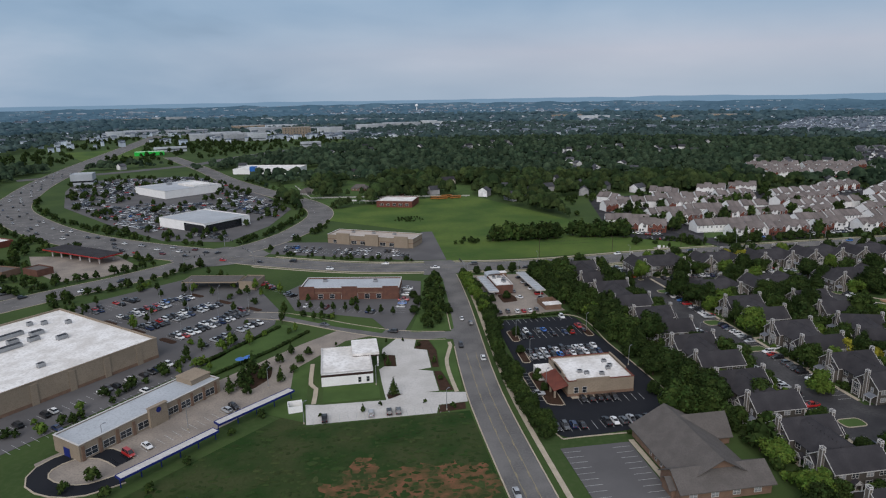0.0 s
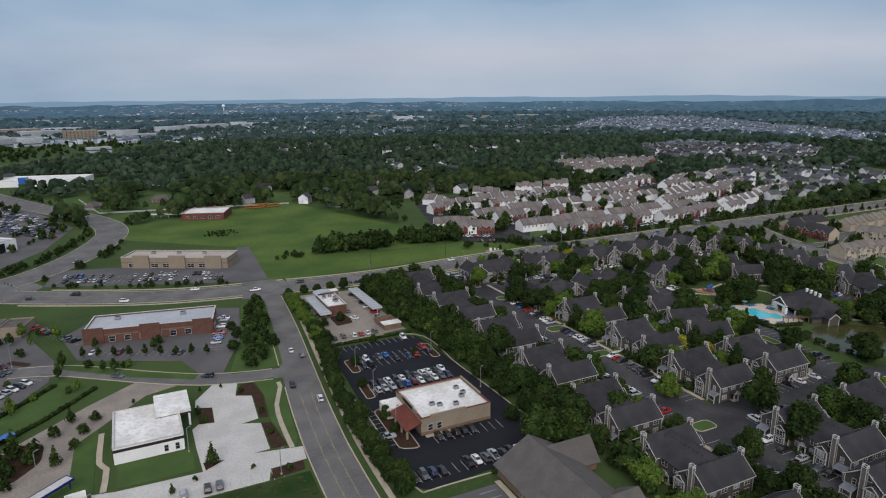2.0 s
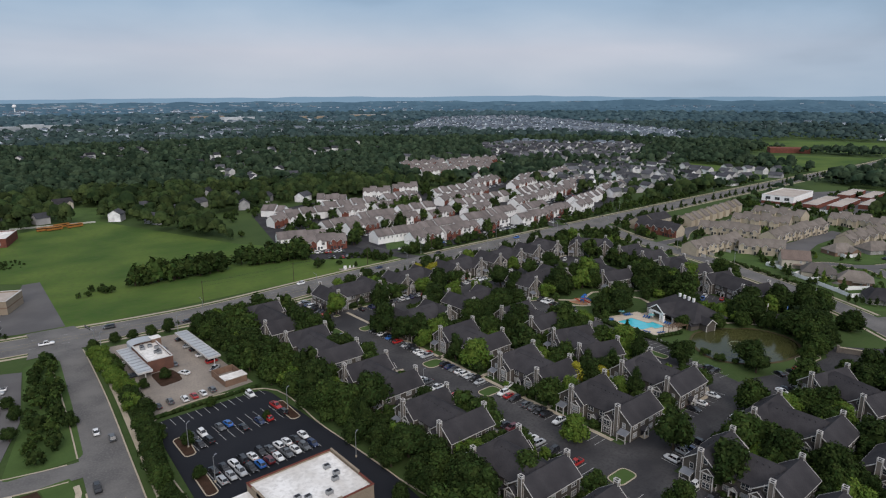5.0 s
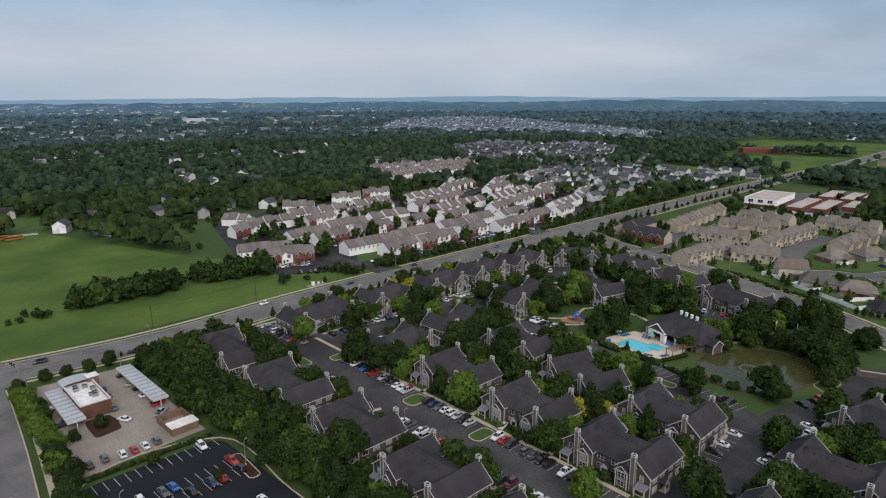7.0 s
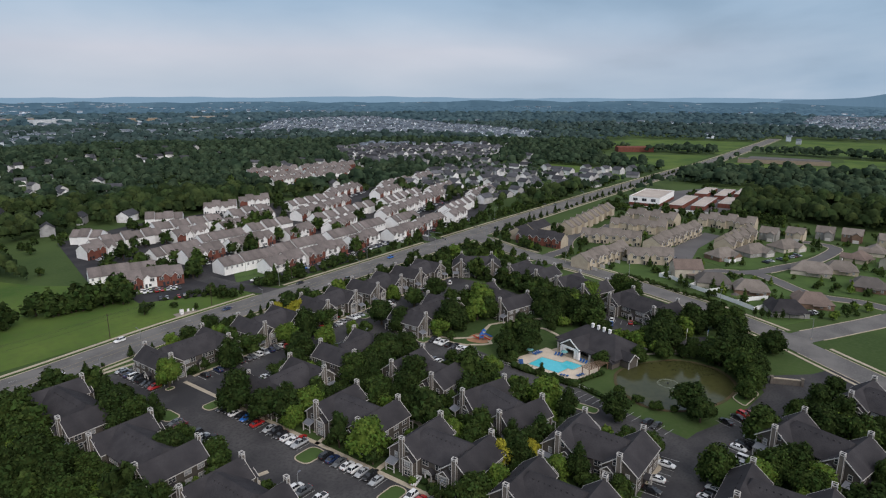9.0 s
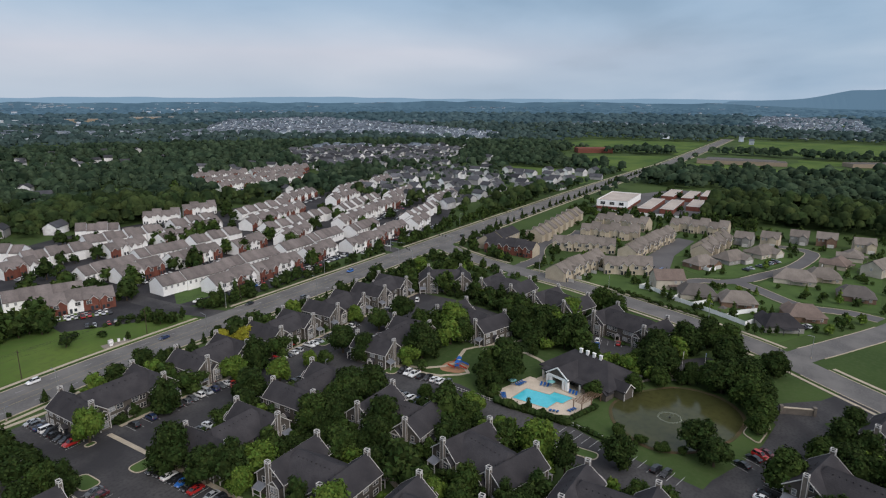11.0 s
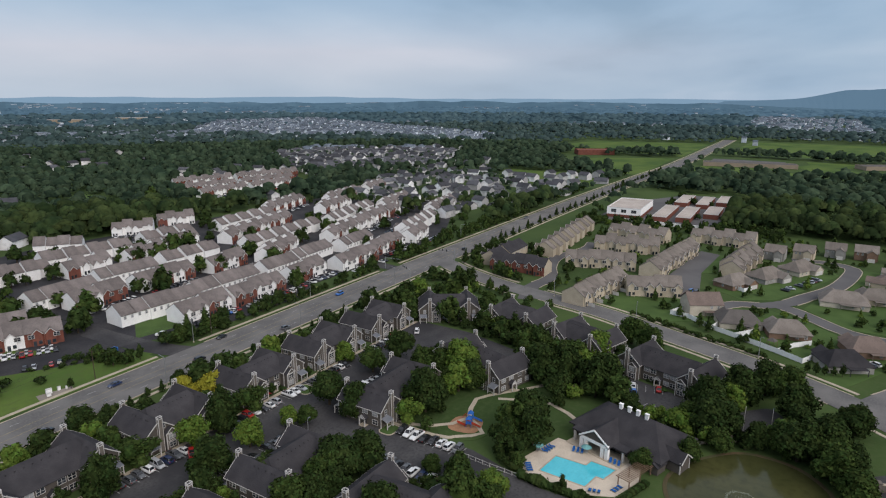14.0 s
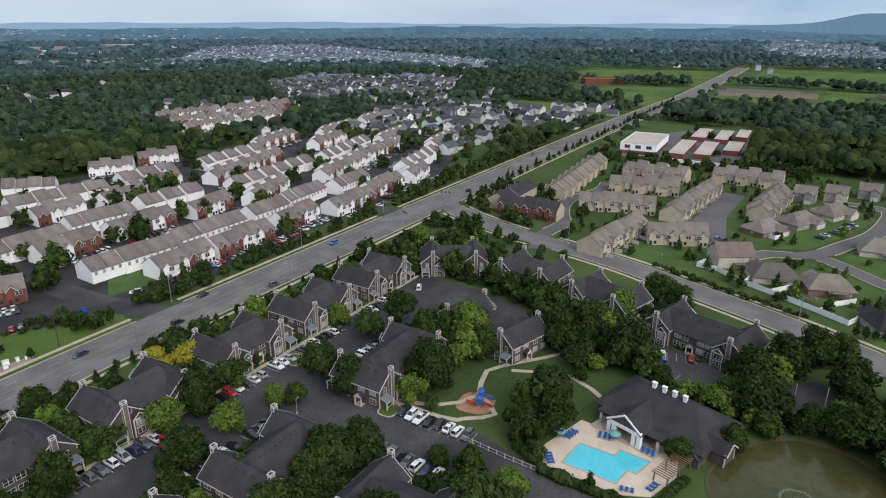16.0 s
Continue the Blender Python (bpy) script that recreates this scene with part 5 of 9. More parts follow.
# supermarket lot: its rows run away from the shop front
U, V = Vector((0.66, 0.751)), Vector((-0.751, 0.66))
S0 = Vector((-77, 255))
ln = Shape()
for b, f in ((-6, 0.7), (10, 0.95), (15.4, 0.9), (32, 0.95), (37.4, 0.92), (54, 0.85), (59.4, 0.8), (76, 0.5), (81.4, 0.4)):
    p, q = S0 + U * 16 + V * b, S0 + U * (58 if b < 60 else 40) + V * b
    stalls(*p, *q, f, lines=ln, wheels=False)
stalls(*(S0 - U * 62 - V * 11), *(S0 + U * 4 - V * 11), 0.45, lines=ln, wheels=False)
stalls(*(S0 - U * 70 - V * 24), *(S0 + U * 2 - V * 24), 0.2, lines=ln, wheels=False)
stalls(*(S0 + U * 84 + V * 6), *(S0 + U * 98 + V * 60), 0.35, lines=ln, wheels=False)
markings("stall_lines", ln, big_lot)
for b in (12.7, 34.7, 56.7):
    for a in (13, 61):
        p = S0 + U * a + V * b
        paving("planted_island", rounded(turned(p.x, p.y, 48.6, rect(-1.5, -5, 1.5, 5)), 1.4), MULCH, "small kerbed mulch island in the lot", 0.13, category="island", thick=0.2)
ln = Shape()
stalls(-69, 177, -38, 206, 0.16, lines=ln)
markings("stall_lines", ln, strip_drive)
ln = Shape()
stalls(-22, 308, 12, 292, 0.25, lines=ln, wheels=False)
stalls(24, 290, 33, 330, 0.4, lines=ln)
markings("stall_lines", ln, brick_lot)
ln = Shape()
stalls(-44, 430, 40, 397, 0.6, lines=ln, wheels=False)
stalls(-44, 440, 40, 408, 0.65, lines=ln, wheels=False)
markings("stall_lines", ln, strip_lot)
D = Vector((0.72, -0.69))
N = Vector((0.69, 0.72))
DEALER_LOT = [(-326, 846), (-308, 780), (-264, 664), (-188, 556), (-132, 488), (-86, 474), (-64, 521), (-52, 599), (-90, 700), (-154, 822), (-198, 884), (-298, 884)]
for k in range(-8, 40):
    for j in range(15):
        a = Vector((-360, 830)) + N * (k * 8.6 - 60) + D * (j * 34)
        e = a + D * 29
        m = (a + e) / 2
        if all(inside(q.x, q.y, DEALER_LOT) for q in (a, e)) and not (abs(m.x + 111) < 38 and abs(m.y - 535) < 36) and not (abs(m.x + 178) < 50 and abs(m.y - 712) < 55) and (k * 5 + j * 3) % 7:
            stalls(*a, *e, 0.62, wheels=False, where="on the sales lot")
# traffic
for rows, road, z in ((R2, ((2, 7.6, 0), (6, 3.7, 0), (9, -3.6, 1), (14, 7.6, 0), (19, -7.6, 1), (24, 3.7, 0), (28, -3.6, 1), (33, 7.6, 0), (39, 3.7, 0), (44, -7.6, 1), (47, 7.6, 0), (52, -3.6, 1), (57, 3.7, 0), (60, -7.4, 1), (63, 7.6, 0), (72, -3.6, 1), (90, 3.7, 0), (110, -7, 1)), 0.06),
                      (R2W, ((2, 6, 0), (4, 10, 0), (6, -6, 1), (8, 2, 0), (11, -10, 1), (14, 6, 0), (17, 10, 0), (20, 10, 0), (23, -6, 1), (28, 6, 0), (32, -10, 1), (38, 8, 0), (46, -6, 1), (60, 6, 0), (75, 9, 0), (90, -6, 1), *((k, (2, 6, 10, -6, -10)[k % 5], k % 5 > 2) for k in range(3, 110, 2))), 0.04),
                      (R3, ((20, -7, 0), (24, -3, 0), (27, -7, 0), (30, -3, 0), (32, -7, 0), (34, -3, 0), (36, -7, 0), (38, -3, 0), (40, -7, 0), (44, 6, 1), (48, 3, 1), (60, -6, 0), (70, 6, 1)), 0.03),
                      (R1, ((72, -4, 1), (86, 4, 0), (88, -3.5, 1), (92, 3.5, 0), (93, 0, 0)), 0.02), (R4, ((4, 2, 0), (9, -2, 1)), 0.01)):
    for i, off, back in road:
        if i < len(rows) - 1:
            p, n = rows[i]
            c = p + n * (-off)
            car(c.x, c.y, math.degrees(math.atan2(-n.x, n.y)) + 180 * back, group="cars on the road", where="on the road", z=z, wheels=(rows is not R2W and rows is not R3 and i < 70))

# ---- shops, halls and other flat-roofed buildings ----
def flat_building(cx, cy, turn, w, d, h, wall, roof, label, category="building", cap=None, name="shop_building", parapet=0.6, band=None):
    """A block w by d in plan with a sunken flat roof behind a parapet."""
    ob = new(name, None)
    ob.matrix_basis = pose(cx, cy, 0, 0, 0, turn)
    tagged(ob, label, category)
    x, y, t = w / 2, d / 2, 0.35
    s = Shape()
    for a in ((-x, -y, x, -y + t), (-x, y - t, x, y), (-x, -y + t, -x + t, y - t), (x - t, -y + t, x, y - t)):
        s.box(a[0], a[1], 0, a[2], a[3], h)
    part("wall", s.mesh("wall", wall), ob)
    part("roof", Shape().box(-x + t, -y + t, h - parapet - 0.2, x - t, y - t, h - parapet).mesh("roof", roof), ob)
    if cap:
        c = Shape()
        for a in ((-x - .12, -y - .12, x + .12, -y + t + .1), (-x - .12, y - t - .1, x + .12, y + .12), (-x - .12, -y + t, -x + t + .1, y - t), (x - t - .1, -y + t, x + .12, y - t)):
            c.box(a[0], a[1], h, a[2], a[3], h + 0.16)
        part("parapet_cap", c.mesh("parapet_cap", cap), ob)
    if band:
        c = Shape()
        z0, z1, m = band
        for a in ((-x - .06, -y - .06, x + .06, -y + .02), (-x - .06, y - .02, x + .06, y + .06), (-x - .06, -y, -x + .02, y), (x - .02, -y, x + .06, y)):
            c.box(a[0], a[1], z0, a[2], a[3], z1, 0, True)
        part("wall_band", c.mesh("wall_band", m), ob)
    block(turned(cx, cy, turn, rect(-x - 2, -y - 2, x + 2, y + 2)))
    return ob


def glazing(ob, side, w, d, spots, ww, wh, zc, pane=None):
    """Windows on one face of a block: side is s, n, w or e."""
    me = window_mesh(ww, wh, pane or PANE, max(1, round(ww / 1.6)))
    for p in spots:
        x, y, a = {"s": (p, -d / 2, 0), "n": (p, d / 2, 180), "w": (-w / 2, p, -90), "e": (w / 2, p, 90)}[side]
        o = 0.03
        ox, oy = {"s": (0, -o), "n": (0, o), "w": (-o, 0), "e": (o, 0)}[side]
        part("window", me, ob, at=pose(x + ox, y + oy, zc, 0, 0, a))


def roof_unit(ob, x, y, z, w=2.2, d=1.6, h=1.3, turn=0):
    s = Shape().box(-w / 2, -d / 2, 0.15, w / 2, d / 2, h)
    s.box(-w / 2 + .2, -d / 2 + .2, h, w / 2 - .2, d / 2 - .2, h + 0.08, 1)
    for px in (-w / 2 + .1, w / 2 - .1):
        s.box(px - .08, -d / 2, 0, px + .08, d / 2, 0.15, 1)
    s.tube(-w / 4, 0, h + .08, h + .16, d * 0.3, k=8, slot=1)
    return part("roof_unit", s.mesh("roof_unit", METAL, DARK_METAL), ob, "grey metal roof air unit", at=pose(x, y, z, 0, 0, turn))


# supermarket: its corner stands at S0, its front looks along U
c = S0 - U * 62 + V * 36.5
ang = math.degrees(math.atan2(U.y, U.x))
store = flat_building(c.x, c.y, ang, 124, 73, 8.4, TAN_WALL, WHITE_ROOF, "large tan supermarket with a white flat roof", cap=TAN_WALL, name="supermarket", band=(0, 1.2, BROWN_BRICK))
for i in range(9):
    part("wall_panel", Shape().box(-1.2, -0.25, 0, 1.2, 0, 7.6).mesh("wall_panel", TAN_WALL), store, "tan wall pilaster", at=pose(-50 + i * 13, -36.5, 0))
for x, y, w, d in ((30, 10, 4, 2.4), (36, 6, 4, 2.4), (43, -2, 4, 2.4), (40, 12, 5, 3), (33, 18, 9, 2.5), (26, 4, 9, 2.5), (20, 22, 2, 2), (48, 22, 2, 2), (54, 14, 2, 2), (44, 26, 2, 2), (24, -24, 2.4, 2), (8, -6, 2.4, 2), (0, 18, 3, 2), (-20, 0, 3, 2)):
    roof_unit(store, x, y, 7.8, w, d, 1.6)
# car wash building with its row of windows
wash = flat_building(-67.8, 202.5, 51, 51, 13, 5.2, TAN_WALL, GREY_ROOF, "long low car wash building with a pale grey roof", cap=WHITE_TRIM, name="car_wash", parapet=0.3)
glazing(wash, "s", 51, 13, [-22, -16.5, -11, -5, 6, 11, 16, 21], 3.6, 2.2, 1.9)
for x in (-24.5, -19.2, -13.7, -8.2, 8.5, 13.5, 18.5, 23.5):
    part("pilaster", Shape().box(-0.45, -0.3, 0, 0.45, 0, 4.6).mesh("pilaster", BROWN_BRICK), wash, "brown brick pilaster", at=pose(x, -6.5, 0))
part("entry_tower", Shape().box(-3.2, -1.2, 0, 3.2, 0, 6.4).box(-3.4, -1.4, 6.4, 3.4, 0.2, 6.7).mesh("entry_tower", TAN_WALL), wash, "taller tan entry front", at=pose(0, -6.5, 0))
part("sign", Shape().tube(0, 0, 0, 0.12, 0.9, k=14).mesh("sign", BLUE_PAINT), wash, "round blue wall sign", at=pose(0, -7.75, 5.2, 90, 0, 0))
part("end_tower", Shape().box(-4, -4, 4.9, 4, 4, 6.6).box(-4.2, -4.2, 6.6, 4.2, 4.2, 6.85).mesh("end_tower", TAN_WALL), wash, "raised tan roof box", at=pose(21, 1.5, 0))
part("door", Shape().box(-1.5, -0.15, 0, 1.5, 0, 2.8).mesh("door", BLUE_PAINT), wash, "blue tunnel door", at=pose(-25.5, 0, 0, 0, 0, -90))


def canopy(x0, y0, x1, y1, width, h, roofm, trim, label, ribs=0, name="vacuum_canopy"):
    a, b = Vector((x0, y0)), Vector((x1, y1))
    m, L = (a + b) / 2, (b - a).length
    turn = math.degrees(math.atan2((b - a).y, (b - a).x))
    ob = new(name, None)
    ob.matrix_basis = pose(m.x, m.y, 0, 0, 0, turn)
    tagged(ob, label, "canopy", "canopies")
    part("roof", Shape().box(-L / 2, -width / 2, h, L / 2, width / 2, h + 0.18, 0, True).mesh("roof", roofm), ob)
    f = Shape()
    for y in (-width / 2, width / 2):
        f.box(-L / 2, y - 0.1, h - 0.35, L / 2, y + 0.1, h + 0.3, 0, True)
    for x in (-L / 2, L / 2):
        f.box(x - 0.1, -width / 2, h - 0.35, x + 0.1, width / 2, h + 0.3, 0, True)
    part("fascia", f.mesh("fascia", trim), ob)
    n = max(2, int(L / 6))
    for i in range(n + 1):
        part("post", Shape().box(-0.12, -0.12, 0, 0.12, 0.12, h).mesh("post", trim), ob, at=pose(-L / 2 + 0.4 + (L - 0.8) * i / n, 0, 0))
    for i in range(ribs):
        x = -L / 2 + L * (i + 0.5) / ribs
        part("rib", Shape().box(-0.18, -width / 2, h + 0.18, 0.18, width / 2, h + 0.34).mesh("rib", METAL), ob, at=pose(x, 0, 0))
    return ob


canopy(-63.5, 163, -42, 184.5, 3.0, 3.2, WHITE_TRIM, BLUE_PAINT, "white vacuum bay canopy with blue fascia and posts")
canopy(-42.5, 188.5, -21, 208, 3.0, 3.2, WHITE_TRIM, BLUE_PAINT, "white vacuum bay canopy with blue fascia and posts")
canopy(-50, 141, -42, 149, 3.0, 3.2, WHITE_TRIM, BLUE_PAINT, "white vacuum bay canopy with blue fascia and posts")
for x, y in ((-43, 241), (-40, 242.5)):
    s = Shape().tube(0, 0, 0, 2.6, 0.06, k=6)
    s.tube(0, 0, 2.4, 3.2, 2.0, 0.1, 8, 1)
    thing("shade_umbrella", s.mesh("shade_umbrella", METAL, PAINTS["bright blue"][0]), "bright blue shade umbrella over the drive", "umbrella", "umbrellas", at=pose(x, y, 0))
# brick shops
brick = flat_building(2.6, 324.5, -10, 51, 19, 6.2, DULL_BRICK, GREY_ROOF, "long red brick office building with a pale roof", cap=WHITE_TRIM, name="brick_office", band=(3.3, 3.9, BROWN_BRICK))
glazing(brick, "s", 51, 19, [-21, -15, -9, -3, 3, 9, 15, 21], 2.4, 2.3, 1.7)
glazing(brick, "e", 51, 19, [-5, 0, 5], 2.0, 2.0, 1.7)
for x in (-22, 0, 21):
    part("raised_front", Shape().box(-4, -0.35, 0, 4, 0, 7.0).mesh("raised_front", DULL_BRICK), brick, at=pose(x, -9.5, 0))
roof_unit(brick, -15, 4, 5.6)
roof_unit(brick, 12, 3, 5.6)
# new white building
white = flat_building(-1.9, 227, 1, 18.6, 24, 5.0, WHITE_WALL, WHITE_ROOF, "new white single-storey office building with a white roof", cap=WHITE_TRIM, name="white_office", parapet=0.25, band=(3.6, 4.5, mat("dark_brown_panel", (0.05, 0.032, 0.028), None, 0.5, 5, 0.7)))
glazing(white, "s", 18.6, 24, [4.4, 7.4], 1.0, 1.9, 1.7)
glazing(white, "e", 18.6, 24, [-8, -4, 0], 2.2, 2.4, 1.7)
part("raised_roof", Shape().box(-5, -7.2, 4.4, 5, 7.2, 5.0, 1, True).box(-5.1, -7.3, 5.0, 5.1, 7.3, 5.9, 0).mesh("raised_roof", WHITE_ROOF, MATS["dark_brown_panel"]), white, "raised white canopy roof", at=pose(7.6, 9, 0))
part("canopy_post", Shape().box(-0.3, -0.3, 0, 0.3, 0.3, 4.8).mesh("canopy_post", WHITE_WALL), white, at=pose(12.1, 2.6, 0))
part("canopy_post", Shape().box(-0.3, -0.3, 0, 0.3, 0.3, 4.8).mesh("canopy_post", WHITE_WALL), white, at=pose(12.1, 15.4, 0))
thing("bin_enclosure", Shape().box(-2.4, -0.1, 0, 2.4, 0.1, 2.2).box(-2.4, 0.1, 0, -2.2, 4.4, 2.2).box(2.2, 0.1, 0, 2.4, 4.4, 2.2).box(-2.4, 4.4, 0, 2.4, 4.6, 2.2).mesh("bin_enclosure", WHITE_WALL), "white walled bin enclosure beside the lot", "enclosure", at=pose(-19, 197, 0, 0, 0, 8))
# restaurant
diner = flat_building(85, 201.5, 0, 24, 21, 5.6, TAN_WALL, WHITE_ROOF, "tan restaurant with a stained white roof and red coping", cap=RED_TILE, name="restaurant", parapet=0.5, band=(0, 1.0, BROWN_BRICK))
for x, w, hh in ((-12, 7, 0.9), (-12, 4, 1.3), (11.8, 7, 0.7)):
    part("raised_parapet", Shape().box(-0.25, -w, 5.6, 0.25, w, 5.6 + hh).mesh("raised_parapet", TAN_WALL), diner, "stepped tan parapet", at=pose(x, 0 if x < 0 else 3, 0))
part("raised_parapet", Shape().box(-6, -0.25, 5.6, 6, 0.25, 6.3).mesh("raised_parapet", TAN_WALL), diner, "stepped tan parapet", at=pose(-3, -10.4, 0))
s = Shape()
s.poly([(-12, -11, 4.6), (-12, 3, 4.6), (-17.2, 3, 2.9), (-17.2, -11, 2.9)])
s.poly([(-12, -11, 4.4), (-17.2, -11, 2.7), (-17.2, 3, 2.7), (-12, 3, 4.4)])
for a, b in (((-12, -11), (-17.2, -11)), ((-17.2, -11), (-17.2, 3)), ((-17.2, 3), (-12, 3))):
    za, zb = (4.6 if a[0] > -13 else 2.9), (4.6 if b[0] > -13 else 2.9)
    s.poly([(*a, za - 0.2), (*b, zb - 0.2), (*b, zb), (*a, za)])
part("porch_roof", s.mesh("porch_roof", RED_TILE), diner, "sloping red-brown porch roof")
part("side_wing", Shape().box(-18, 3.2, 0, -12.05, 10, 3.6).mesh("side_wing", WHITE_ROOF), diner, "low white-roofed side wing")
for y in (-10.5, -6, -1):
    part("porch_post", Shape().box(-0.3, -0.3, 0, 0.3, 0.3, 2.8).mesh("porch_post", TAN_WALL), diner, at=pose(-16.7, y, 0))
glazing(diner, "s", 24, 21, [-9, -6], 1.5, 2.0, 2.2)
for x, y in ((-5, -3), (-3, -4.5), (7, 4), (6, -2), (7.5, 0), (2, -6)):
    roof_unit(diner, x, y, 5.1, 1.6, 1.3, 1.0)
thing("loading_path", Shape().slab(rect(74, 189.2, 84, 190.8), -0.1, 0.05).mesh("loading_path", SIDEWALK), "concrete step beside the restaurant", "path", kind="structure")
# brick hall with big brown roofs
hall = new("brick_hall", None)
tagged(hall, "brick meeting hall with large grey-brown shingle roofs", "building")
s = Shape().house((93.5, 163), (93.5, 134), 10.2, 0, 3.5, 9.2)
part("wall", s.mesh("wall", BROWN_BRICK), hall)
part("roof", Shape().roof((93.5, 164), (93.5, 132.5), 10.2, 3.6, 9.4, 0.9, 0.25).mesh("roof", CHURCH_SHINGLE), hall)
part("wall", Shape().house((80.5, 135), (106, 135), 5.2, 0, 3.3, 6.6).mesh("wall", BROWN_BRICK), hall)
part("roof", Shape().roof((80, 135), (107, 135), 5.2, 3.4, 6.8, 0.7, 0.25).mesh("roof", CHURCH_SHINGLE), hall)
part("roof", Shape().roof((93.5, 158), (110, 158), 4.5, 3.4, 8.4, 0.7, 0.25).mesh("roof", CHURCH_SHINGLE), hall)
part("wall", Shape().house((94, 158), (109.5, 158), 4.3, 0, 3.3, 8.2).mesh("wall", BROWN_BRICK), hall)
part("porch", Shape().house((79.6, 135), (84, 135), 2.6, 0, 2.8, 4.6).mesh("porch", BROWN_BRICK), hall)
part("roof", Shape().roof((78.6, 135), (84, 135), 2.6, 2.9, 4.8, 0.5, 0.2).mesh("roof", CHURCH_SHINGLE), hall)
for y in (142, 145, 148, 151):
    part("window", WIN1[0], hall, at=pose(83.25, y, 1.7, 0, 0, -90))
for x in (84, 90, 96, 102):
    part("window", WIN2[1], hall, at=pose(x, 129.75, 1.7))
block(rect(79, 126, 112, 165))
paving("hall_path", [(81.2, 128), (81.2, 161), (82.8, 161), (82.8, 128)], SIDEWALK, "pale path beside the hall", 0.03)
# drive-in restaurant in the tan yard
drive_in = flat_building(80.9, 318.4, 1, 9, 21, 4.8, DULL_BRICK, WHITE_ROOF, "small brick drive-in restaurant with a white roof", cap=WHITE_TRIM, name="drive_in", parapet=0.5)
for x, y in ((-2, 4), (1, 5), (-1.6, 6.2), (1.6, -4), (2.2, -2), (1, -2.6), (2.6, 2)):
    roof_unit(drive_in, x, y, 4.3, 1.6, 1.3, 1.0)
s = Shape()
k = 10
arc = [(4.8 * math.cos(math.pi * i / k), 4.7 + 1.0 * math.sin(math.pi * i / k)) for i in range(k + 1)]
for (xa, za), (xb, zb) in zip(arc, arc[1:]):
    s.poly([(xa, 8.5, za), (xa, 15, za), (xb, 15, zb), (xb, 8.5, zb)])
s.poly([(x, 15, z) for x, z in arc] + [(-4.8, 15, 0), (4.8, 15, 0)])
for x in (-4.8, 4.8):
    s.poly([(x, 8.5, 0), (x, 15, 0), (x, 15, 4.7), (x, 8.5, 4.7)])
part("curved_front", s.mesh("curved_front", GREY_ROOF), drive_in, "curved pale metal front roof")
part("tower", Shape().box(-1.8, -1.8, 0, 1.8, 1.8, 5.8).box(-1.95, -1.95, 5.8, 1.95, 1.95, 6.0, 1).mesh("tower", BROWN_BRICK, WHITE_ROOF), drive_in, "brick tower with a white top", at=pose(4.6, 10.4, 0))
canopy(74.2, 302.5, 73.8, 330.5, 5.0, 3.2, GREY_ROOF, WHITE_TRIM, "pale metal drive-in stall canopy with ribs", 9, "stall_canopy")
canopy(98.2, 300, 97.2, 335, 4.8, 3.2, GREY_ROOF, WHITE_TRIM, "pale metal drive-in stall canopy with ribs", 11, "stall_canopy")
thing("brick_enclosure", Shape().box(-4, -6, 0, 4, -5.7, 2.4).box(-4, 5.7, 0, 4, 6, 2.4).box(3.7, -5.7, 0, 4, 5.7, 2.4).box(-4, -5.7, 0, -3.7, 5.7, 2.4).box(-4.2, -6.2, 2.4, 4.2, -1.5, 2.7, 1).box(-3.7, -1.6, 0, 3.7, -1.4, 2.4).mesh("brick_enclosure", BROWN_BRICK, WHITE_ROOF), "brick bin enclosure with a white-topped store", "enclosure", at=pose(97.6, 285, 0, 0, 0, 2))
paving("yard_bed", rounded([(76.6, 303), (76.8, 293.6), (84.6, 295), (85, 302), (84, 307), (77, 307)], 1.5), MULCH, "planted mulch bed in the yard", 0.1, category="planting bed", thick=0.2)
# shops beyond the main road
shops = flat_building(21, 441.5, -27.5, 65, 18, 6.5, TAN_WALL, mat("cream_roof", (0.46, 0.40, 0.35), (0.38, 0.33, 0.29), 0.1, 1.5, 0.8), "tan row of shops with a cream roof", cap=WHITE_TRIM, name="shop_row", band=(3.0, 3.5, BROWN_BRICK))
glazing(shops, "s", 62, 18, [-26, -19, -12, -5, 3, 10, 17, 25], 4.0, 2.2, 1.6)
for x in (-20, 2, 24):
    part("raised_front", Shape().box(-5, -1.0, 0, 5, 0, 7.8).mesh("raised_front", TAN_WALL), shops, at=pose(x, -9, 0))
for x in (-18, -2, 14):
    roof_unit(shops, x, 3, 5.9)
dealer = flat_building(-113, 538, -42, 58, 44, 7.5, WHITE_WALL, GREY_ROOF, "white car showroom with a black glass front", cap=WHITE_TRIM, name="car_showroom")
part("glass_front", Shape().box(-0.3, -17, 0, 0.3, 17, 6.2).mesh("glass_front", CAR_GLASS), dealer, "black glass showroom front", at=pose(29.2, -4, 0))
part("glass_front", Shape().box(-12, -0.3, 0, 12, 0.3, 6.2).mesh("glass_front", CAR_GLASS), dealer, "black glass showroom front", at=pose(16, -22.2, 0))
dealer2 = flat_building(-179, 738, -48, 64, 66, 8, WHITE_WALL, GREY_ROOF, "large white-roofed car dealership", cap=WHITE_TRIM, name="car_showroom")
part("raised_roof", Shape().box(-16, -10, 7, 16, 10, 9.5).mesh("raised_roof", WHITE_ROOF), dealer2, at=pose(8, 14, 0))
roof_unit(dealer2, -20, 0, 7.4, 5, 4, 2)
warehouse = flat_building(-97, 912, -14, 88, 50, 7, WHITE_WALL, WHITE_ROOF, "white warehouse with a flat white roof", cap=WHITE_TRIM, name="warehouse")
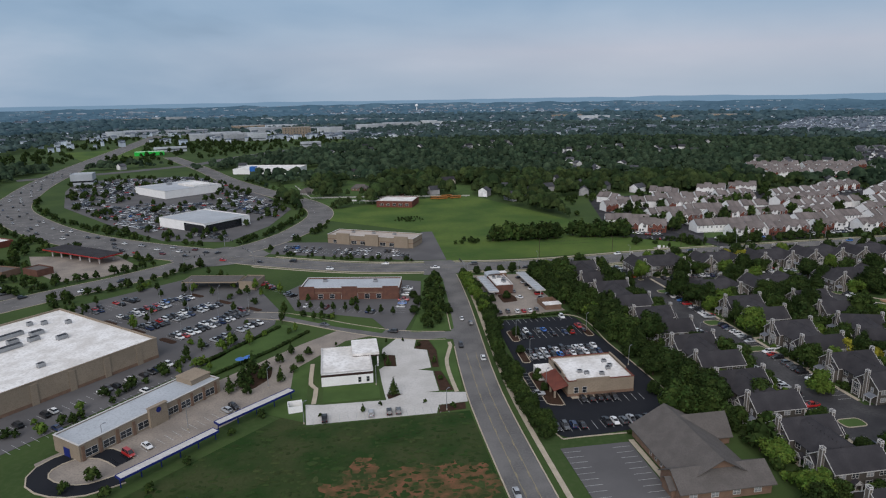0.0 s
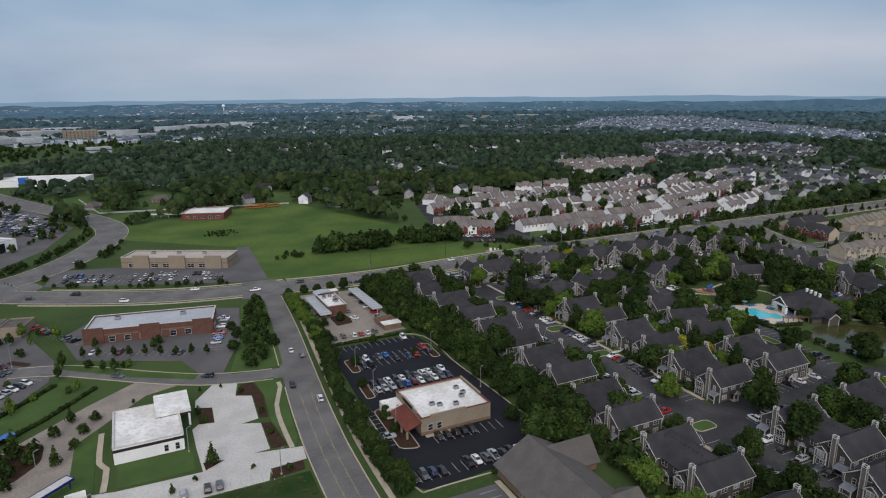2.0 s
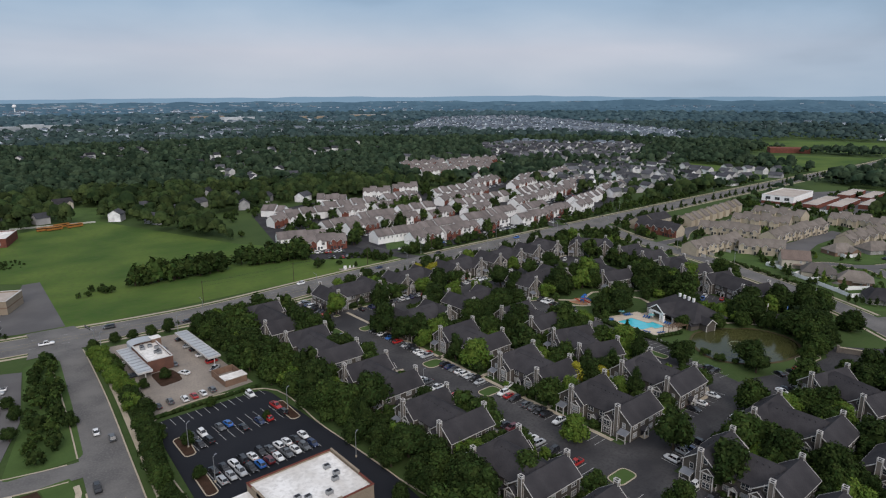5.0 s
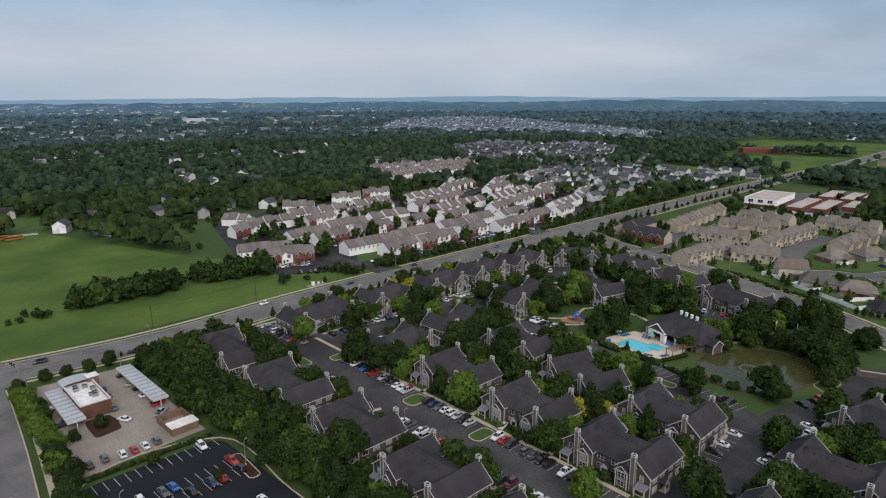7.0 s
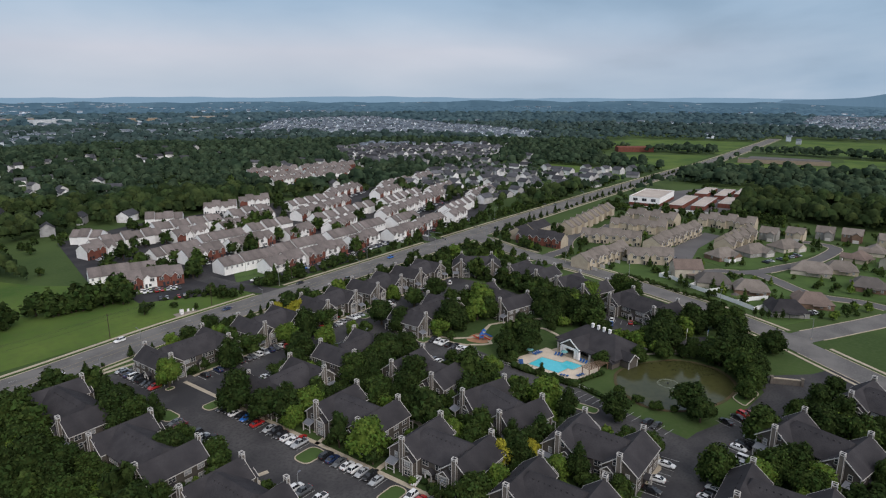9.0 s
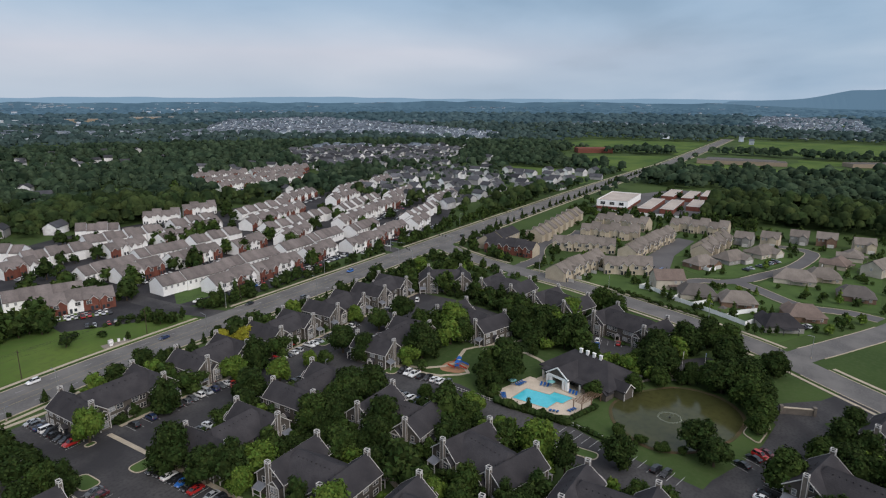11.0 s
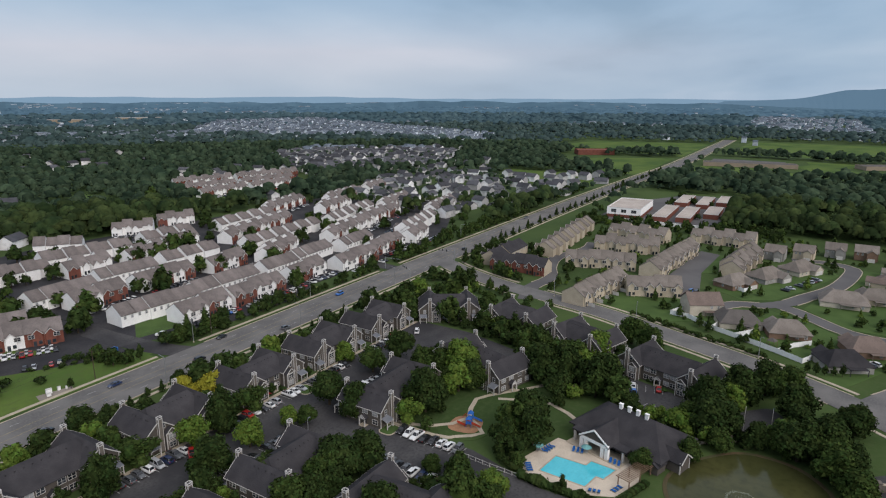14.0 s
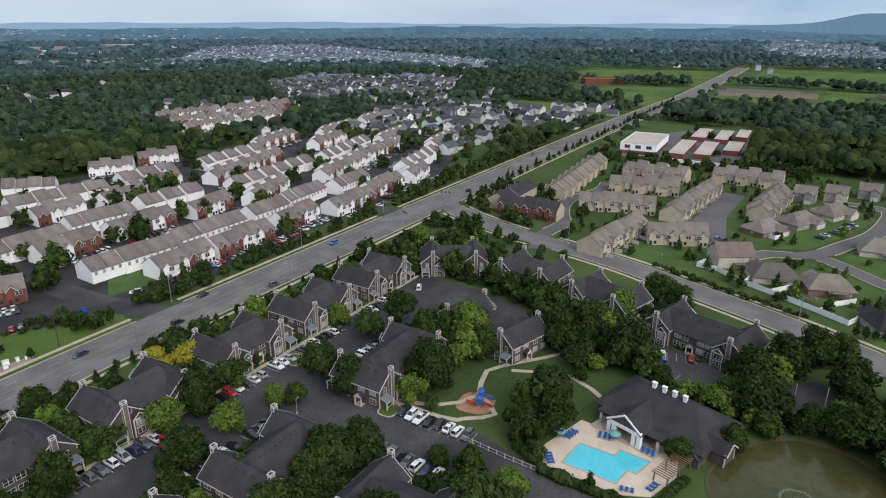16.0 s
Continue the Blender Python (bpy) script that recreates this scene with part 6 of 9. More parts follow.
part("blue_tower", Shape().box(-4, -4, 0, 4, 4, 11).mesh("blue_tower", PAINTS["bright blue"][0]), warehouse, "bright blue entrance tower", at=pose(-14, -27, 0))
school = flat_building(52, 598, -19, 34, 30, 6, BRICK, WHITE_ROOF, "brick school building with a white roof", cap=WHITE_TRIM, name="school_building")
glazing(school, "s", 34, 30, [-12, -6, 0, 6, 12], 3, 2, 2.6)
canopy(4, 616, 34, 606, 4, 3.2, WHITE_ROOF, WHITE_TRIM, "white covered walkway beside the school", name="covered_walk")
barn = new("barn", None)
tagged(barn, "red barn with a blue-grey roof", "barn")
part("wall", Shape().house((46, 652), (62, 648), 6, 0, 5, 9).mesh("wall", BRICK), barn)
part("roof", Shape().roof((45.5, 652.1), (62.5, 647.9), 6, 5.1, 9.2, 0.6).mesh("roof", GREY_ROOF), barn)
for x, y in ((92, 622), (98, 620), (112, 622), (104, 628)):
    thing("school_bus", Shape().box(-5.5, -1.2, 0.5, 5.5, 1.2, 3.0).box(-5.55, -1.25, 1.9, 4.6, 1.25, 2.5, 1).box(-4, -1.1, 0, -3, 1.1, 0.9, 1).box(3, -1.1, 0, 4, 1.1, 0.9, 1).mesh("school_bus", mat("orange_bus_paint", (0.34, 0.15, 0.04), None, 0.5, 5, 0.4), CAR_GLASS), "orange school bus parked by the meadow", "bus", "buses", at=pose(x, y, 0, 0, 0, 10))
fill = new("filling_station", None)
tagged(fill, "filling station canopy with a red band", "canopy")
part("canopy_roof", Shape().slab(turned(-172, 440, -36, rect(-29, -8, 29, 8)), 4.6, 5.0).mesh("canopy_roof", SHINGLE), fill)
part("red_band", Shape().slab(turned(-172, 440, -36, rect(-29.3, -8.3, 29.3, 8.3)), 4.2, 4.9).mesh("red_band", PAINTS["red"][0]), fill, "red canopy edge")
for i in range(6):
    for o in (-5, 5):
        p = turned(-172, 440, -36, [(-24 + 9.6 * i, o)])[0]
        part("post", Shape().box(-0.4, -0.4, 0, 0.4, 0.4, 4.6).mesh("post", WHITE_TRIM), fill, at=pose(*p, 0))
flat_building(-205, 405, -25, 16, 12, 4, BROWN_BRICK, CHURCH_SHINGLE, "small brick shop beside the filling station", name="small_shop")
canopy(-88, 357, -58, 351, 13, 4.2, CHURCH_SHINGLE, TAN_WALL, "tan drive-through bank canopy with a brown roof", name="bank_canopy")
flat_building(-52, 350, -14, 10, 13, 4.6, TAN_WALL, CHURCH_SHINGLE, "tan bank building with a brown roof", name="bank_building")
flat_building(-314, 840, 10, 24, 24, 14, GREY_ROOF, GREY_ROOF, "grey glass-fronted office block", name="office_block", band=(4, 6, CAR_GLASS))
tower = flat_building(-108, 1690, 15, 68, 25, 26, TAN_WALL, GREY_ROOF, "tan multi-storey hotel far off", name="hotel")
me = window_mesh(3, 1.8, PANE, 1)
for fl in range(6):
    for i in range(9):
        part("window", me, tower, at=pose(-30 + 7.5 * i, -12.6, 4 + 3.8 * fl))
flat_building(-349, 1256, 12, 50, 20, 7, mat("green_cladding", (0.04, 0.55, 0.08), (0.03, 0.45, 0.06), 0.2, 2, 0.6), WHITE_ROOF, "bright green clad shop far off", name="green_shop")
far = random.Random(5)
# Dulled to grey-blue by haze mixed into the base colour; patches are random.
FAR_PALE = mat("hazed_pale_cladding", (0.46, 0.48, 0.50), (0.30, 0.32, 0.34), 0.03, 0.3, 0.85, spread=0.25)
FAR_PLACES = [(-278, 2072), (-210, 1918), (-183, 2168), (-99, 1929), (-24, 1838), (21, 1714), (83, 1942), (137, 1984), (194, 2028), (298, 2132), (364, 2185), (-310, 2861), (-179, 2670), (-42, 2542), (114, 2625), (218, 2510), (-593, 1891), (-560, 1955), (-431, 1928), (-328, 1671), (-288, 1721), (-943, 3147), (-782, 3193), (778, 2554), (917, 2537), (950, 2267), (1202, 2236), (1439, 2214)]
for x, y in FAR_PLACES:
    near = y < 2200
    w, d, h = far.uniform(50, 120) * (1 if near else 1.3), far.uniform(28, 50), far.uniform(12, 18)
    flat_building(x, y, far.uniform(-8, 14) - math.degrees(math.atan2(x, y)), w, d, h, far.choice([FAR_PALE, FAR_PALE, TAN_WALL]), FAR_PALE, "pale flat-roofed commercial building far off", name="far_building")
    block([(x - x * 0.03 - w / 2, y * 0.97), (x - x * 0.03 + w / 2, y * 0.97), (x + w / 2, y), (x - w / 2, y)])
for x, y, w, h in ((-250, 1600, 46, 17), (-196, 1604, 46, 17), (-225, 1650, 90, 17), (-330, 1330, 60, 9), (-60, 1360, 40, 10)):
    flat_building(x, y, 12, w, 22, h, FAR_PALE, GREY_ROOF, "pale grey multi-storey apartment block far off", name="far_apartments", band=(4.2, 5.8, PANE))

# ---- clubhouse, pool, pond and playground ----
club = new("clubhouse", None)
club.matrix_basis = pose(281.5, 211.5, 0, 0, 0, -17)
tagged(club, "single-storey clubhouse with hipped charcoal roof and white pillared portico", "clubhouse")
part("wall", Shape().box(-9, -14, 0, 9, 14, 3.8).mesh("wall", SIDING), club)
part("roof", Shape().roof((0, -15), (0, 15), 9, 3.8, 9.0, 0.9, 0.3, hip=8).mesh("roof", SHINGLE), club)
part("portico_roof", Shape().roof((-14.5, 3), (0, 3), 4.4, 4.0, 7.2, 0.4, 0.3).mesh("portico_roof", SHINGLE), club)
s = Shape()
s.poly([(-14.2, 7.3, 4.1), (-14.2, -1.3, 4.1), (-14.2, 3, 7.0)])
part("pediment", s.mesh("pediment", SIDING), club)
s = Shape().box(-14.4, -1.6, 3.2, -13.6, 7.6, 4.1, 0, True)
for y in (-1, 1):
    s.beam((-14.5, 3 + y * 4.9, 3.95), (-14.5, 3, 7.2), 0.2, 0.45)
part("portico_beam", s.mesh("portico_beam", WHITE_WALL), club, "white portico beam and gable trim")
for y in (-1.2, 0.2, 5.8, 7.2):
    part("pillar", Shape().box(-0.5, -0.5, 0, 0.5, 0.5, 3.3).mesh("pillar", WHITE_WALL), club, "white square pillar", at=pose(-14, y, 0))
for y in (-5, 11):
    part("pillar", Shape().box(-0.3, -0.3, 0, 0.3, 0.3, 3.2).mesh("pillar", WHITE_TRIM), club, "white square pillar", at=pose(-12, y, 0))
part("veranda_roof", Shape().slab(rect(-12.4, -6, -9, 12), 3.2, 3.6).mesh("veranda_roof", SHINGLE), club)
part("portico_floor", Shape().slab(rect(-15, -6, -9, 12), -0.1, 0.15).mesh("portico_floor", SIDEWALK), club)
part("doors", Shape().box(-9.12, -0.5, 0, -9.02, 6.5, 2.6).mesh("doors", CAR_GLASS), club, "dark glass doors")
for y in (-4.5, -1.7, 1.1, 3.9):
    part("roof_chimney", Shape().box(-0.35, -0.5, 7.6, 0.35, 0.5, 10.1).box(-0.45, -0.6, 10.1, 0.45, 0.6, 10.3, 0).mesh("roof_chimney", WHITE_WALL), club, "white roof chimney", at=pose(-0.3, y, 0))
s = Shape().house((-3, -18), (-3, -13), 2.4, 0, 3.2, 5.2)
part("gable_wing", s.mesh("gable_wing", SIDING), club)
part("gable_roof", Shape().roof((-3, -18.5), (-3, -9), 2.4, 3.3, 5.4, 0.4).mesh("gable_roof", SHINGLE), club)
s = Shape()
for x in (-5.4, -0.6):
    s.box(x - .15, -18.1, 0, x + .15, -17.85, 3.3)
for x in (-1, 1):
    s.beam((-3 + x * 2.8, -18.6, 3.1), (-3, -18.6, 5.3), 0.16, 0.3)
part("gable_trim", s.mesh("gable_trim", WHITE_TRIM), club)
block(turned(281.5, 211.5, -17, rect(-16, -20, 12, 24)))
POOL = [(253.2, 228.2), (262.2, 227), (262.2, 218.4), (264.8, 217.8), (264.2, 210.6), (258.2, 212.2), (258.4, 214.2), (252.6, 215.2)]
deck = [(250.4, 231.5), (256, 234.5), (271.5, 230), (269.2, 205.4), (262, 204.2), (252.5, 207.5), (249.5, 214)]
d = paving("pool_deck", deck, mat("cream_pool_deck", (0.56, 0.48, 0.38), (0.48, 0.41, 0.33), 0.3, 3, 0.85), "cream concrete pool deck", 0.02, category="deck", thick=0.2)
thing("pool", Shape().slab(POOL, -0.1, 0.03).mesh("pool", POOL_WATER), "L-shaped swimming pool with turquoise water", "pool", kind="structure")
rim = Shape()
for (xa, ya), (xb, yb) in zip(POOL, POOL[1:] + POOL[:1]):
    rim.beam((xa, ya, 0.04), (xb, yb, 0.04), 0.35, 0.1)
part("coping", rim.mesh("coping", SIDEWALK), d, "pale stone pool coping")
LOUNGE = mat("blue_sling_fabric", (0.02, 0.11, 0.34), (0.015, 0.09, 0.28), 1, 6, 0.8)


def lounger(x, y, a):
    ob = new("sun_lounger", None)
    ob.matrix_basis = pose(x, y, 0.02, 0, 0, a)
    tagged(ob, "blue sling sun lounger on the pool deck", "sun lounger", "loungers by the pool")
    part("seat", Shape().box(-0.9, -0.33, 0.32, 0.4, 0.33, 0.4, 0, True).mesh("seat", LOUNGE), ob)
    s = Shape()
    s.poly([(0.4, -0.33, 0.38), (0.4, 0.33, 0.38), (0.95, 0.33, 0.9), (0.95, -0.33, 0.9)][::-1])
    s.poly([(0.4, -0.33, 0.32), (0.4, 0.33, 0.32), (1.0, 0.33, 0.84), (1.0, -0.33, 0.84)])
    part("backrest", s.mesh("backrest", LOUNGE), ob)
    part("frame", Shape().box(-0.95, -0.38, 0, -0.85, 0.38, 0.34).box(0.35, -0.38, 0, 0.45, 0.38, 0.34).mesh("frame", METAL), ob)


for i in range(4):
    lounger(262.5 + i * 1.1, 230.4 - 0.25 * i, 100)
    lounger(251.6 + 0.9 * i, 230.2 + 0.6 * i, 130)
for i in range(3):
    lounger(267.4 + 0.15 * i, 223.8 - 1.2 * i, 10)
    lounger(267.3 - 0.2 * i, 213.2 - 1.2 * i, 10)
    lounger(251.5 + 0.25 * i, 213.6 - 1.1 * i, 190)
    lounger(254.5 + 1.2 * i, 208.2 - 0.4 * i, 250)
for x, y in ((261.5, 232), (267.6, 220.2)):
    ob = new("patio_umbrella", None)
    ob.matrix_basis = pose(x, y, 0.02)
    tagged(ob, "teal patio umbrella over a round table", "umbrella", "pool umbrellas")
    part("canopy", Shape().tube(0, 0, 2.1, 2.75, 1.5, 0.08, 10).mesh("canopy", mat("teal_fabric", (0.16, 0.36, 0.36), None, 1, 6, 0.8)), ob)
    part("pole", Shape().tube(0, 0, 0, 2.2, 0.04, k=6).mesh("pole", WHITE_TRIM), ob)
    part("table", Shape().tube(0, 0, 0.7, 0.76, 0.6, k=12).mesh("table", METAL), ob)
# pergola at the pool's end
perg = new("pergola", None)
perg.matrix_basis = pose(262.5, 205.4, 0, 0, 0, -17)
tagged(perg, "brown slatted timber pergola beside the pool", "pergola")
TIMBER = mat("brown_timber", (0.20, 0.13, 0.085), (0.16, 0.10, 0.07), 1, 6, 0.85)
for x in (-5, 0, 5):
    for y in (-1.6, 1.6):
        part("post", Shape().box(-0.12, -0.12, 0, 0.12, 0.12, 2.5).mesh("post", TIMBER), perg, at=pose(x, y, 0))
for i in range(15):
    part("slat", Shape().box(-0.1, -2.1, 2.5, 0.1, 2.1, 2.66, 0, True).mesh("slat", TIMBER), perg, at=pose(-5.4 + i * 0.77, 0, 0))
shed = new("garden_shed", None)
shed.matrix_basis = pose(269.5, 201.5, 0, 0, 0, -17)
tagged(shed, "small taupe pump house by the pool", "shed")
part("wall", Shape().house((-2, 0), (2, 0), 1.4, 0, 2.3, 3.2).mesh("wall", SIDING), shed)
part("roof", Shape().roof((-2.3, 0), (2.3, 0), 1.4, 2.4, 3.3, 0.3).mesh("roof", SHINGLE), shed)
# pool fence
fence = new("pool_fence", None)
tagged(fence, "dark metal picket fence along the drive", "fence")
fp = [(249, 258), (247.5, 240), (246.8, 222), (247, 206), (243, 190)]
for a, b in zip(fp, fp[1:]):
    part("rail", Shape().beam((*a, 1.1), (*b, 1.1), 0.06, 0.08).beam((*a, 0.25), (*b, 0.25), 0.06, 0.08).mesh("rail", WHITE_TRIM), fence)
    for i in range(8):
        p = Vector(a).lerp(Vector(b), i / 8)
        part("post", Shape().box(-0.08, -0.08, 0, 0.08, 0.08, 1.3).mesh("post", WHITE_TRIM), fence, at=pose(*p, 0))
# pond
POND = rounded([(246, 181), (255, 194), (267, 199), (280, 194), (292, 183), (291, 169), (280, 160), (264, 162), (251, 170)], 6)
bank_pts = [(269 + (x - 269) * 1.06, 180 + (y - 180) * 1.06) for x, y in POND]
thing("pond_bank", Shape().slab(bank_pts, -0.1, -0.03).mesh("pond_bank", mat("muddy_bank", (0.10, 0.068, 0.04), (0.06, 0.06, 0.03), 0.15, 2, 0.95, 0.3)), "muddy grass bank round the pond", "bank", kind="structure")
thing("pond", Shape().slab(POND, -0.1, 0.0).mesh("pond", WATER), "murky green pond with a fountain", "pond", kind="structure")
block(bank_pts)
block([(236, 163), (246, 204), (264, 205), (272, 203), (258, 180), (264, 164), (287, 156), (282, 150), (252, 156)])
FOAM = mat("water_spray", (0.25, 0.27, 0.21), (0.16, 0.18, 0.13), 2, 9, 0.5)
ft = new("fountain", None)
ft.matrix_basis = pose(268, 180.5, 0)
tagged(ft, "low fountain with a ring of white spray in the pond", "fountain")
ring = Shape()
for i in range(150):
    a, r = 2 * math.pi * i / 150, 3.4 + random.gauss(0, 0.16)
    ball(ring, r * math.cos(a), r * math.sin(a), 0.02, 0.16, 0.16, 0.08, 0.2, rings=3, seg=4)
part("spray_ring", ring.mesh("spray_ring", FOAM), ft)
jet = Shape()
for i in range(90):
    a, t = random.uniform(0, 2 * math.pi), random.random()
    r = 3.2 * t
    ball(jet, r * math.cos(a), r * math.sin(a), 0.5 + 2.4 * t * (1 - t), 0.05, 0.05, 0.05, 0.1, rings=3, seg=4)
part("spray", jet.mesh("spray", FOAM), ft)
part("nozzle", Shape().tube(0, 0, 0, 0.55, 0.3, 0.2, 8).mesh("nozzle", DARK_METAL), ft)
thing("drain_lid", Shape().tube(0, 0, 0, 0.25, 0.9, k=14).tube(0, 0, 0.25, 0.3, 0.5, k=12, slot=1).mesh("drain_lid", SIDEWALK, MULCH), "round concrete drain by the pond", "drain", at=pose(287, 198, 0))
thing("pond_path", strip(Shape(), ribbon([(281, 201), (292, 193), (299, 182), (303, 172)], 1), -0.7, 0.7, -0.1, 0.05).mesh("pond_path", SIDEWALK), "buff path round the pond", "path", kind="structure")
# playground
# Darker GRASS in place of LAWN stands in for the shade of trees.
paving("play_lawn", rounded([(254, 262), (276, 268), (296, 258), (300, 246), (284, 238), (270, 246), (256, 250)], 4), GRASS, "shaded lawn with paths", -0.01, category="grass")
paving("play_mulch", rounded([(258, 261), (268, 262), (270, 253), (260, 251)], 4), mat("orange_wood_chips", (0.34, 0.19, 0.11), (0.27, 0.15, 0.09), 0.5, 5, 0.95, 0.3), "orange wood-chip play area", 0.02, category="play area")
play = new("playground", None)
play.matrix_basis = pose(265, 256, 0, 0, 0, 20)
tagged(play, "blue and red playground climbing frame with slides", "playground")
PLAY_RED = mat("red_play_plastic", (0.42, 0.06, 0.03), None, 1, 5, 0.5)
PLAY_BLUE = mat("blue_play_plastic", (0.03, 0.13, 0.42), None, 1, 5, 0.5)
for x in (-2, 1.6):
    part("deck", Shape().box(-0.8, -0.8, 1.2, 0.8, 0.8, 1.35, 0, True).mesh("deck", PLAY_BLUE), play, at=pose(x, 0, 0))
    for dx in (-0.75, 0.75):
        for dy in (-0.75, 0.75):
            part("post", Shape().tube(0, 0, 0, 2.6, 0.07, k=6).mesh("post", PLAY_BLUE), play, at=pose(x + dx, dy, 0))
    part("canopy", Shape().tube(0, 0, 2.6, 3.6, 1.25, 0.05, 4).mesh("canopy", PLAY_BLUE), play, at=pose(x, 0, 0, 0, 0, 45))
for x, y0, m in ((-2, -0.8, PLAY_RED), (1.6, -0.8, PLAY_BLUE), (-2, 3.6, PLAY_RED)):
    part("slide", Shape().beam((0, 0, 1.25), (0, -2.8, 0.2), 0.6, 0.12).beam((-0.3, 0, 1.4), (-0.3, -2.8, 0.35), 0.08, 0.3).beam((0.3, 0, 1.4), (0.3, -2.8, 0.35), 0.08, 0.3).mesh("slide", m), play, at=pose(x, y0, 0))
part("bridge", Shape().box(-1.0, -0.5, 1.15, 0.8, 0.5, 1.25, 0, True).mesh("bridge", PLAY_RED), play)
part("arch_climber", Shape().beam((0, 0, 0), (0, 1, 1.4), 0.1, 0.1).beam((0, 1, 1.4), (0, 2.4, 0), 0.1, 0.1).beam((1, 0, 0), (1, 1, 1.4), 0.1, 0.1).beam((1, 1, 1.4), (1, 2.4, 0), 0.1, 0.1).mesh("arch_climber", PLAY_RED), play, at=pose(3, 0.5, 0))
# gate wall and flags
gate = new("entrance_wall", None)
gate.matrix_basis = pose(292, 147, 0, 0, 0, -68) @ Matrix.Diagonal((0.7, 1, 1, 1))
tagged(gate, "low brown stone entrance wall with pale caps", "wall")
part("wall", Shape().box(-7, -0.3, 0, 7, 0.3, 2.0).mesh("wall", STONE_CHIMNEY), gate)
part("cap", Shape().box(-7.2, -0.45, 2.0, 7.2, 0.45, 2.2, 0, True).mesh("cap", SIDEWALK), gate)
for x in (-7, 7):
    part("pier", Shape().box(-0.6, -0.6, 0, 0.6, 0.6, 2.6).box(-0.75, -0.75, 2.6, 0.75, 0.75, 2.8).mesh("pier", STONE_CHIMNEY), gate, at=pose(x, 0, 0))
for x, y, m in ((302, 184.5, WHITE_TRIM), (305, 177.5, PAINTS["bright blue"][0])):
    ob = new("flagpole", None)
    ob.matrix_basis = pose(x, y, 0)
    tagged(ob, "white flagpole with a hanging flag", "flagpole", "flagpoles")
    part("pole", Shape().tube(0, 0, 0, 9, 0.08, 0.05, 6).mesh("pole", WHITE_TRIM), ob)
    part("flag", Shape().box(0.08, -0.03, 7.4, 1.0, 0.03, 8.9, 0, True).mesh("flag", m), ob)
paving("flag_lot", rounded([(298, 182), (303, 175.5), (318, 173.5), (325, 179), (317, 187), (306, 189)], 3), APT_ASPHALT, "small asphalt turning circle", 0.0)

# ---- townhouses and houses ----
UNIT = 6.6


def unit_mesh(front, side):
    """One row house: pale sides and back, its front in another stuff."""
    s = Shape()
    h, d, e, r = UNIT / 2, 5.9, 5.3, 9.0
    s.poly([(-h, -d, 0), (h, -d, 0), (h, -d, e), (-h, -d, e)], 1)
    s.poly([(h, d, 0), (-h, d, 0), (-h, d, e), (h, d, e)])
    s.poly([(h, -d, 0), (h, d, 0), (h, d, e), (h, 0, r), (h, -d, e)])
    s.poly([(-h, d, 0), (-h, -d, 0), (-h, -d, e), (-h, 0, r), (-h, d, e)])
    return s.mesh("wall", side, front)


def unit_front(front, side, roofm):
    """The gabled part of a row house's front, with a door and a garage or porch."""
    s = Shape()
    s.house((0, -6.7), (0, -1.5), 1.75, 0, 5.1, 6.9)
    s.roof((0, -7.0), (0, -1.5), 1.75, 5.2, 7.0, 0.3, 0.16, 2)
    s.box(-1.5, -6.78, 0.1, -0.4, -6.68, 2.2, 3)
    s.box(0.3, -6.78, 0.8, 1.5, -6.68, 2.2, 3)
    for y in (-1, 1):
        s.beam((y * 2.05, -7.02, 4.9), (0, -7.02, 6.95), 0.1, 0.2, 1)
    return s.mesh("front_gable", front, WHITE_TRIM, roofm, PANE)


UNIT_WALL = {"brick": unit_mesh(BRICK, WHITE_WALL), "white": unit_mesh(WHITE_WALL, WHITE_WALL), "beige": unit_mesh(BEIGE, BEIGE), "dark": unit_mesh(BRICK, BEIGE)}
UNIT_FRONT = {"brick": unit_front(BRICK, WHITE_WALL, GREY_SHINGLE), "white": unit_front(WHITE_WALL, WHITE_WALL, GREY_SHINGLE), "beige": unit_front(BEIGE, BEIGE, TAUPE_SHINGLE), "dark": unit_front(BRICK, BEIGE, SHINGLE)}
UNIT_ROOF = {m.name: Shape().roof((-UNIT / 2 - 0.12, 0), (UNIT / 2 + 0.12, 0), 5.9, 5.4, 9.1, 0.4, 0.22).mesh("roof", m) for m in (GREY_SHINGLE, TAUPE_SHINGLE, SHINGLE)}
WIN_FAR = window_mesh(0.95, 1.3, BLIND, 1)
WIN_FAR_WIDE = window_mesh(2.0, 1.5, PANE, 2)
hs = random.Random(11)


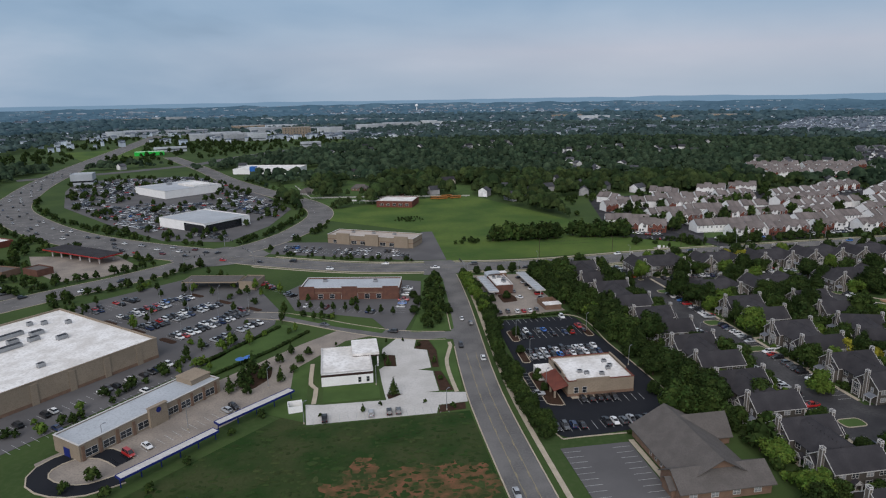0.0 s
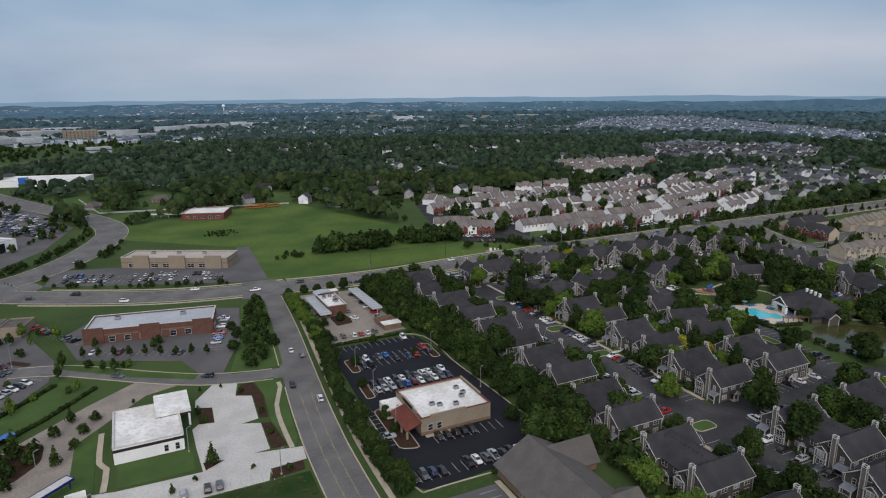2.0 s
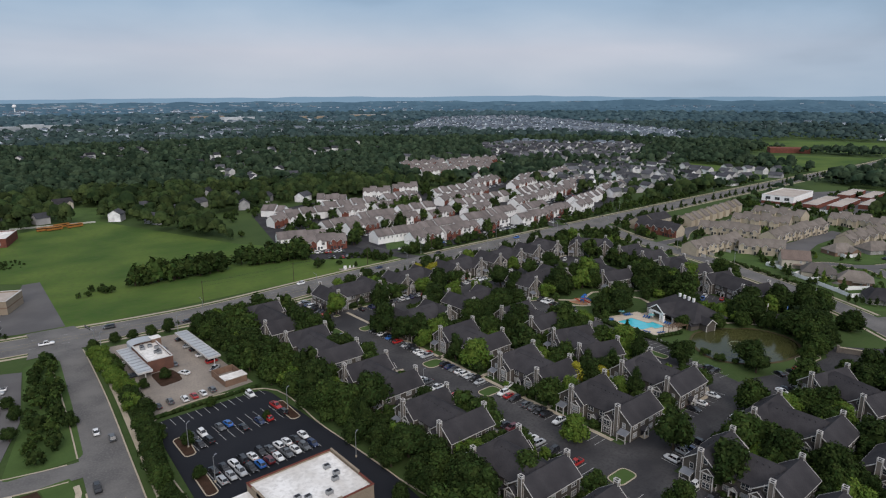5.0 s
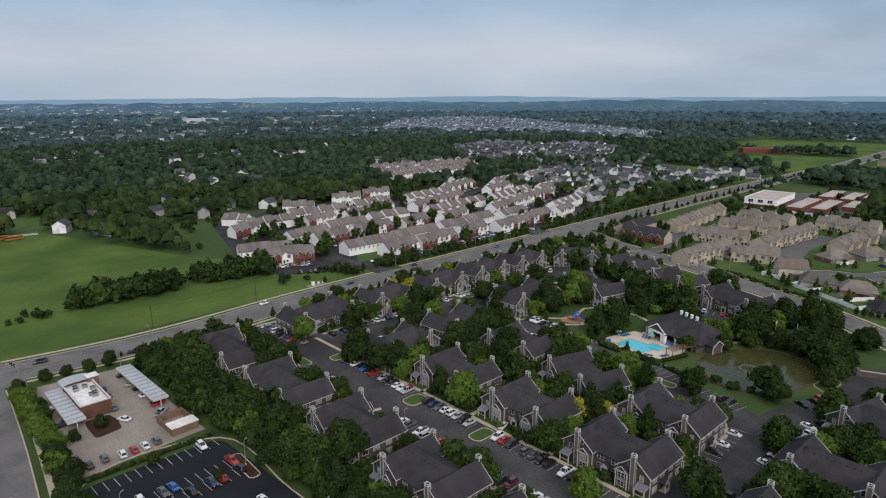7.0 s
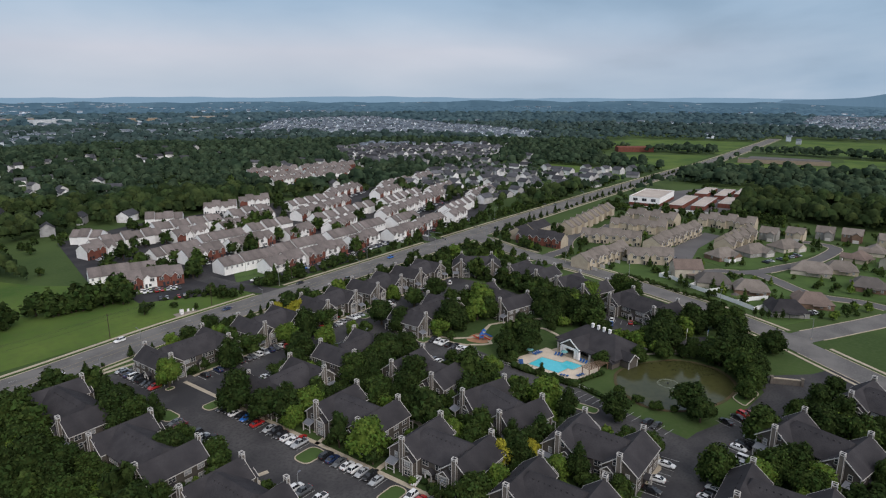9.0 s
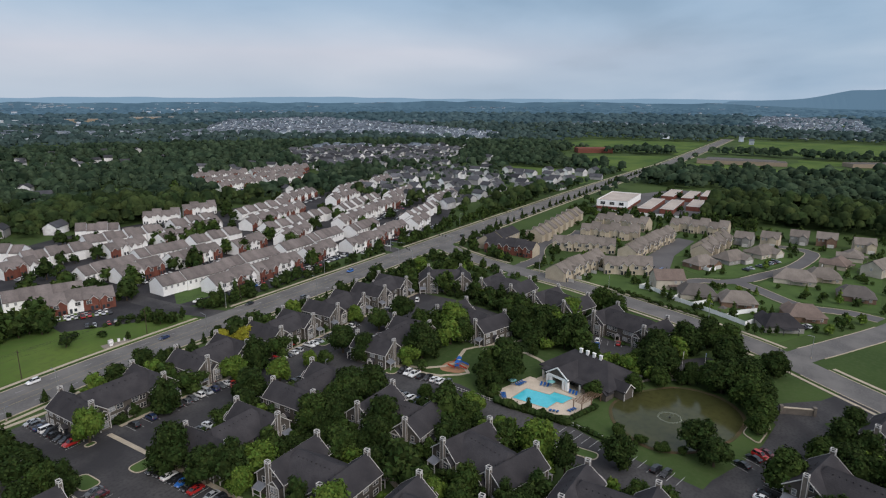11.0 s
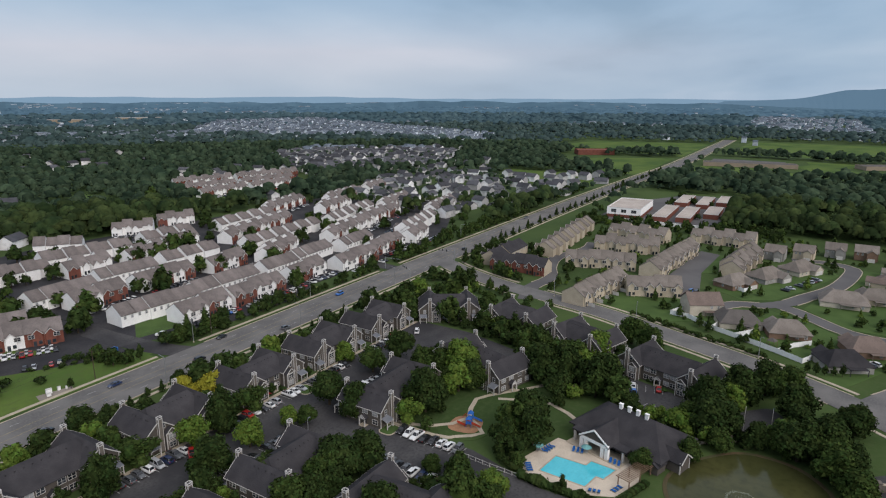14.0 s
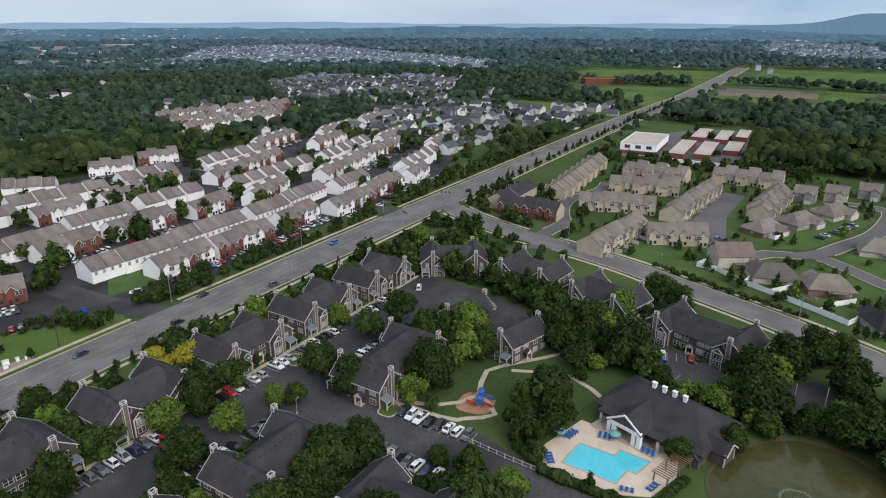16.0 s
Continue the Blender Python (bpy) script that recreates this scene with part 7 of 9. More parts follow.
def town_row(x0, y0, x1, y1, style="brick", windows=True):
    """A row of houses from one end of its ridge to the other; its fronts look to the right of that way."""
    a, b = Vector((x0, y0)), Vector((x1, y1))
    n = max(2, round((b - a).length / UNIT))
    turn = math.degrees(math.atan2((b - a).y, (b - a).x))
    roofm = {"beige": TAUPE_SHINGLE, "dark": SHINGLE}.get(style, GREY_SHINGLE)
    words = {"brick": "row of white townhouses with brick fronts and warm grey roofs", "beige": "row of beige townhouses with taupe shingle roofs", "dark": "row of brick townhouses with dark shingle roofs"}[style]
    ob = new("townhouse_row", None)
    ob.matrix_basis = pose(x0, y0, 0, 0, 0, turn)
    tagged(ob, words, "townhouses", style + " townhouse rows")
    for i in range(n):
        st = style if style != "brick" else ("brick", "brick", "white", "white", "brick", "white")[(i + int(x0)) % 6] if windows else hs.choice(("brick", "white", "white"))
        z = (0.0, 0.7, 0.2, 0.9)[i // 2 % 4] if windows else (0, 1.3, 0.2, 1.5)[i % 4]
        x = UNIT * (i + 0.5)
        dy = (0, 0.9)[i // 2 % 2] if windows else (0, 2.2)[i % 2]
        part("wall", UNIT_WALL[st], ob, at=pose(x, dy, 0) @ Matrix.Diagonal((1, 1, 1 + z / 8.3, 1)))
        part("roof", UNIT_ROOF[roofm.name], ob, at=pose(x, dy, 0) @ Matrix.Diagonal((1, 1, 1 + z / 8.3, 1)))
        part("front_gable", UNIT_FRONT[st], ob, at=pose(x + (1.0 if i % 2 else -1.0), dy, 0))
        if windows:
            part("window", WIN_FAR_WIDE, ob, at=pose(x - 1.0 * (1 if i % 2 else -1), dy - 6.74, 4.2))
            for wx in (-1.6, 1.6):
                part("window", WIN_FAR, ob, at=pose(x + wx, dy + 5.94, 4.0, 0, 0, 180))
    m, L = (a + b) / 2, (b - a).length
    if style == "brick":      # cars before the doors
        d = (b - a).normalized()
        side = Vector((d.y, -d.x))
        p, q = a + side * 11.5 + d * 2, b + side * 11.5 - d * 2
        stalls(p.x, p.y, q.x, q.y, 0.72, wheels=False, where="parked by the townhouses", z=-0.04)
    block(turned(m.x, m.y, turn, rect(-L / 2 - 1, -8, L / 2 + 1, 7)))
    return ob


paving("townhouse_courts", [(206, 416), (244, 402), (262, 396), (480, 399), (545, 432), (604, 450), (604, 586), (478, 590), (300, 600), (236, 580), (205, 470)], COURT_ASPHALT, "dark asphalt courts between townhouse rows", -0.05, keep=False)
# brick-fronted rows; the second of each pair turns its back to the first
for x0, y0, x1, y1, w in ((272, 407, 298, 407, 1), (300, 407, 333, 408, 1), (342, 410, 370, 412, 1), (374, 405, 408, 405, 1), (412, 411, 446, 413, 1), (452, 410, 476, 414, 0), (207, 445, 235, 433, 1)):
    town_row(x0, y0, x1, y1, "brick", w)
for x0, y0, x1, y1, w in ((296, 426, 258, 427, 1), (336, 430, 299, 429, 1), (367, 432, 339, 430, 1), (402, 438, 370, 434, 1), (440, 436, 406, 431, 1), (530, 442, 464, 426, 0), (234, 453, 206, 463, 1)):
    town_row(x0, y0, x1, y1, "brick", w)
for x0, y0, x1, y1 in ((256, 462, 284, 463), (290, 465, 322, 466), (331, 461, 360, 464), (364, 452, 404, 466), (424, 456, 482, 469)):
    town_row(x0, y0, x1, y1, "brick", x0 < 340)
for x0, y0, x1, y1 in ((278, 481, 248, 478), (317, 489, 282, 489), (362, 494, 320, 492), (454, 495, 378, 484), (537, 511, 466, 493)):
    town_row(x0, y0, x1, y1, "brick", x0 < 340)
for x0, y0, x1, y1 in ((283, 518, 309, 519), (318, 516, 346, 519), (384, 510, 462, 530), (226, 522, 246, 524), (350, 528, 376, 530), (500, 532, 545, 542), (478, 472, 536, 482), (545, 452, 596, 462), (540, 498, 590, 508)):
    town_row(x0, y0, x1, y1, "brick", False)
for x0, y0, x1, y1 in ((338, 545, 286, 548), (388, 552, 350, 550), (466, 556, 410, 548), (283, 534, 246, 536), (256, 556, 242, 574), (326, 574, 304, 590)):
    town_row(x0, y0, x1, y1, "brick", False)
for x0, y0, x1, y1 in ((360, 598, 380, 582), (396, 600, 420, 588), (472, 566, 526, 582), (540, 560, 600, 570), (610, 572, 648, 580), (499, 684, 550, 680), (556, 679, 608, 675), (508, 724, 566, 714), (572, 712, 640, 700), (530, 768, 592, 752), (598, 750, 672, 731)):
    town_row(x0, y0, x1, y1, "brick", False)
# beige rows, and a dark-roofed brick pair
for x0, y0, x1, y1 in ((389, 270, 432, 262), (456, 251, 531, 243), (480, 213, 530, 207), (566, 326, 468, 318)):
    town_row(x0, y0, x1, y1, "beige", x0 < 470)
for x0, y0, x1, y1 in ((458, 300, 470, 259), (422, 254, 432, 228), (549, 301, 544, 264), (505, 298, 512, 260), (562, 249, 561, 209)):
    town_row(x0, y0, x1, y1, "beige", x0 < 470)
for i in range(6):
    p = Vector((392, 269.4)).lerp(Vector((431, 262)), i / 5)
    thing("patio_divider", Shape().box(-0.06, -10.2, 0, 0.06, -6.9, 1.8).mesh("patio_divider", WHITE_TRIM), "white patio divider behind beige townhouses", "fence", "patio dividers", at=pose(p.x, p.y, 0, 0, 0, -10.5))
town_row(430, 333, 431, 303, "dark")
town_row(470, 336, 433, 336, "dark")
for pts in (rect(268, 388, 345, 400), rect(253, 436, 420, 453), rect(270, 497, 400, 510), rect(395, 436, 520, 450), rect(352, 556, 400, 580)):
    lot = paving("townhouse_lot", pts, COURT_ASPHALT, "asphalt parking court between townhouse rows", -0.005)
for x0, y0, x1, y1, f in ((272, 398, 300, 398, 0.8), (310, 398, 344, 398, 0.8), (346, 400, 372, 400, 0.7), (258, 451, 286, 451, 0.6), (292, 452, 330, 452, 0.6), (262, 438, 300, 438, 0.5), (330, 450, 360, 450, 0.5), (207, 430, 230, 419, 0.8), (209, 413, 226, 404, 0.4), (252, 390, 260, 400, 0.4), (270, 389.5, 280, 389.5, 0.9)):
    stalls(x0, y0, x1, y1, f, wheels=False, where="parked by the townhouses")
paving("townhouse_lot", [(205, 430), (228, 419), (244, 410), (243, 396), (228, 399), (203, 414)], COURT_ASPHALT, "asphalt parking court before the townhouses", -0.004)
paving("entry_lawn", [(252, 405), (268, 403), (300, 419), (262, 421)], LAWN, "lawn beside the white townhouses", -0.01, category="grass")
paving("beige_lawn", [(386, 262), (420, 256), (440, 224), (398, 212), (380, 240)], LAWN, "green lawn between beige townhouses", -0.01, category="grass", keep=False)

HOUSE_WALLS = [BEIGE, mat("cream_siding", (0.50, 0.45, 0.37), None, 0.3, 4, 0.85), BROWN_BRICK, mat("grey_siding", (0.30, 0.29, 0.27), None, 0.3, 4, 0.85)]
HOUSE_ROOFS = [TAUPE_SHINGLE, mat("brown_shingles", (0.18, 0.138, 0.118), (0.145, 0.112, 0.096), 0.25, 2.5, 0.9, 0.3), CHURCH_SHINGLE, SHINGLE]
ROOF_WORDS = ["taupe", "brown", "grey-brown", "charcoal"]


def house(x, y, turn, w=14, d=10, two=False, wall=0, roof=0, garage=True):
    """A detached house: a main roof, a cross gable, a garage and windows."""
    ob = new("house", None)
    ob.matrix_basis = pose(x, y, 0, 0, 0, turn)
    tagged(ob, f"{'two' if two else 'single'}-storey house with a {ROOF_WORDS[roof]} shingle roof", "house", "detached houses")
    e = 5.4 if two else 2.9
    r = e + d * 0.30
    wm, rm = HOUSE_WALLS[wall], HOUSE_ROOFS[roof]
    body = Shape().house((-w / 2, 0), (w / 2, 0), d / 2, 0, e, r) if two else Shape().box(-w / 2, -d / 2, 0, w / 2, d / 2, e)
    part("wall", body.mesh("wall", wm), ob)
    part("roof", Shape().roof((-w / 2 - .4, 0), (w / 2 + .4, 0), d / 2, e + .05, r + .6, 0.45, 0.2, hip=0 if two else d * 0.42).mesh("roof", rm), ob)
    part("back_porch", Shape().slab(rect(-w * 0.3, d / 2, w * 0.1, d / 2 + 2.6), 2.3, 2.5).box(-w * 0.3, d / 2 + 2.4, 0, -w * 0.3 + 0.2, d / 2 + 2.6, 2.3).box(w * 0.1 - 0.2, d / 2 + 2.4, 0, w * 0.1, d / 2 + 2.6, 2.3).mesh("back_porch", rm), ob)
    gx = w * 0.22
    part("gable_wing", Shape().house((gx, -d / 2 - 3), (gx, 0), w * 0.2, 0, e, e + w * 0.13).mesh("gable_wing", wm), ob)
    part("roof", Shape().roof((gx, -d / 2 - 3.3), (gx, 0), w * 0.2, e + .05, e + w * 0.13 + .1, 0.35, 0.2).mesh("roof", rm), ob)
    if garage:
        part("garage_door", Shape().box(-w * 0.15, -0.08, 0, w * 0.15, 0.02, 2.2).mesh("garage_door", WHITE_TRIM), ob, "white garage door", at=pose(gx, -d / 2 - 3, 0))
    for wx in (-w * 0.36, -w * 0.16):
        part("window", WIN_FAR, ob, at=pose(wx, -d / 2 - 0.03, e - 1.4))
        part("window", WIN_FAR, ob, at=pose(wx, d / 2 + 0.03, e - 1.4, 0, 0, 180))
    part("window", WIN_FAR, ob, at=pose(-w / 2 - 0.03, 0, e - 1.2, 0, 0, -90))
    block(turned(x, y, turn, rect(-w / 2 - 2, -d / 2 - 4, w / 2 + 2, d / 2 + 2)))
    return ob


for x, y, a, w, d, two, wl, rf in ((538, 196, -95, 11, 10, 1, 3, 0), (548, 181, -95, 11, 10, 1, 0, 0), (564, 165, -90, 11, 10, 1, 3, 0), (566, 149, -90, 12, 10, 1, 2, 0), (560, 128, -80, 12, 10, 1, 0, 0), (463, 209, -30, 17, 12, 0, 2, 0), (485, 196, -30, 19, 13, 0, 3, 0),
                                    (511, 182, -28, 19, 13, 0, 1, 0), (411, 216, 122, 15, 12, 1, 1, 1), (401, 199, 112, 17, 12, 0, 1, 2), (399, 180, 108, 16, 12, 0, 2, 0), (457, 160, 95, 20, 13, 0, 1, 0), (470, 147, 100, 16, 12, 0, 0, 0), (505, 141, 170, 15, 11, 0, 0, 1),
                                    (374, 160, 118, 16, 12, 0, 3, 3), (394, 152, 112, 16, 12, 0, 2, 1), (498, 122, -25, 15, 11, 1, 1, 0), (440, 132, 95, 16, 12, 0, 2, 2), (530, 134, 180, 15, 11, 0, 1, 0)):
    house(x, y, a, w, d, bool(two), wl, rf)
VINYL = mat("white_vinyl_fence", (0.84, 0.84, 0.83), (0.79, 0.79, 0.78), 0.5, 5, 0.5)
for pts in ([(411.2, 222.5), (399.5, 227), (398.5, 219), (389.1, 207.5), (383.6, 196.8), (375.1, 181.5), (369.4, 172.6)], [(384.4, 198), (393, 192)], [(375.1, 181.5), (385, 176.5), (391.6, 170.5)], [(369.4, 172.6), (378, 168.5)], [(461.8, 216), (453.8, 203), (458, 200)], [(505.7, 148.1), (495.7, 148.8)], [(389.1, 207.5), (396, 206)]):
    ob = new("white_fence", None)
    tagged(ob, "white vinyl privacy fence behind houses", "fence", "white fences")
    for a, b in zip(pts, pts[1:]):
        n = max(1, round((Vector(b) - Vector(a)).length / 2.6))
        for i in range(n):
            p, q = Vector(a).lerp(Vector(b), i / n), Vector(a).lerp(Vector(b), (i + 1) / n)
            m = (p + q) / 2
            L = (q - p).length
            part("panel", Shape().box(-L / 2, -0.03, 0.05, L / 2, 0.03, 2.1).box(-L / 2 - .07, -.07, 0, -L / 2 + .07, .07, 2.25).mesh("panel", VINYL), ob, at=pose(m.x, m.y, 0, 0, 0, math.degrees(math.atan2((q - p).y, (q - p).x))))
for pts in ([(411, 222), (399.8, 226), (398.8, 219), (389.4, 207.3), (384, 196.6), (375.4, 181.4), (369.8, 172.8), (388, 164), (408, 160), (424, 176), (430, 190), (426, 202)], [(440, 176), (455, 172), (484, 158), (515, 152), (535, 150), (530, 118), (420, 122), (420, 158)], [(440, 202), (452, 218), (475, 214), (530, 190), (534, 172), (515, 162), (480, 174), (448, 188)], [(362, 168), (388, 160), (406, 152), (404, 132), (352, 160)], [(480, 232), (530, 226), (528, 216), (482, 222)], [(392, 262), (420, 254), (436, 224), (414, 224), (400, 230), (384, 236)]):
    paving("house_lawn", pts, LAWN, "bright green house lawn", -0.01, category="grass", keep=False)
for x0, y0, x1, y1, f in ((437, 222, 440, 234, 0.8), (466, 186, 500, 171, 0.5), (378, 152, 382, 149, 1.0)):
    stalls(x0, y0, x1, y1, f, wheels=False)
paving("beige_court", [(434, 256), (434, 224), (441, 222), (480, 228), (530, 226), (534, 238), (446, 244), (442, 256)], OLD_ASPHALT, "asphalt court between beige townhouses", 0.0)
# self-storage: brick blocks with pale roofs
CREAM_ROOF = MATS["cream_roof"]
for x0, y0, x1, y1, w in ((618, 285, 680, 288, 11), (624, 268, 681, 271, 11), (698, 285, 747, 287, 11), (696, 267, 746, 269, 10), (650, 252, 692, 254, 11), (716, 254, 758, 256, 9)):
    m, L = ((x0 + x1) / 2, (y0 + y1) / 2), math.hypot(x1 - x0, y1 - y0)
    ob = flat_building(*m, math.degrees(math.atan2(y1 - y0, x1 - x0)), L, w, 3.8, BRICK, CREAM_ROOF, "long low brick storage block with a cream roof", "storage building", cap=WHITE_TRIM, name="storage_block", parapet=0.1)
big = flat_building(646, 315, 4, 54, 27, 8.0, WHITE_WALL, CREAM_ROOF, "large white storage hall with a cream roof", cap=WHITE_TRIM, name="storage_hall", band=(0, 2.5, BRICK))
glazing(big, "w", 54, 27, [-8, 0, 8], 4, 2.4, 5.4)
thing("storage_wall", Shape().slab(turned(604, 281, 91, rect(-35, -0.3, 35, 0.3)), 0, 2.6).mesh("storage_wall", WHITE_WALL), "long cream boundary wall", "wall")
paving("storage_yard", [(606, 334), (700, 330), (772, 294), (768, 246), (670, 242), (606, 246)], OLD_ASPHALT, "grey asphalt storage yard", -0.02)
# school and long halls far off beside playing fields
flat_building(1150, 518, -57, 60, 30, 8, BRICK, BRICK, "red brick school far off", name="far_school")
flat_building(1086, 275, 101, 118, 24, 5.4, TAN_WALL, CHURCH_SHINGLE, "long low tan building with a brown roof far off", name="far_hall", parapet=0.1)
flat_building(1146, 118, 120, 60, 26, 5.4, TAN_WALL, CHURCH_SHINGLE, "long low tan building with a brown roof far off", name="far_hall", parapet=0.1)
for pts in ([(1210, 600), (1250, 640), (1437, 625), (1500, 400), (1220, 398), (1206, 490)], [(1098, 490), (1150, 388), (905, 378), (930, 450), (1000, 505), (1060, 520)], [(880, 545), (880, 410), (760, 392), (780, 510)], [(1280, 330), (1272, 95), (1500, 60), (1620, 70), (1600, 330)], [(985, 330), (1060, 332), (1072, 240), (1000, 200)], [(1120, 200), (1200, 210), (1190, 90), (1160, 96)], [(1118, 226), (1040, 180), (1060, 120), (1160, 200)], [(1185, 395), (1500, 400), (1500, 392), (1185, 384)]):
    paving("far_field", pts, MEADOW, "bright green playing field far off", -0.02, category="grass")
paving("far_lot", [(1106, 332), (1180, 336), (1180, 236), (1128, 236)], OLD_ASPHALT, "pale parking lot far off", -0.03)
for pts in ([(-92, 768), (-50, 782), (-20, 662), (-36, 640), (-52, 690)], [(8, 792), (62, 704), (24, 660), (-6, 668)], [(98, 740), (152, 702), (132, 634), (108, 650)], [(-14, 600), (-26, 640), (-6, 660), (28, 650), (30, 615)], [(400, 690), (426, 684), (456, 800), (424, 778)]):
    paving("clearing_lawn", pts, LAWN, "mown lawn in a clearing of the woods", -0.01, category="grass")
for x, y, a, w, d, two, wl, rf in ((121, 722, 10, 15, 11, 1, 1, 3), (-8, 812, 20, 14, 10, 1, 0, 2), (20, 836, -10, 14, 10, 1, 1, 3), (62, 806, 15, 14, 10, 0, 3, 2), (-38, 690, 60, 16, 11, 0, 3, 2), (20, 704, -20, 18, 11, 0, 2, 2), (420, 716, 30, 18, 12, 0, 1, 2)):
    house(x, y, a, w, d, bool(two), wl, rf)
board = new("paddock_fence", None)
tagged(board, "long white board fence behind the meadow", "fence")
for a, b in (((-54, 752), (-32, 656)), ((-32, 656), (44, 645)), ((66, 641), (128, 630))):
    L = (Vector(b) - Vector(a)).length
    for z in (0.5, 1.0, 1.45):
        part("rail", Shape().beam((*a, z), (*b, z), 0.08, 0.3).mesh("rail", WHITE_TRIM), board)
    for i in range(int(L / 6)):
        part("post", Shape().box(-0.1, -0.1, 0, 0.1, 0.1, 1.6).mesh("post", WHITE_TRIM), board, at=pose(*Vector(a).lerp(Vector(b), i * 6 / L), 0))
paving("far_meadow", [(-540, 1360), (-420, 1460), (-350, 1190), (-435, 1170)], MEADOW, "green field far off", -0.02, category="grass")

# ---- lamps, signals, utility boxes ----
def street_lamp(x, y, h=10.5, turn=0, arm=2.2, label="tall grey street lamp beside the road", group="street lamps"):
    ob = new("street_lamp", None)
    ob.matrix_basis = pose(x, y, 0, 0, 0, turn)
    tagged(ob, label, "street lamp", group)
    part("pole", Shape().tube(0, 0, 0, h, 0.14, 0.09, 7).mesh("pole", METAL), ob)
    part("base", Shape().tube(0, 0, 0, 0.5, 0.28, 0.26, 8).mesh("base", SIDEWALK), ob)
    arm_ob = part("arm", Shape().beam((0, 0, h - 0.1), (arm, 0, h + 0.25), 0.09, 0.09).mesh("arm", METAL), ob)
    part("lamp_head", Shape().box(arm - 0.1, -0.18, h + 0.16, arm + 0.7, 0.18, h + 0.34, 0, True).mesh("lamp_head", PORCH_ROOF), arm_ob)
    return ob


for x, y, a in ((232, 356.4, 90), (297, 357, 90), (366, 357.6, 90), (171, 352, 90), (112, 349.4, 90), (262, 381.8, -90), (330, 382.6, -90), (440, 358, 90), (520, 360.5, 90), (600, 363.5, 90), (480, 384.6, -90)):
    street_lamp(x, y, 10.5, a)
for x, y, a in ((382.7, 238, 200), (365.6, 187, 210), (396, 282, 195), (345, 146, 120)):
    street_lamp(x, y, 9, a, 1.8, "slim grey street lamp by the residential road")
for x, y in ((209.3, 355), (190, 354), (155, 352), (137, 353), (245, 356), (150, 238), (168.5, 206), (253.6, 282), (235, 294), (186, 320.5), (268, 320.5)):
    street_lamp(x, y, 4.2, 0, 0.4, "short dark lamp post by the apartments", "short lamp posts")
for b in (12.7, 34.7, 56.7):
    for a in (20, 40, 58):
        p = S0 + U * a + V * b
        street_lamp(p.x, p.y, 9, 48, 0.8, "dark lamp post in the supermarket lot", "lot lamps")
for x, y in ((70.5, 248), (70, 226), (103, 250), (67.5, 198), (105, 212), (30.5, 189.6), (-16, 189), (8.5, 213), (-52, 192), (-30, 218), (-75, 186), (98.5, 343), (68.5, 343)):
    street_lamp(x, y, 7.5, 30, 0.7, "dark lamp post at the edge of a parking lot", "lot lamps")


def signal(x, y, turn, reach=9.0):
    ob = new("traffic_signal", None)
    ob.matrix_basis = pose(x, y, 0.05, 0, 0, turn)
    tagged(ob, "grey traffic signal mast with a long arm over the crossing", "traffic signal", "traffic signals")
    part("mast", Shape().tube(0, 0, -0.1, 7, 0.2, 0.15, 8).mesh("mast", METAL), ob)
    arm_ob = part("arm", Shape().beam((0, 0, 6.2), (reach, 0, 6.6), 0.16, 0.16).mesh("arm", METAL), ob)
    for k in (0.5, 0.75, 0.98):
        part("signal_head", Shape().box(reach * k - 0.2, -0.2, 5.7, reach * k + 0.2, 0.2, 6.9, 0, True).mesh("signal_head", DARK_METAL), arm_ob, "black signal head")


for x, y, a, r in ((-58, 404, 120, 16), (-112, 422, -30, 16), (-84, 455, -60, 16), (-98, 396, 40, 14), (393, 384, -90, 11), (426, 357.5, 90, 11), (379, 357, 60, 9), (68, 351, 100, 8)):
    signal(x, y, a, r)
paving("utility_pad", [(203, 381.6), (213.5, 379.8), (214.5, 383.6), (204, 386)], TAN_CONCRETE, "concrete pad for utility boxes", 0.03, thick=0.12)
for x, y, w, h in ((207.5, 384.6, 1.7, 1.5), (206.5, 382.6, 1.2, 0.9), (210.6, 384.2, 0.9, 1.2), (212.5, 383.2, 0.6, 1.0)):
    ob = new("utility_box", None)
    ob.matrix_basis = pose(x, y, 0.03, 0, 0, -12)
    tagged(ob, "white metal utility box on a concrete pad", "utility box", "utility boxes")
    part("cabinet", Shape().box(-w / 2, -w * 0.35, 0, w / 2, w * 0.35, h).mesh("cabinet", WHITE_WALL), ob)
    part("lid", Shape().box(-w / 2 - .06, -w * 0.35 - .06, h, w / 2 + .06, w * 0.35 + .06, h + 0.08, 0, True).mesh("lid", WHITE_TRIM), ob)
dump = new("dumpster", None)
dump.matrix_basis = pose(239.5, 400, 0.02, 0, 0, 20) @ Matrix.Diagonal((0.62, 0.8, 0.8, 1))
tagged(dump, "open blue steel dumpster beside the drive", "dumpster")
s = Shape()
for q in ((-2.4, -1.1, 2.4, -1.0), (-2.4, 1.0, 2.4, 1.1), (-2.4, -1.0, -2.3, 1.0), (2.3, -1.0, 2.4, 1.0)):
    s.box(q[0], q[1], 0.15, q[2], q[3], 1.8)
part("body", s.mesh("body", PAINTS["bright blue"][0]), dump)
part("floor", Shape().box(-2.3, -1, 0, 2.3, 1, 0.3).mesh("floor", DARK_METAL), dump)
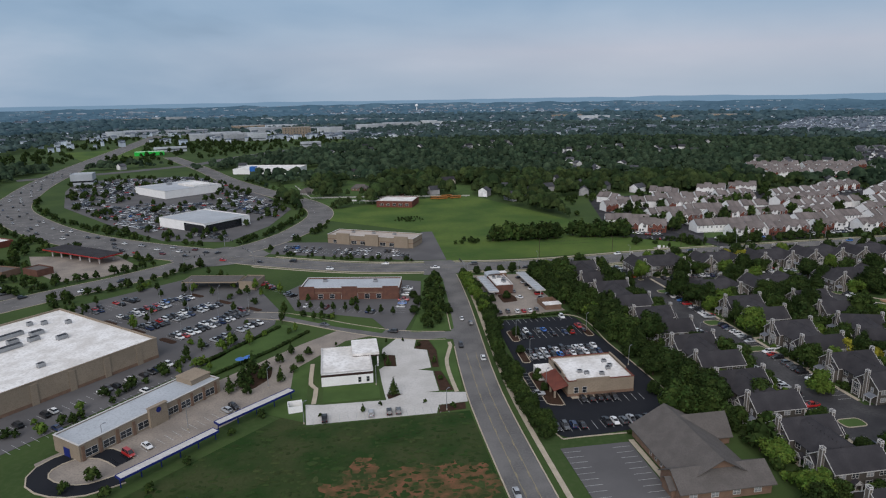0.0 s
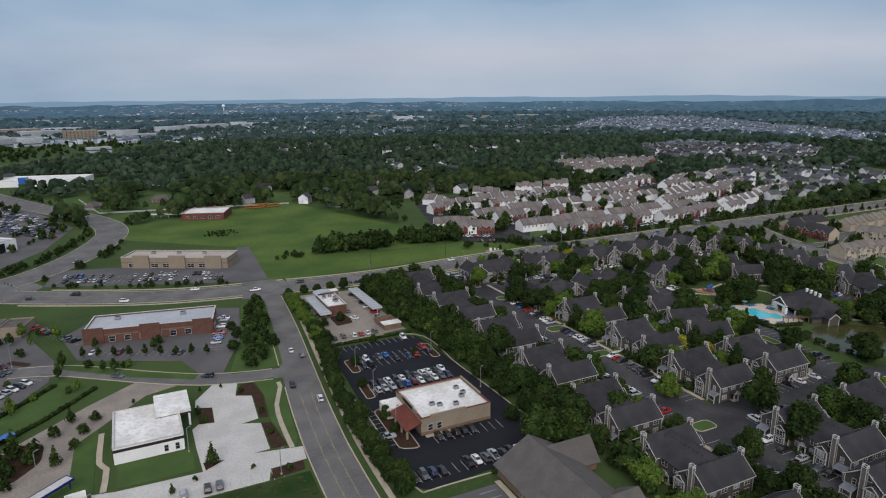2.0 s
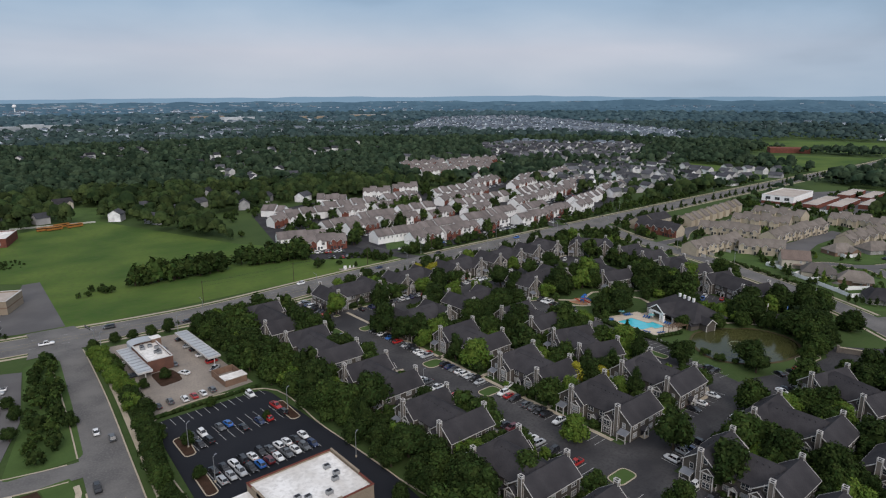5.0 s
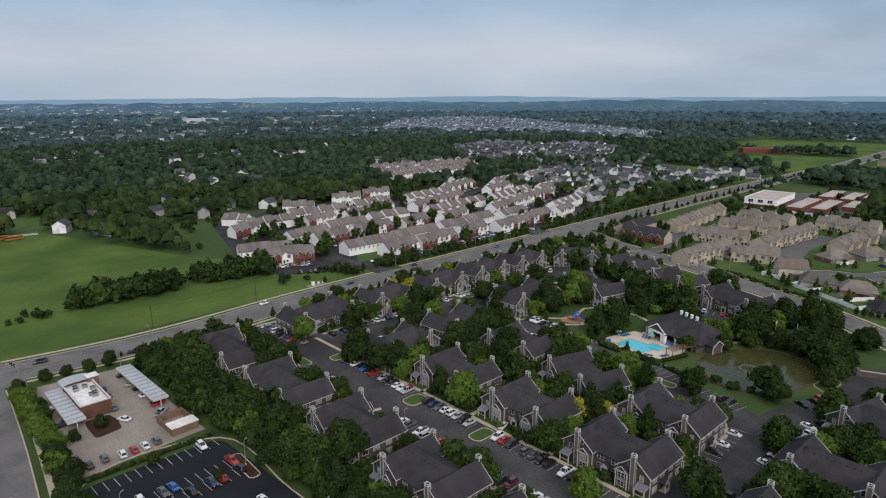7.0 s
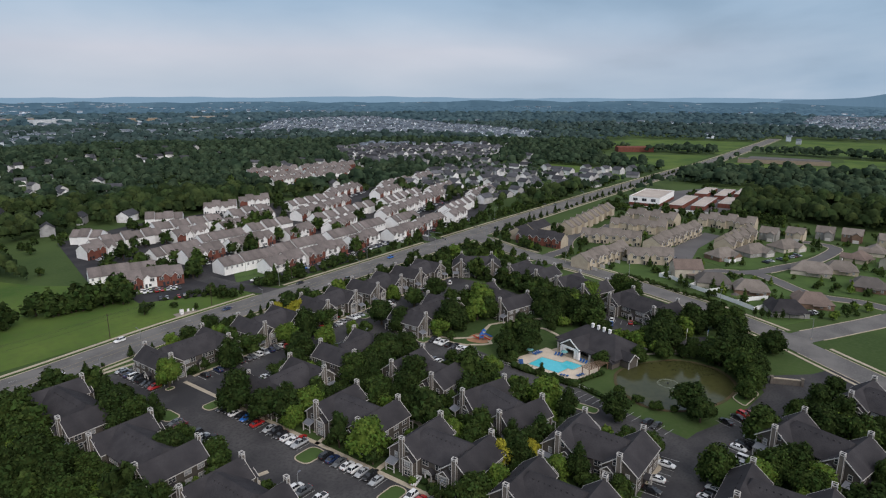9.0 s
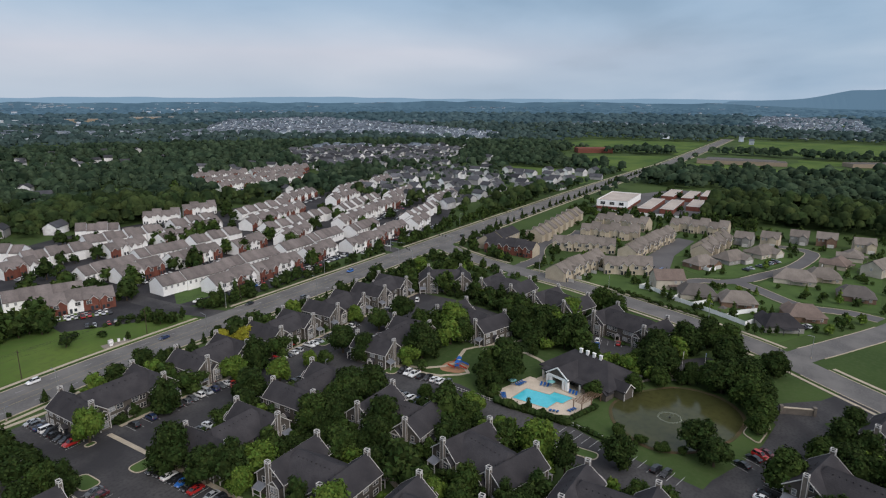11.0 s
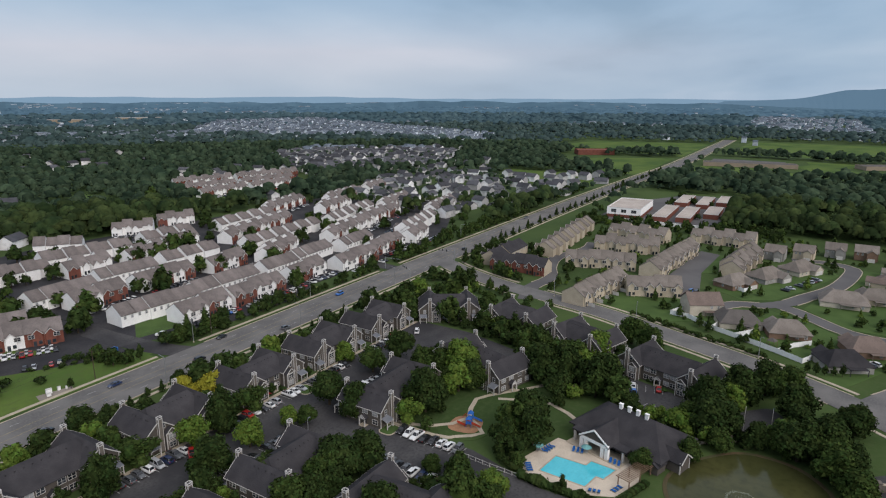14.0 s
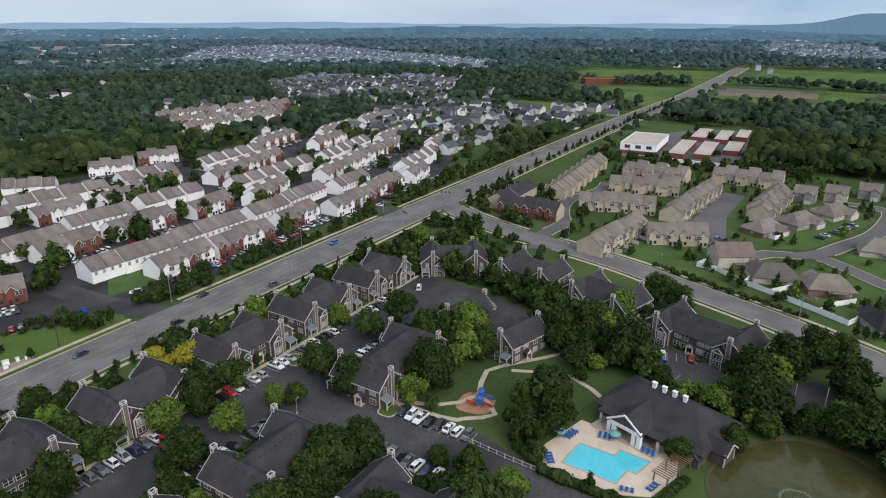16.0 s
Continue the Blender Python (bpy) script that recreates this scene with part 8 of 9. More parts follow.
# garden pavilion inside the white fence
gz = new("garden_pavilion", None)
gz.matrix_basis = pose(383, 184, 0, 0, 0, 25)
tagged(gz, "small garden pavilion with a grey hipped roof", "pavilion")
part("roof", Shape().tube(0, 0, 2.2, 3.3, 2.3, 0.1, 4).mesh("roof", CHURCH_SHINGLE), gz)
for x in (-1.4, 1.4):
    for y in (-1.4, 1.4):
        part("post", Shape().box(-.07, -.07, 0, .07, .07, 2.25).mesh("post", TIMBER), gz, at=pose(x, y, 0, 0, 0, 0))
# flower bed by the main road
paving("flower_bed", rounded([(326, 386.5), (330, 391), (349, 392), (347, 388.5)], 1.5), MULCH, "mulch bed with pale yellow shrubs", 0.02, category="planting bed")
# feather conifers beside the grey-roofed house
for i in range(5):
    tree(360.5 + 0.8 * i, 170.6 - 2.7 * i, 1.5, "dark", "tall", "conifers by the house", "beside a house")
# utility poles and wires along the curving road and the meadow
def wire_pole(x, y, turn, h=11):
    ob = new("utility_pole", None)
    ob.matrix_basis = pose(x, y, 0, 0, 0, turn)
    tagged(ob, "brown wooden utility pole with a cross arm", "utility pole", "utility poles")
    part("pole", Shape().tube(0, 0, -0.1, h, 0.16, 0.11, 7).mesh("pole", BARK), ob)
    part("cross_arm", Shape().box(-1.1, -0.06, h - 0.9, 1.1, 0.06, h - 0.75, 0, True).mesh("cross_arm", BARK), ob)


POLES = [(122, 377.5), (172, 379.5), (222, 382.5), (272, 383.5), (322, 384.5)]
for x, y in POLES:
    wire_pole(x, y, 92)
CABLE = mat("black_cable", (0.03, 0.03, 0.03), None, 1, 5, 0.6)
for (xa, ya), (xb, yb) in zip(POLES, POLES[1:]):
    line = new("power_line", None)
    tagged(line, "sagging black power lines along the main road", "power line", "power lines")
    for off, hz in ((-0.95, 10.2), (0.0, 10.2), (0.95, 10.2), (0.1, 8.2)):
        pts = [(xa + (xb - xa) * i / 8, ya + off + (yb - ya) * i / 8, hz - 2.4 * (i / 8) * (1 - i / 8)) for i in range(9)]
        wire = Shape()
        for x, y, z in pts:
            wire.v += [(x, y - 0.02, z - 0.012), (x, y + 0.02, z - 0.012), (x, y, z + 0.023)]
        for i in range(8):
            for j in range(3):
                a, b = 3 * i + j, 3 * i + (j + 1) % 3
                wire.f.append((a, a + 3, b + 3, b))
                wire.s.append(0)
        part("wire", wire.mesh("wire", CABLE), line)
FLOWER = mat("pale_yellow_shrub", (0.20, 0.22, 0.06), (0.30, 0.28, 0.12), 0.8, 5, 0.9, 0.2, island=0.3)
fl = Shape()
fr = random.Random(4)
for i in range(26):
    x, y, r = fr.uniform(328, 347), fr.uniform(387.5, 391), fr.uniform(0.5, 1.0)
    ball(fl, x, y, r * 0.4, r, r, r * 0.6, 0.25, r=fr)
    leaves(fl, x, y, r * 0.4, r, r, r * 0.6, 20, r * 0.2, fr)
thing("flower_shrubs", fl.mesh("flower_shrubs", FLOWER), "pale yellow-green shrubs in a mulch bed", "shrubs", kind="stuff")

# ---- planting ----
def near_tree(x, y, r):
    return any((x - a) ** 2 + (y - b) ** 2 < (0.45 * (r + c)) ** 2 for a, b, c in TREES)


for x, y, s, a in APTS:
    h = s / 2 + HALF
    block(turned(x, y, a, rect(-END - 1.2, -h - 0.6, END + 1.2, -s / 2 + HALF + 0.6)))
    block(turned(x, y, a, rect(-END - 1.2, s / 2 - HALF - 0.6, END + 1.2, h + 0.6)))
    block(turned(x, y, a, rect(-MID - 1.2, -s / 2, MID + 1.2, s / 2)))
block(deck)
block([(251, 243), (272, 248), (276, 262), (262, 268), (252, 262)])
block([(258, 172), (246, 184), (246, 200), (262, 203), (270, 200)])
SPOTS = [PLACES_A, PLACES_B, PLACES_C, PLACES_D]
for spots in SPOTS:
    for x, y, r, tone, form in spots:
        if inside(x, y, POND) or inside(x, y, deck) or math.hypot(x - 264, y - 256) < 8.5 or math.hypot(x - 256, y - 249.5) < 5.5:
            continue
        tree(x, y, r, tone, form, where="beside the apartments", near=True)
zone = [(109, 92), (215, 92), (255, 100), (288, 124), (308, 168), (330, 208), (348, 248), (362, 290), (370, 330), (366, 343), (330, 343), (112, 343), (109, 280)]
pick = random.Random(31)
near_zone = []
tries = 0
while tries < 11000 and len(TREES) < 900:
    tries += 1
    x, y = pick.uniform(109, 388), pick.uniform(92, 350)
    if not inside(x, y, zone):
        continue
    r = pick.uniform(3.4, 6.2) if tries < 5000 else pick.uniform(1.5, 3.0)
    if not free(x, y, r * 0.45) or near_tree(x, y, r):
        continue
    form = pick.choices(["round", "wide", "tall"], [70, 18, 12])[0]
    tone = pick.choices(["dark", "mid", "bright", "yellow"], [46, 40, 14, 0])[0]
    if form == "tall":
        r, tone = r * 0.7, "dark"
    close = x < 300 and y < 312 and len(near_zone) < 200
    if close:
        near_zone.append((x, y))
    tree(x, y, r, tone, form, where="beside the apartments", near=close)
# wood edge between the black lot and the apartments
for i in range(120):
    x, y = pick.uniform(104, 120), pick.uniform(100, 345)
    r = pick.uniform(3, 5)
    if free(x, y, r * 0.55) and not near_tree(x, y, r):
        tree(x, y, r, pick.choices(["dark", "mid", "bright"], [55, 35, 10])[0], "round", "wood edge trees", "at the wood's edge", near=y < 260)
tree(247, 164, 4.8, "dark", "round", where="on the island by the pond", near=True)
for x, y, r in ((295, 192.5, 6.4), (295, 170, 6.0), (281, 156.5, 5.4), (289, 157.5, 5.0), (272, 156, 3.6), (326, 187, 5.4), (335, 179, 5.0), (320, 159, 4.6), (301, 165, 5.2)):
    tree(x, y, r, pick.choice(("dark", "mid", "dark")), "round", "trees round the pond", "on the bank of the pond", near=True)
for x, y, r in ((249, 191, 2.4), (247.6, 184, 2.2), (246.6, 177.6, 2.3), (249, 172.6, 1.6)):
    tree(x, y, r, "mid", "wide", "shrubs round the pond", "on the bank of the pond", near=True)
for i in range(26):
    x = 262 + i * 7 + pick.uniform(-2, 2)
    if not 388 < x < 402:
        tree(x, 384.5 + pick.uniform(0, 3), pick.uniform(1.6, 3.2), pick.choice(("dark", "mid", "dark")), "round", "trees along the main road", "beside the main road")
for x, y, r in ((71, 249.7, 2.2), (67.6, 231, 2.0), (67, 206, 2.2), (95.1, 248.5, 1.7), (84.8, 268.4, 1.8), (103, 188, 2.6), (66.5, 197, 1.6), (33.3, 310.4, 2.4), (34.3, 299.6, 2.4), (31, 285.8, 2.6), (46.7, 283.9, 2.6), (43.1, 308.8, 2.8)):
    tree(x, y, r, "dark" if x < 60 else pick.choice(("mid", "dark")), "round", "trees in the lots", "on a mulch island in the lot", near=True)
for x, y, r in ((228, 398, 1.6), (231, 395, 2.0), (234, 393, 1.8), (237, 395.5, 1.7), (225, 401, 1.4), (221, 402, 1.6), (217, 405, 1.5), (213, 408, 1.3), (241, 392, 2.0), (200, 418, 4.4), (204, 432, 4.6), (196, 428, 4.2)):
    tree(x, y, r, "dark", "wide" if r < 3 else "round", "shrubs before the townhouses", "beside the parking court")
# street trees and hedges
for i in range(34):
    y = 150 + i * 5.7 + pick.uniform(-1.5, 1.5)
    x = 57.5 + max(0, (y - 215)) * 0.06 + pick.uniform(-0.7, 1.8)
    tone = "bright" if y > 275 and pick.random() < 0.7 else pick.choice(("mid", "dark"))
    if y > 164:
        tree(x + (3 if y > 250 else 0), y, pick.uniform(2.3, 3.5), tone, "wide" if pick.random() < 0.4 else "round", "trees along the road", "beside the road", near=True)
for i in range(20):
    y = 168 + i * 5.3 + pick.uniform(-1.5, 1.5)
    x = 56.2 + max(0, y - 215) * 0.12 + pick.uniform(-0.4, 1.2)
    tree(x, y, pick.uniform(2.2, 3.6), pick.choice(("dark", "mid", "dark")), pick.choice(("round", "round", "wide")), "trees along the road", "beside the road", near=True)
for x, y, r, tone in ((66.5, 275, 3.6, "dark"), (64.5, 283, 3.8, "dark"), (65, 291, 3.0, "mid"), (64.8, 299, 3.2, "bright"), (64.5, 306, 3.2, "bright"), (65, 313, 3.0, "bright"), (64.6, 320, 3.3, "bright"), (65, 328, 3.0, "bright"), (64.8, 336, 3.2, "bright"), (66, 344, 2.8, "mid"), (75, 349, 2.6, "dark"), (82, 349, 2.4, "dark"), (89, 348, 2.6, "mid"), (96, 347, 3.0, "dark"),
                      (71.7, 296.6, 2.0, "dark"), (80, 300, 2.4, "dark"), (105, 336, 4.4, "dark"), (106, 326, 4.6, "mid"), (107, 315, 5.0, "dark"), (108, 304, 4.6, "dark")):
    tree(x, y, r, tone, "round", "trees along the road", "beside the drive-in yard", near=True)
for i in range(14):
    tree(33 + i * 1.1 + pick.uniform(-2, 2), 268 + i * 5.6 + pick.uniform(-2, 2), pick.uniform(2.2, 3.2), pick.choice(("dark", "dark", "mid")), "round", "trees along the road", "beside the road")
    tree(40 + i * 0.9 + pick.uniform(-1.5, 1.5), 272 + i * 5.4 + pick.uniform(-2, 2), pick.uniform(2.0, 3.0), pick.choice(("dark", "mid")), "round", "trees along the road", "beside the road")
for i in range(9):
    tree(-24 + i * 5.6, 305 - i * 2.3, 1.6, "dark", "tall", "pear trees before the brick office", "before the brick office")
for i in range(34):
    x = 70 + i * 8 + pick.uniform(-2.5, 2.5)
    if 100 < x < 330:
        tree(x, 353.5 + pick.uniform(-1, 1), pick.uniform(0.9, 1.6), "dark", pick.choice(("round", "cone", "round")), "shrubs along the main road", "beside the main road")
for i in range(40):
    x = 262 + i * 8.5 + pick.uniform(-3, 3)
    y = 386 + pick.uniform(-1, 4)
    if free(x, y, 1):
        tree(x, y, pick.uniform(1.6, 3.6), pick.choice(("dark", "mid")), pick.choice(("round", "cone", "round")), "trees along the main road", "beside the main road")
for i in range(46):
    x = 440 + i * 12 + pick.uniform(-3, 3)
    tree(x, 358.5 + (x - 440) * 0.018 + pick.uniform(-1, 1), pick.uniform(1.3, 2.3), "dark", pick.choice(("cone", "round")), "trees along the main road", "beside the main road")
for i in range(90):
    x = 430 + i * 7 + pick.uniform(-5, 5)
    y = 387 + pick.uniform(0, 14) + (x - 430) * 0.015
    if free(x, y, 1.5):
        tree(x, y, pick.uniform(2.5, 4.5), pick.choice(("dark", "mid")), "round", "trees along the main road", "beside the main road")
for i in range(44):
    t = i / 44
    p = Vector((391, 243)).lerp(Vector((368, 184)), t)
    x, y = p.x + pick.uniform(-1.5, 1.5), p.y + pick.uniform(-1, 1)
    tree(x, y, pick.uniform(0.9, 1.7), pick.choice(("dark", "mid", "mid")), "wide", "hedge trees by the fence", "along the white fence")
for i in range(240):
    x, y = pick.uniform(384, 475), pick.uniform(292, 357)
    r = pick.uniform(2.2, 4.4)
    if free(x, y, r * 0.7) and not near_tree(x, y, r):
        tree(x, y, r, pick.choice(("dark", "dark", "mid")), "round", "trees by the brick townhouses", "beside brick townhouses")
for i in range(620):
    x, y = pick.uniform(376, 600), pick.uniform(112, 325)
    r = pick.uniform(0.9, 2.5)
    if free(x, y, r) and not near_tree(x, y, r):
        tree(x, y, r, pick.choice(("mid", "mid", "bright", "dark")), pick.choice(("round", "round", "round", "cone")), "garden trees by the houses", "in a garden")
for i in range(150):
    x, y = pick.uniform(190, 560), pick.uniform(388, 600)
    r = pick.uniform(2.2, 4.6)
    if free(x, y, r * 0.4) and not near_tree(x, y, r * 1.2):
        tree(x, y, r, pick.choice(("dark", "dark", "mid")), "round", "trees between townhouses", "between townhouse rows")
# lot trees by the supermarket, the car wash and the white office
for i in range(70):
    p = S0 + U * pick.uniform(2, 95) + V * pick.uniform(-35, 95)
    if min((p.x - a) ** 2 + (p.y - b) ** 2 for a, b in CARS) > 9 and not near_tree(p.x, p.y, 2):
        tree(p.x, p.y, pick.uniform(1.3, 2.4), pick.choice(("mid", "mid", "bright", "dark")), pick.choice(("round", "tall")), "trees in the lots", "in a parking lot")
for i in range(34):
    p = S0 - U * pick.uniform(-20, 70) - V * pick.uniform(12, 24)
    if min((p.x - a) ** 2 + (p.y - b) ** 2 for a, b in CARS) > 9 and not near_tree(p.x, p.y, 2):
        tree(p.x, p.y, pick.uniform(1.2, 2.6), pick.choice(("mid", "bright", "dark")), "round", "trees in the lots", "beside the supermarket")
for x, y, r in ((-40, 220, 2.2), (-43, 216, 2), (-37, 214, 2), (-32, 232, 2.2), (-28, 240, 2), (-26, 222, 1.8), (-22, 230, 1.8), (-20, 238, 2), (-17, 246, 2), (-24, 248, 1.6), (-66, 160, 2), (-72, 168, 2.4), (-78, 164, 1.8), (-48, 172, 1.6), (-38, 186, 1.6), (-30, 196, 1.8), (-55, 160, 1.6),
               (28, 246, 1.2), (32, 213, 1.2), (14, 203, 1.9), (33, 191, 1.2), (32, 228, 1.0), (-37, 231, 2.6), (-33, 226, 2.2), (-37, 221, 2.0), (-40, 228, 1.8), (3, 193.5, 0.9), (9, 197, 0.8), (24, 196, 0.8), (-11, 193, 0.8), (13, 236, 1.4), (14, 229, 1.2)):
    tree(x, y, r, pick.choice(("mid", "dark")), pick.choice(("round", "cone")), "young trees by the lots", "in a planting bed")
for i in range(5):
    tree(-6 + i * 7, 253 - i * 0.3, 0.7, "dark", "tall", "slim hedge trees", "behind the white office")
for i in range(60):
    q, n = R3[min(len(R3) - 1, 50 + int(pick.uniform(0, 60)))]
    c = q + n * pick.choice((-15, 15, 17, -18))
    if free(c.x, c.y, 1) and not near_tree(c.x, c.y, 3):
        tree(c.x, c.y, pick.uniform(2, 3.2), "dark", "round", "trees along the curved road", "beside the curving road")
DEALER = [(-330, 850), (-312, 778), (-268, 660), (-190, 552), (-132, 482), (-84, 468), (-60, 521), (-48, 599), (-86, 700), (-150, 826), (-196, 890), (-300, 890)]
for i in range(700):
    x, y = pick.uniform(-332, -45), pick.uniform(468, 892)
    r = pick.uniform(1.8, 3.8)
    if inside(x, y, DEALER) and not near_tree(x, y, r * 1.2) and not (abs(x + 111) < 30 and abs(y - 535) < 28) and not (abs(x + 178) < 40 and abs(y - 712) < 45) and min((x - a) ** 2 + (y - b) ** 2 for a, b in CARS) > 14:
        tree(x, y, r, pick.choice(("dark", "mid", "dark")), "round", "trees in the sales lots", "in a car sales lot")
for rows, off, n0, n1 in ((R2W, 22, 4, 60), (R2W, -22, 4, 60), (R3, 16, 40, 130), (R3, -16, 40, 130)):
    for k in range(n0, min(n1, len(rows) - 1)):
        q, n = rows[k]
        c = q + n * (off + pick.uniform(-2, 4))
        if pick.random() < 0.6 and free(c.x, c.y, 1) and not near_tree(c.x, c.y, 3):
            tree(c.x, c.y, pick.uniform(1.8, 3.4), pick.choice(("dark", "dark", "mid")), "round", "trees along the curved road", "beside the road")
for i in range(60):
    x, y = pick.uniform(-45, 45), pick.uniform(385, 412)
    x2 = x
    y2 = 398 - 0.38 * (x - 5) + pick.uniform(-3, 3)
    if not near_tree(x2, y2, 2) and pick.random() < 0.5:
        tree(x2, y2, pick.uniform(1.2, 2.0), "dark", "round", "trees before the shops", "before the shops")
for i in range(90):
    x, y = pick.uniform(-260, -120), pick.uniform(330, 470)
    r = pick.uniform(2, 3.6)
    if free(x, y, r) and not near_tree(x, y, r):
        tree(x, y, r, pick.choice(("dark", "mid")), "round", "trees by the filling station", "beside the filling station")
for x, y, r, form in ((238, 453, 5, "round"), (234, 437, 5.6, "round"), (243, 431, 5.2, "round"), (228, 446, 4.6, "round"), (231, 400, 2.6, "wide"), (233, 396, 2.8, "wide"), (235, 391.5, 2.6, "wide"), (237.5, 388, 2.4, "wide"), (228, 403.5, 2.6, "wide"), (224.5, 406, 2.4, "wide"), (240.5, 384.5, 1.9, "tall"), (213.5, 382, 1.5, "tall"),
                      (256, 390, 4.4, "wide"), (260, 386.5, 3.6, "wide"), (280, 387.5, 3.6, "round"), (284, 391, 3.4, "round"), (275.5, 355, 1.5, "tall"), (259.6, 354.6, 1.3, "tall"), (245.6, 355, 1.6, "tall"), (223, 353.8, 1.5, "tall"), (203, 349, 3.8, "wide"), (208, 351.5, 3.2, "wide"), (196, 396, 3.0, "round"), (202, 402, 2.6, "wide"), (210, 395, 2.2, "wide")):
    tree(x, y, r, "dark", form, "trees by the townhouse entry", "beside the entry drive")
paving("side_lot", [(-212, 396), (-186, 372), (-172, 356), (-182, 350), (-220, 388)], OLD_ASPHALT, "small asphalt lot beside the road", -0.004)
stalls(-207, 390, -182, 360, 0.8, wheels=False)
flat_building(-184, 404, -36, 14, 10, 4, DULL_BRICK, CHURCH_SHINGLE, "small brick shop with a dark roof beside the filling station", name="small_shop")
flat_building(-250, 492, -36, 22, 14, 4.5, RED_TILE, WHITE_ROOF, "low red and white roadside restaurant", name="roadside_restaurant")
for i in range(150):
    x, y = pick.uniform(-290, -140), pick.uniform(330, 540)
    r = pick.uniform(2.4, 4.4)
    if free(x, y, r * 0.8) and not near_tree(x, y, r):
        tree(x, y, r, pick.choice(("dark", "dark", "mid")), "round", "trees by the filling station", "beside the filling station")
# clumps in the meadow
for x0, y0, x1, y1, n in ((104, 430, 152, 428, 26), (164, 430, 203, 421, 22), (78, 428, 91, 427, 9)):
    for i in range(n):
        t = pick.random()
        x, y = x0 + (x1 - x0) * t + pick.uniform(-3, 3), y0 + (y1 - y0) * t + pick.uniform(-4, 5)
        tree(x, y, pick.uniform(4.4, 7.0) * (0.32 if n < 12 else 1), pick.choice(("dark", "mid", "dark")), "round", "trees in the meadow", "in the meadow")

for x, y in ((279.8, 519.8), (320.3, 521), (321.7, 510.7), (289.5, 460), (297, 452), (353.4, 520.7), (363.9, 519.8), (329.3, 464), (338.7, 458.4), (371, 470), (256.5, 470), (247, 437), (239, 452), (258, 450), (288, 396), (279, 384), (308.7, 390), (338, 400), (259.4, 387), (263, 384.4), (231.6, 397), (232, 388), (235.3, 385),
             (278, 388), (296, 385), (317, 391), (420, 393.6), (426, 388), (433, 386.5), (394, 394), (285, 571), (503, 643), (445, 657), (470, 715), (415, 470), (448, 478), (500, 487), (398, 500), (436, 443), (480, 450), (240, 480), (228, 440), (232, 466), (206, 440), (216, 470), (240, 500), (300, 560), (420, 575), (330, 500), (365, 445)):
    tree(x, y, pick.uniform(4.8, 6.4) * (0.6 if y < 398 else 1), pick.choice(("dark", "dark", "mid")), "round", "trees between townhouses", "between townhouse rows")
for i in range(60):
    x, y = pick.uniform(48, 60) + pick.uniform(-8, 8), pick.uniform(512, 532)
    tree(x, y, pick.uniform(0.5, 1.1), "dark", "wide", "weeds on a mound", "on a rough mound in the meadow")
for i in range(90):
    x, y = pick.uniform(584, 614), pick.uniform(196, 344)
    if free(x, y, 1):
        tree(x, y, pick.uniform(2.2, 4.2), pick.choice(("dark", "dark", "mid")), "round", "trees by the storage yard", "beside the storage yard")
for i in range(40):
    x, y = pick.uniform(606, 770), pick.choice((278, 261, 244, 296, 338)) + pick.uniform(-2, 2)
    if min(abs(x - c) for c in (690, 712, 640, 608, 760)) < 7:
        tree(x, y, pick.uniform(2.0, 3.4), pick.choice(("dark", "mid")), "round", "trees by the storage yard", "beside the storage yard")

for i in range(700):      # scattered trees among the far shops and along the freeway
    x, y = pick.uniform(-600, 10), pick.uniform(1050, 1800)
    if inside(x, y, [(-620, 1100), (-420, 1000), (-300, 1040), (-220, 1040), (-130, 1140), (-20, 1290), (20, 1460), (0, 1790), (-640, 1860)]) and free(x, y, 4):
        tree(x, y, pick.uniform(3.0, 6.0), "dark", "round", "trees by the far shops", "beside the far shops")

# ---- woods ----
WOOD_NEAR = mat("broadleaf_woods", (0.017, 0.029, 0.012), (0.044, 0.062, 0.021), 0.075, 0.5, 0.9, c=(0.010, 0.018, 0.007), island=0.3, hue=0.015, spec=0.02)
# Woods farther off are tinted bluer and paler, haze painted into their base colours.
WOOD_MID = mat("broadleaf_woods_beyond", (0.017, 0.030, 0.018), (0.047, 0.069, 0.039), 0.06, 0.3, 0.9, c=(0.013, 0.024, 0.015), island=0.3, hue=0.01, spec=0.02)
WOOD_FAR = mat("haze_tinted_foliage", (0.029, 0.048, 0.046), (0.058, 0.084, 0.076), 0.02, 0.1, 0.95, c=(0.025, 0.042, 0.043), island=0.22, spec=0.0)
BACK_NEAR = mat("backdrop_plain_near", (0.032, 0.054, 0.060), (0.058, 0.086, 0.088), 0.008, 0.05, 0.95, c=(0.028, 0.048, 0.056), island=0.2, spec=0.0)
BACK_PLAIN = mat("hazed_backdrop_plain", (0.036, 0.062, 0.078), (0.056, 0.090, 0.108), 0.003, 0.02, 0.95, c=(0.030, 0.054, 0.070), island=0.15, spec=0.0)
# Blue emission lifts the far plain as haze would; nothing there gives light.
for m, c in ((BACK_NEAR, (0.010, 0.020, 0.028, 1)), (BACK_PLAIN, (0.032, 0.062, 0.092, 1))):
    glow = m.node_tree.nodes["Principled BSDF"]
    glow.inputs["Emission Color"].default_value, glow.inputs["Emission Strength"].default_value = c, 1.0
EYE_X, EYE_Y = 60, 100
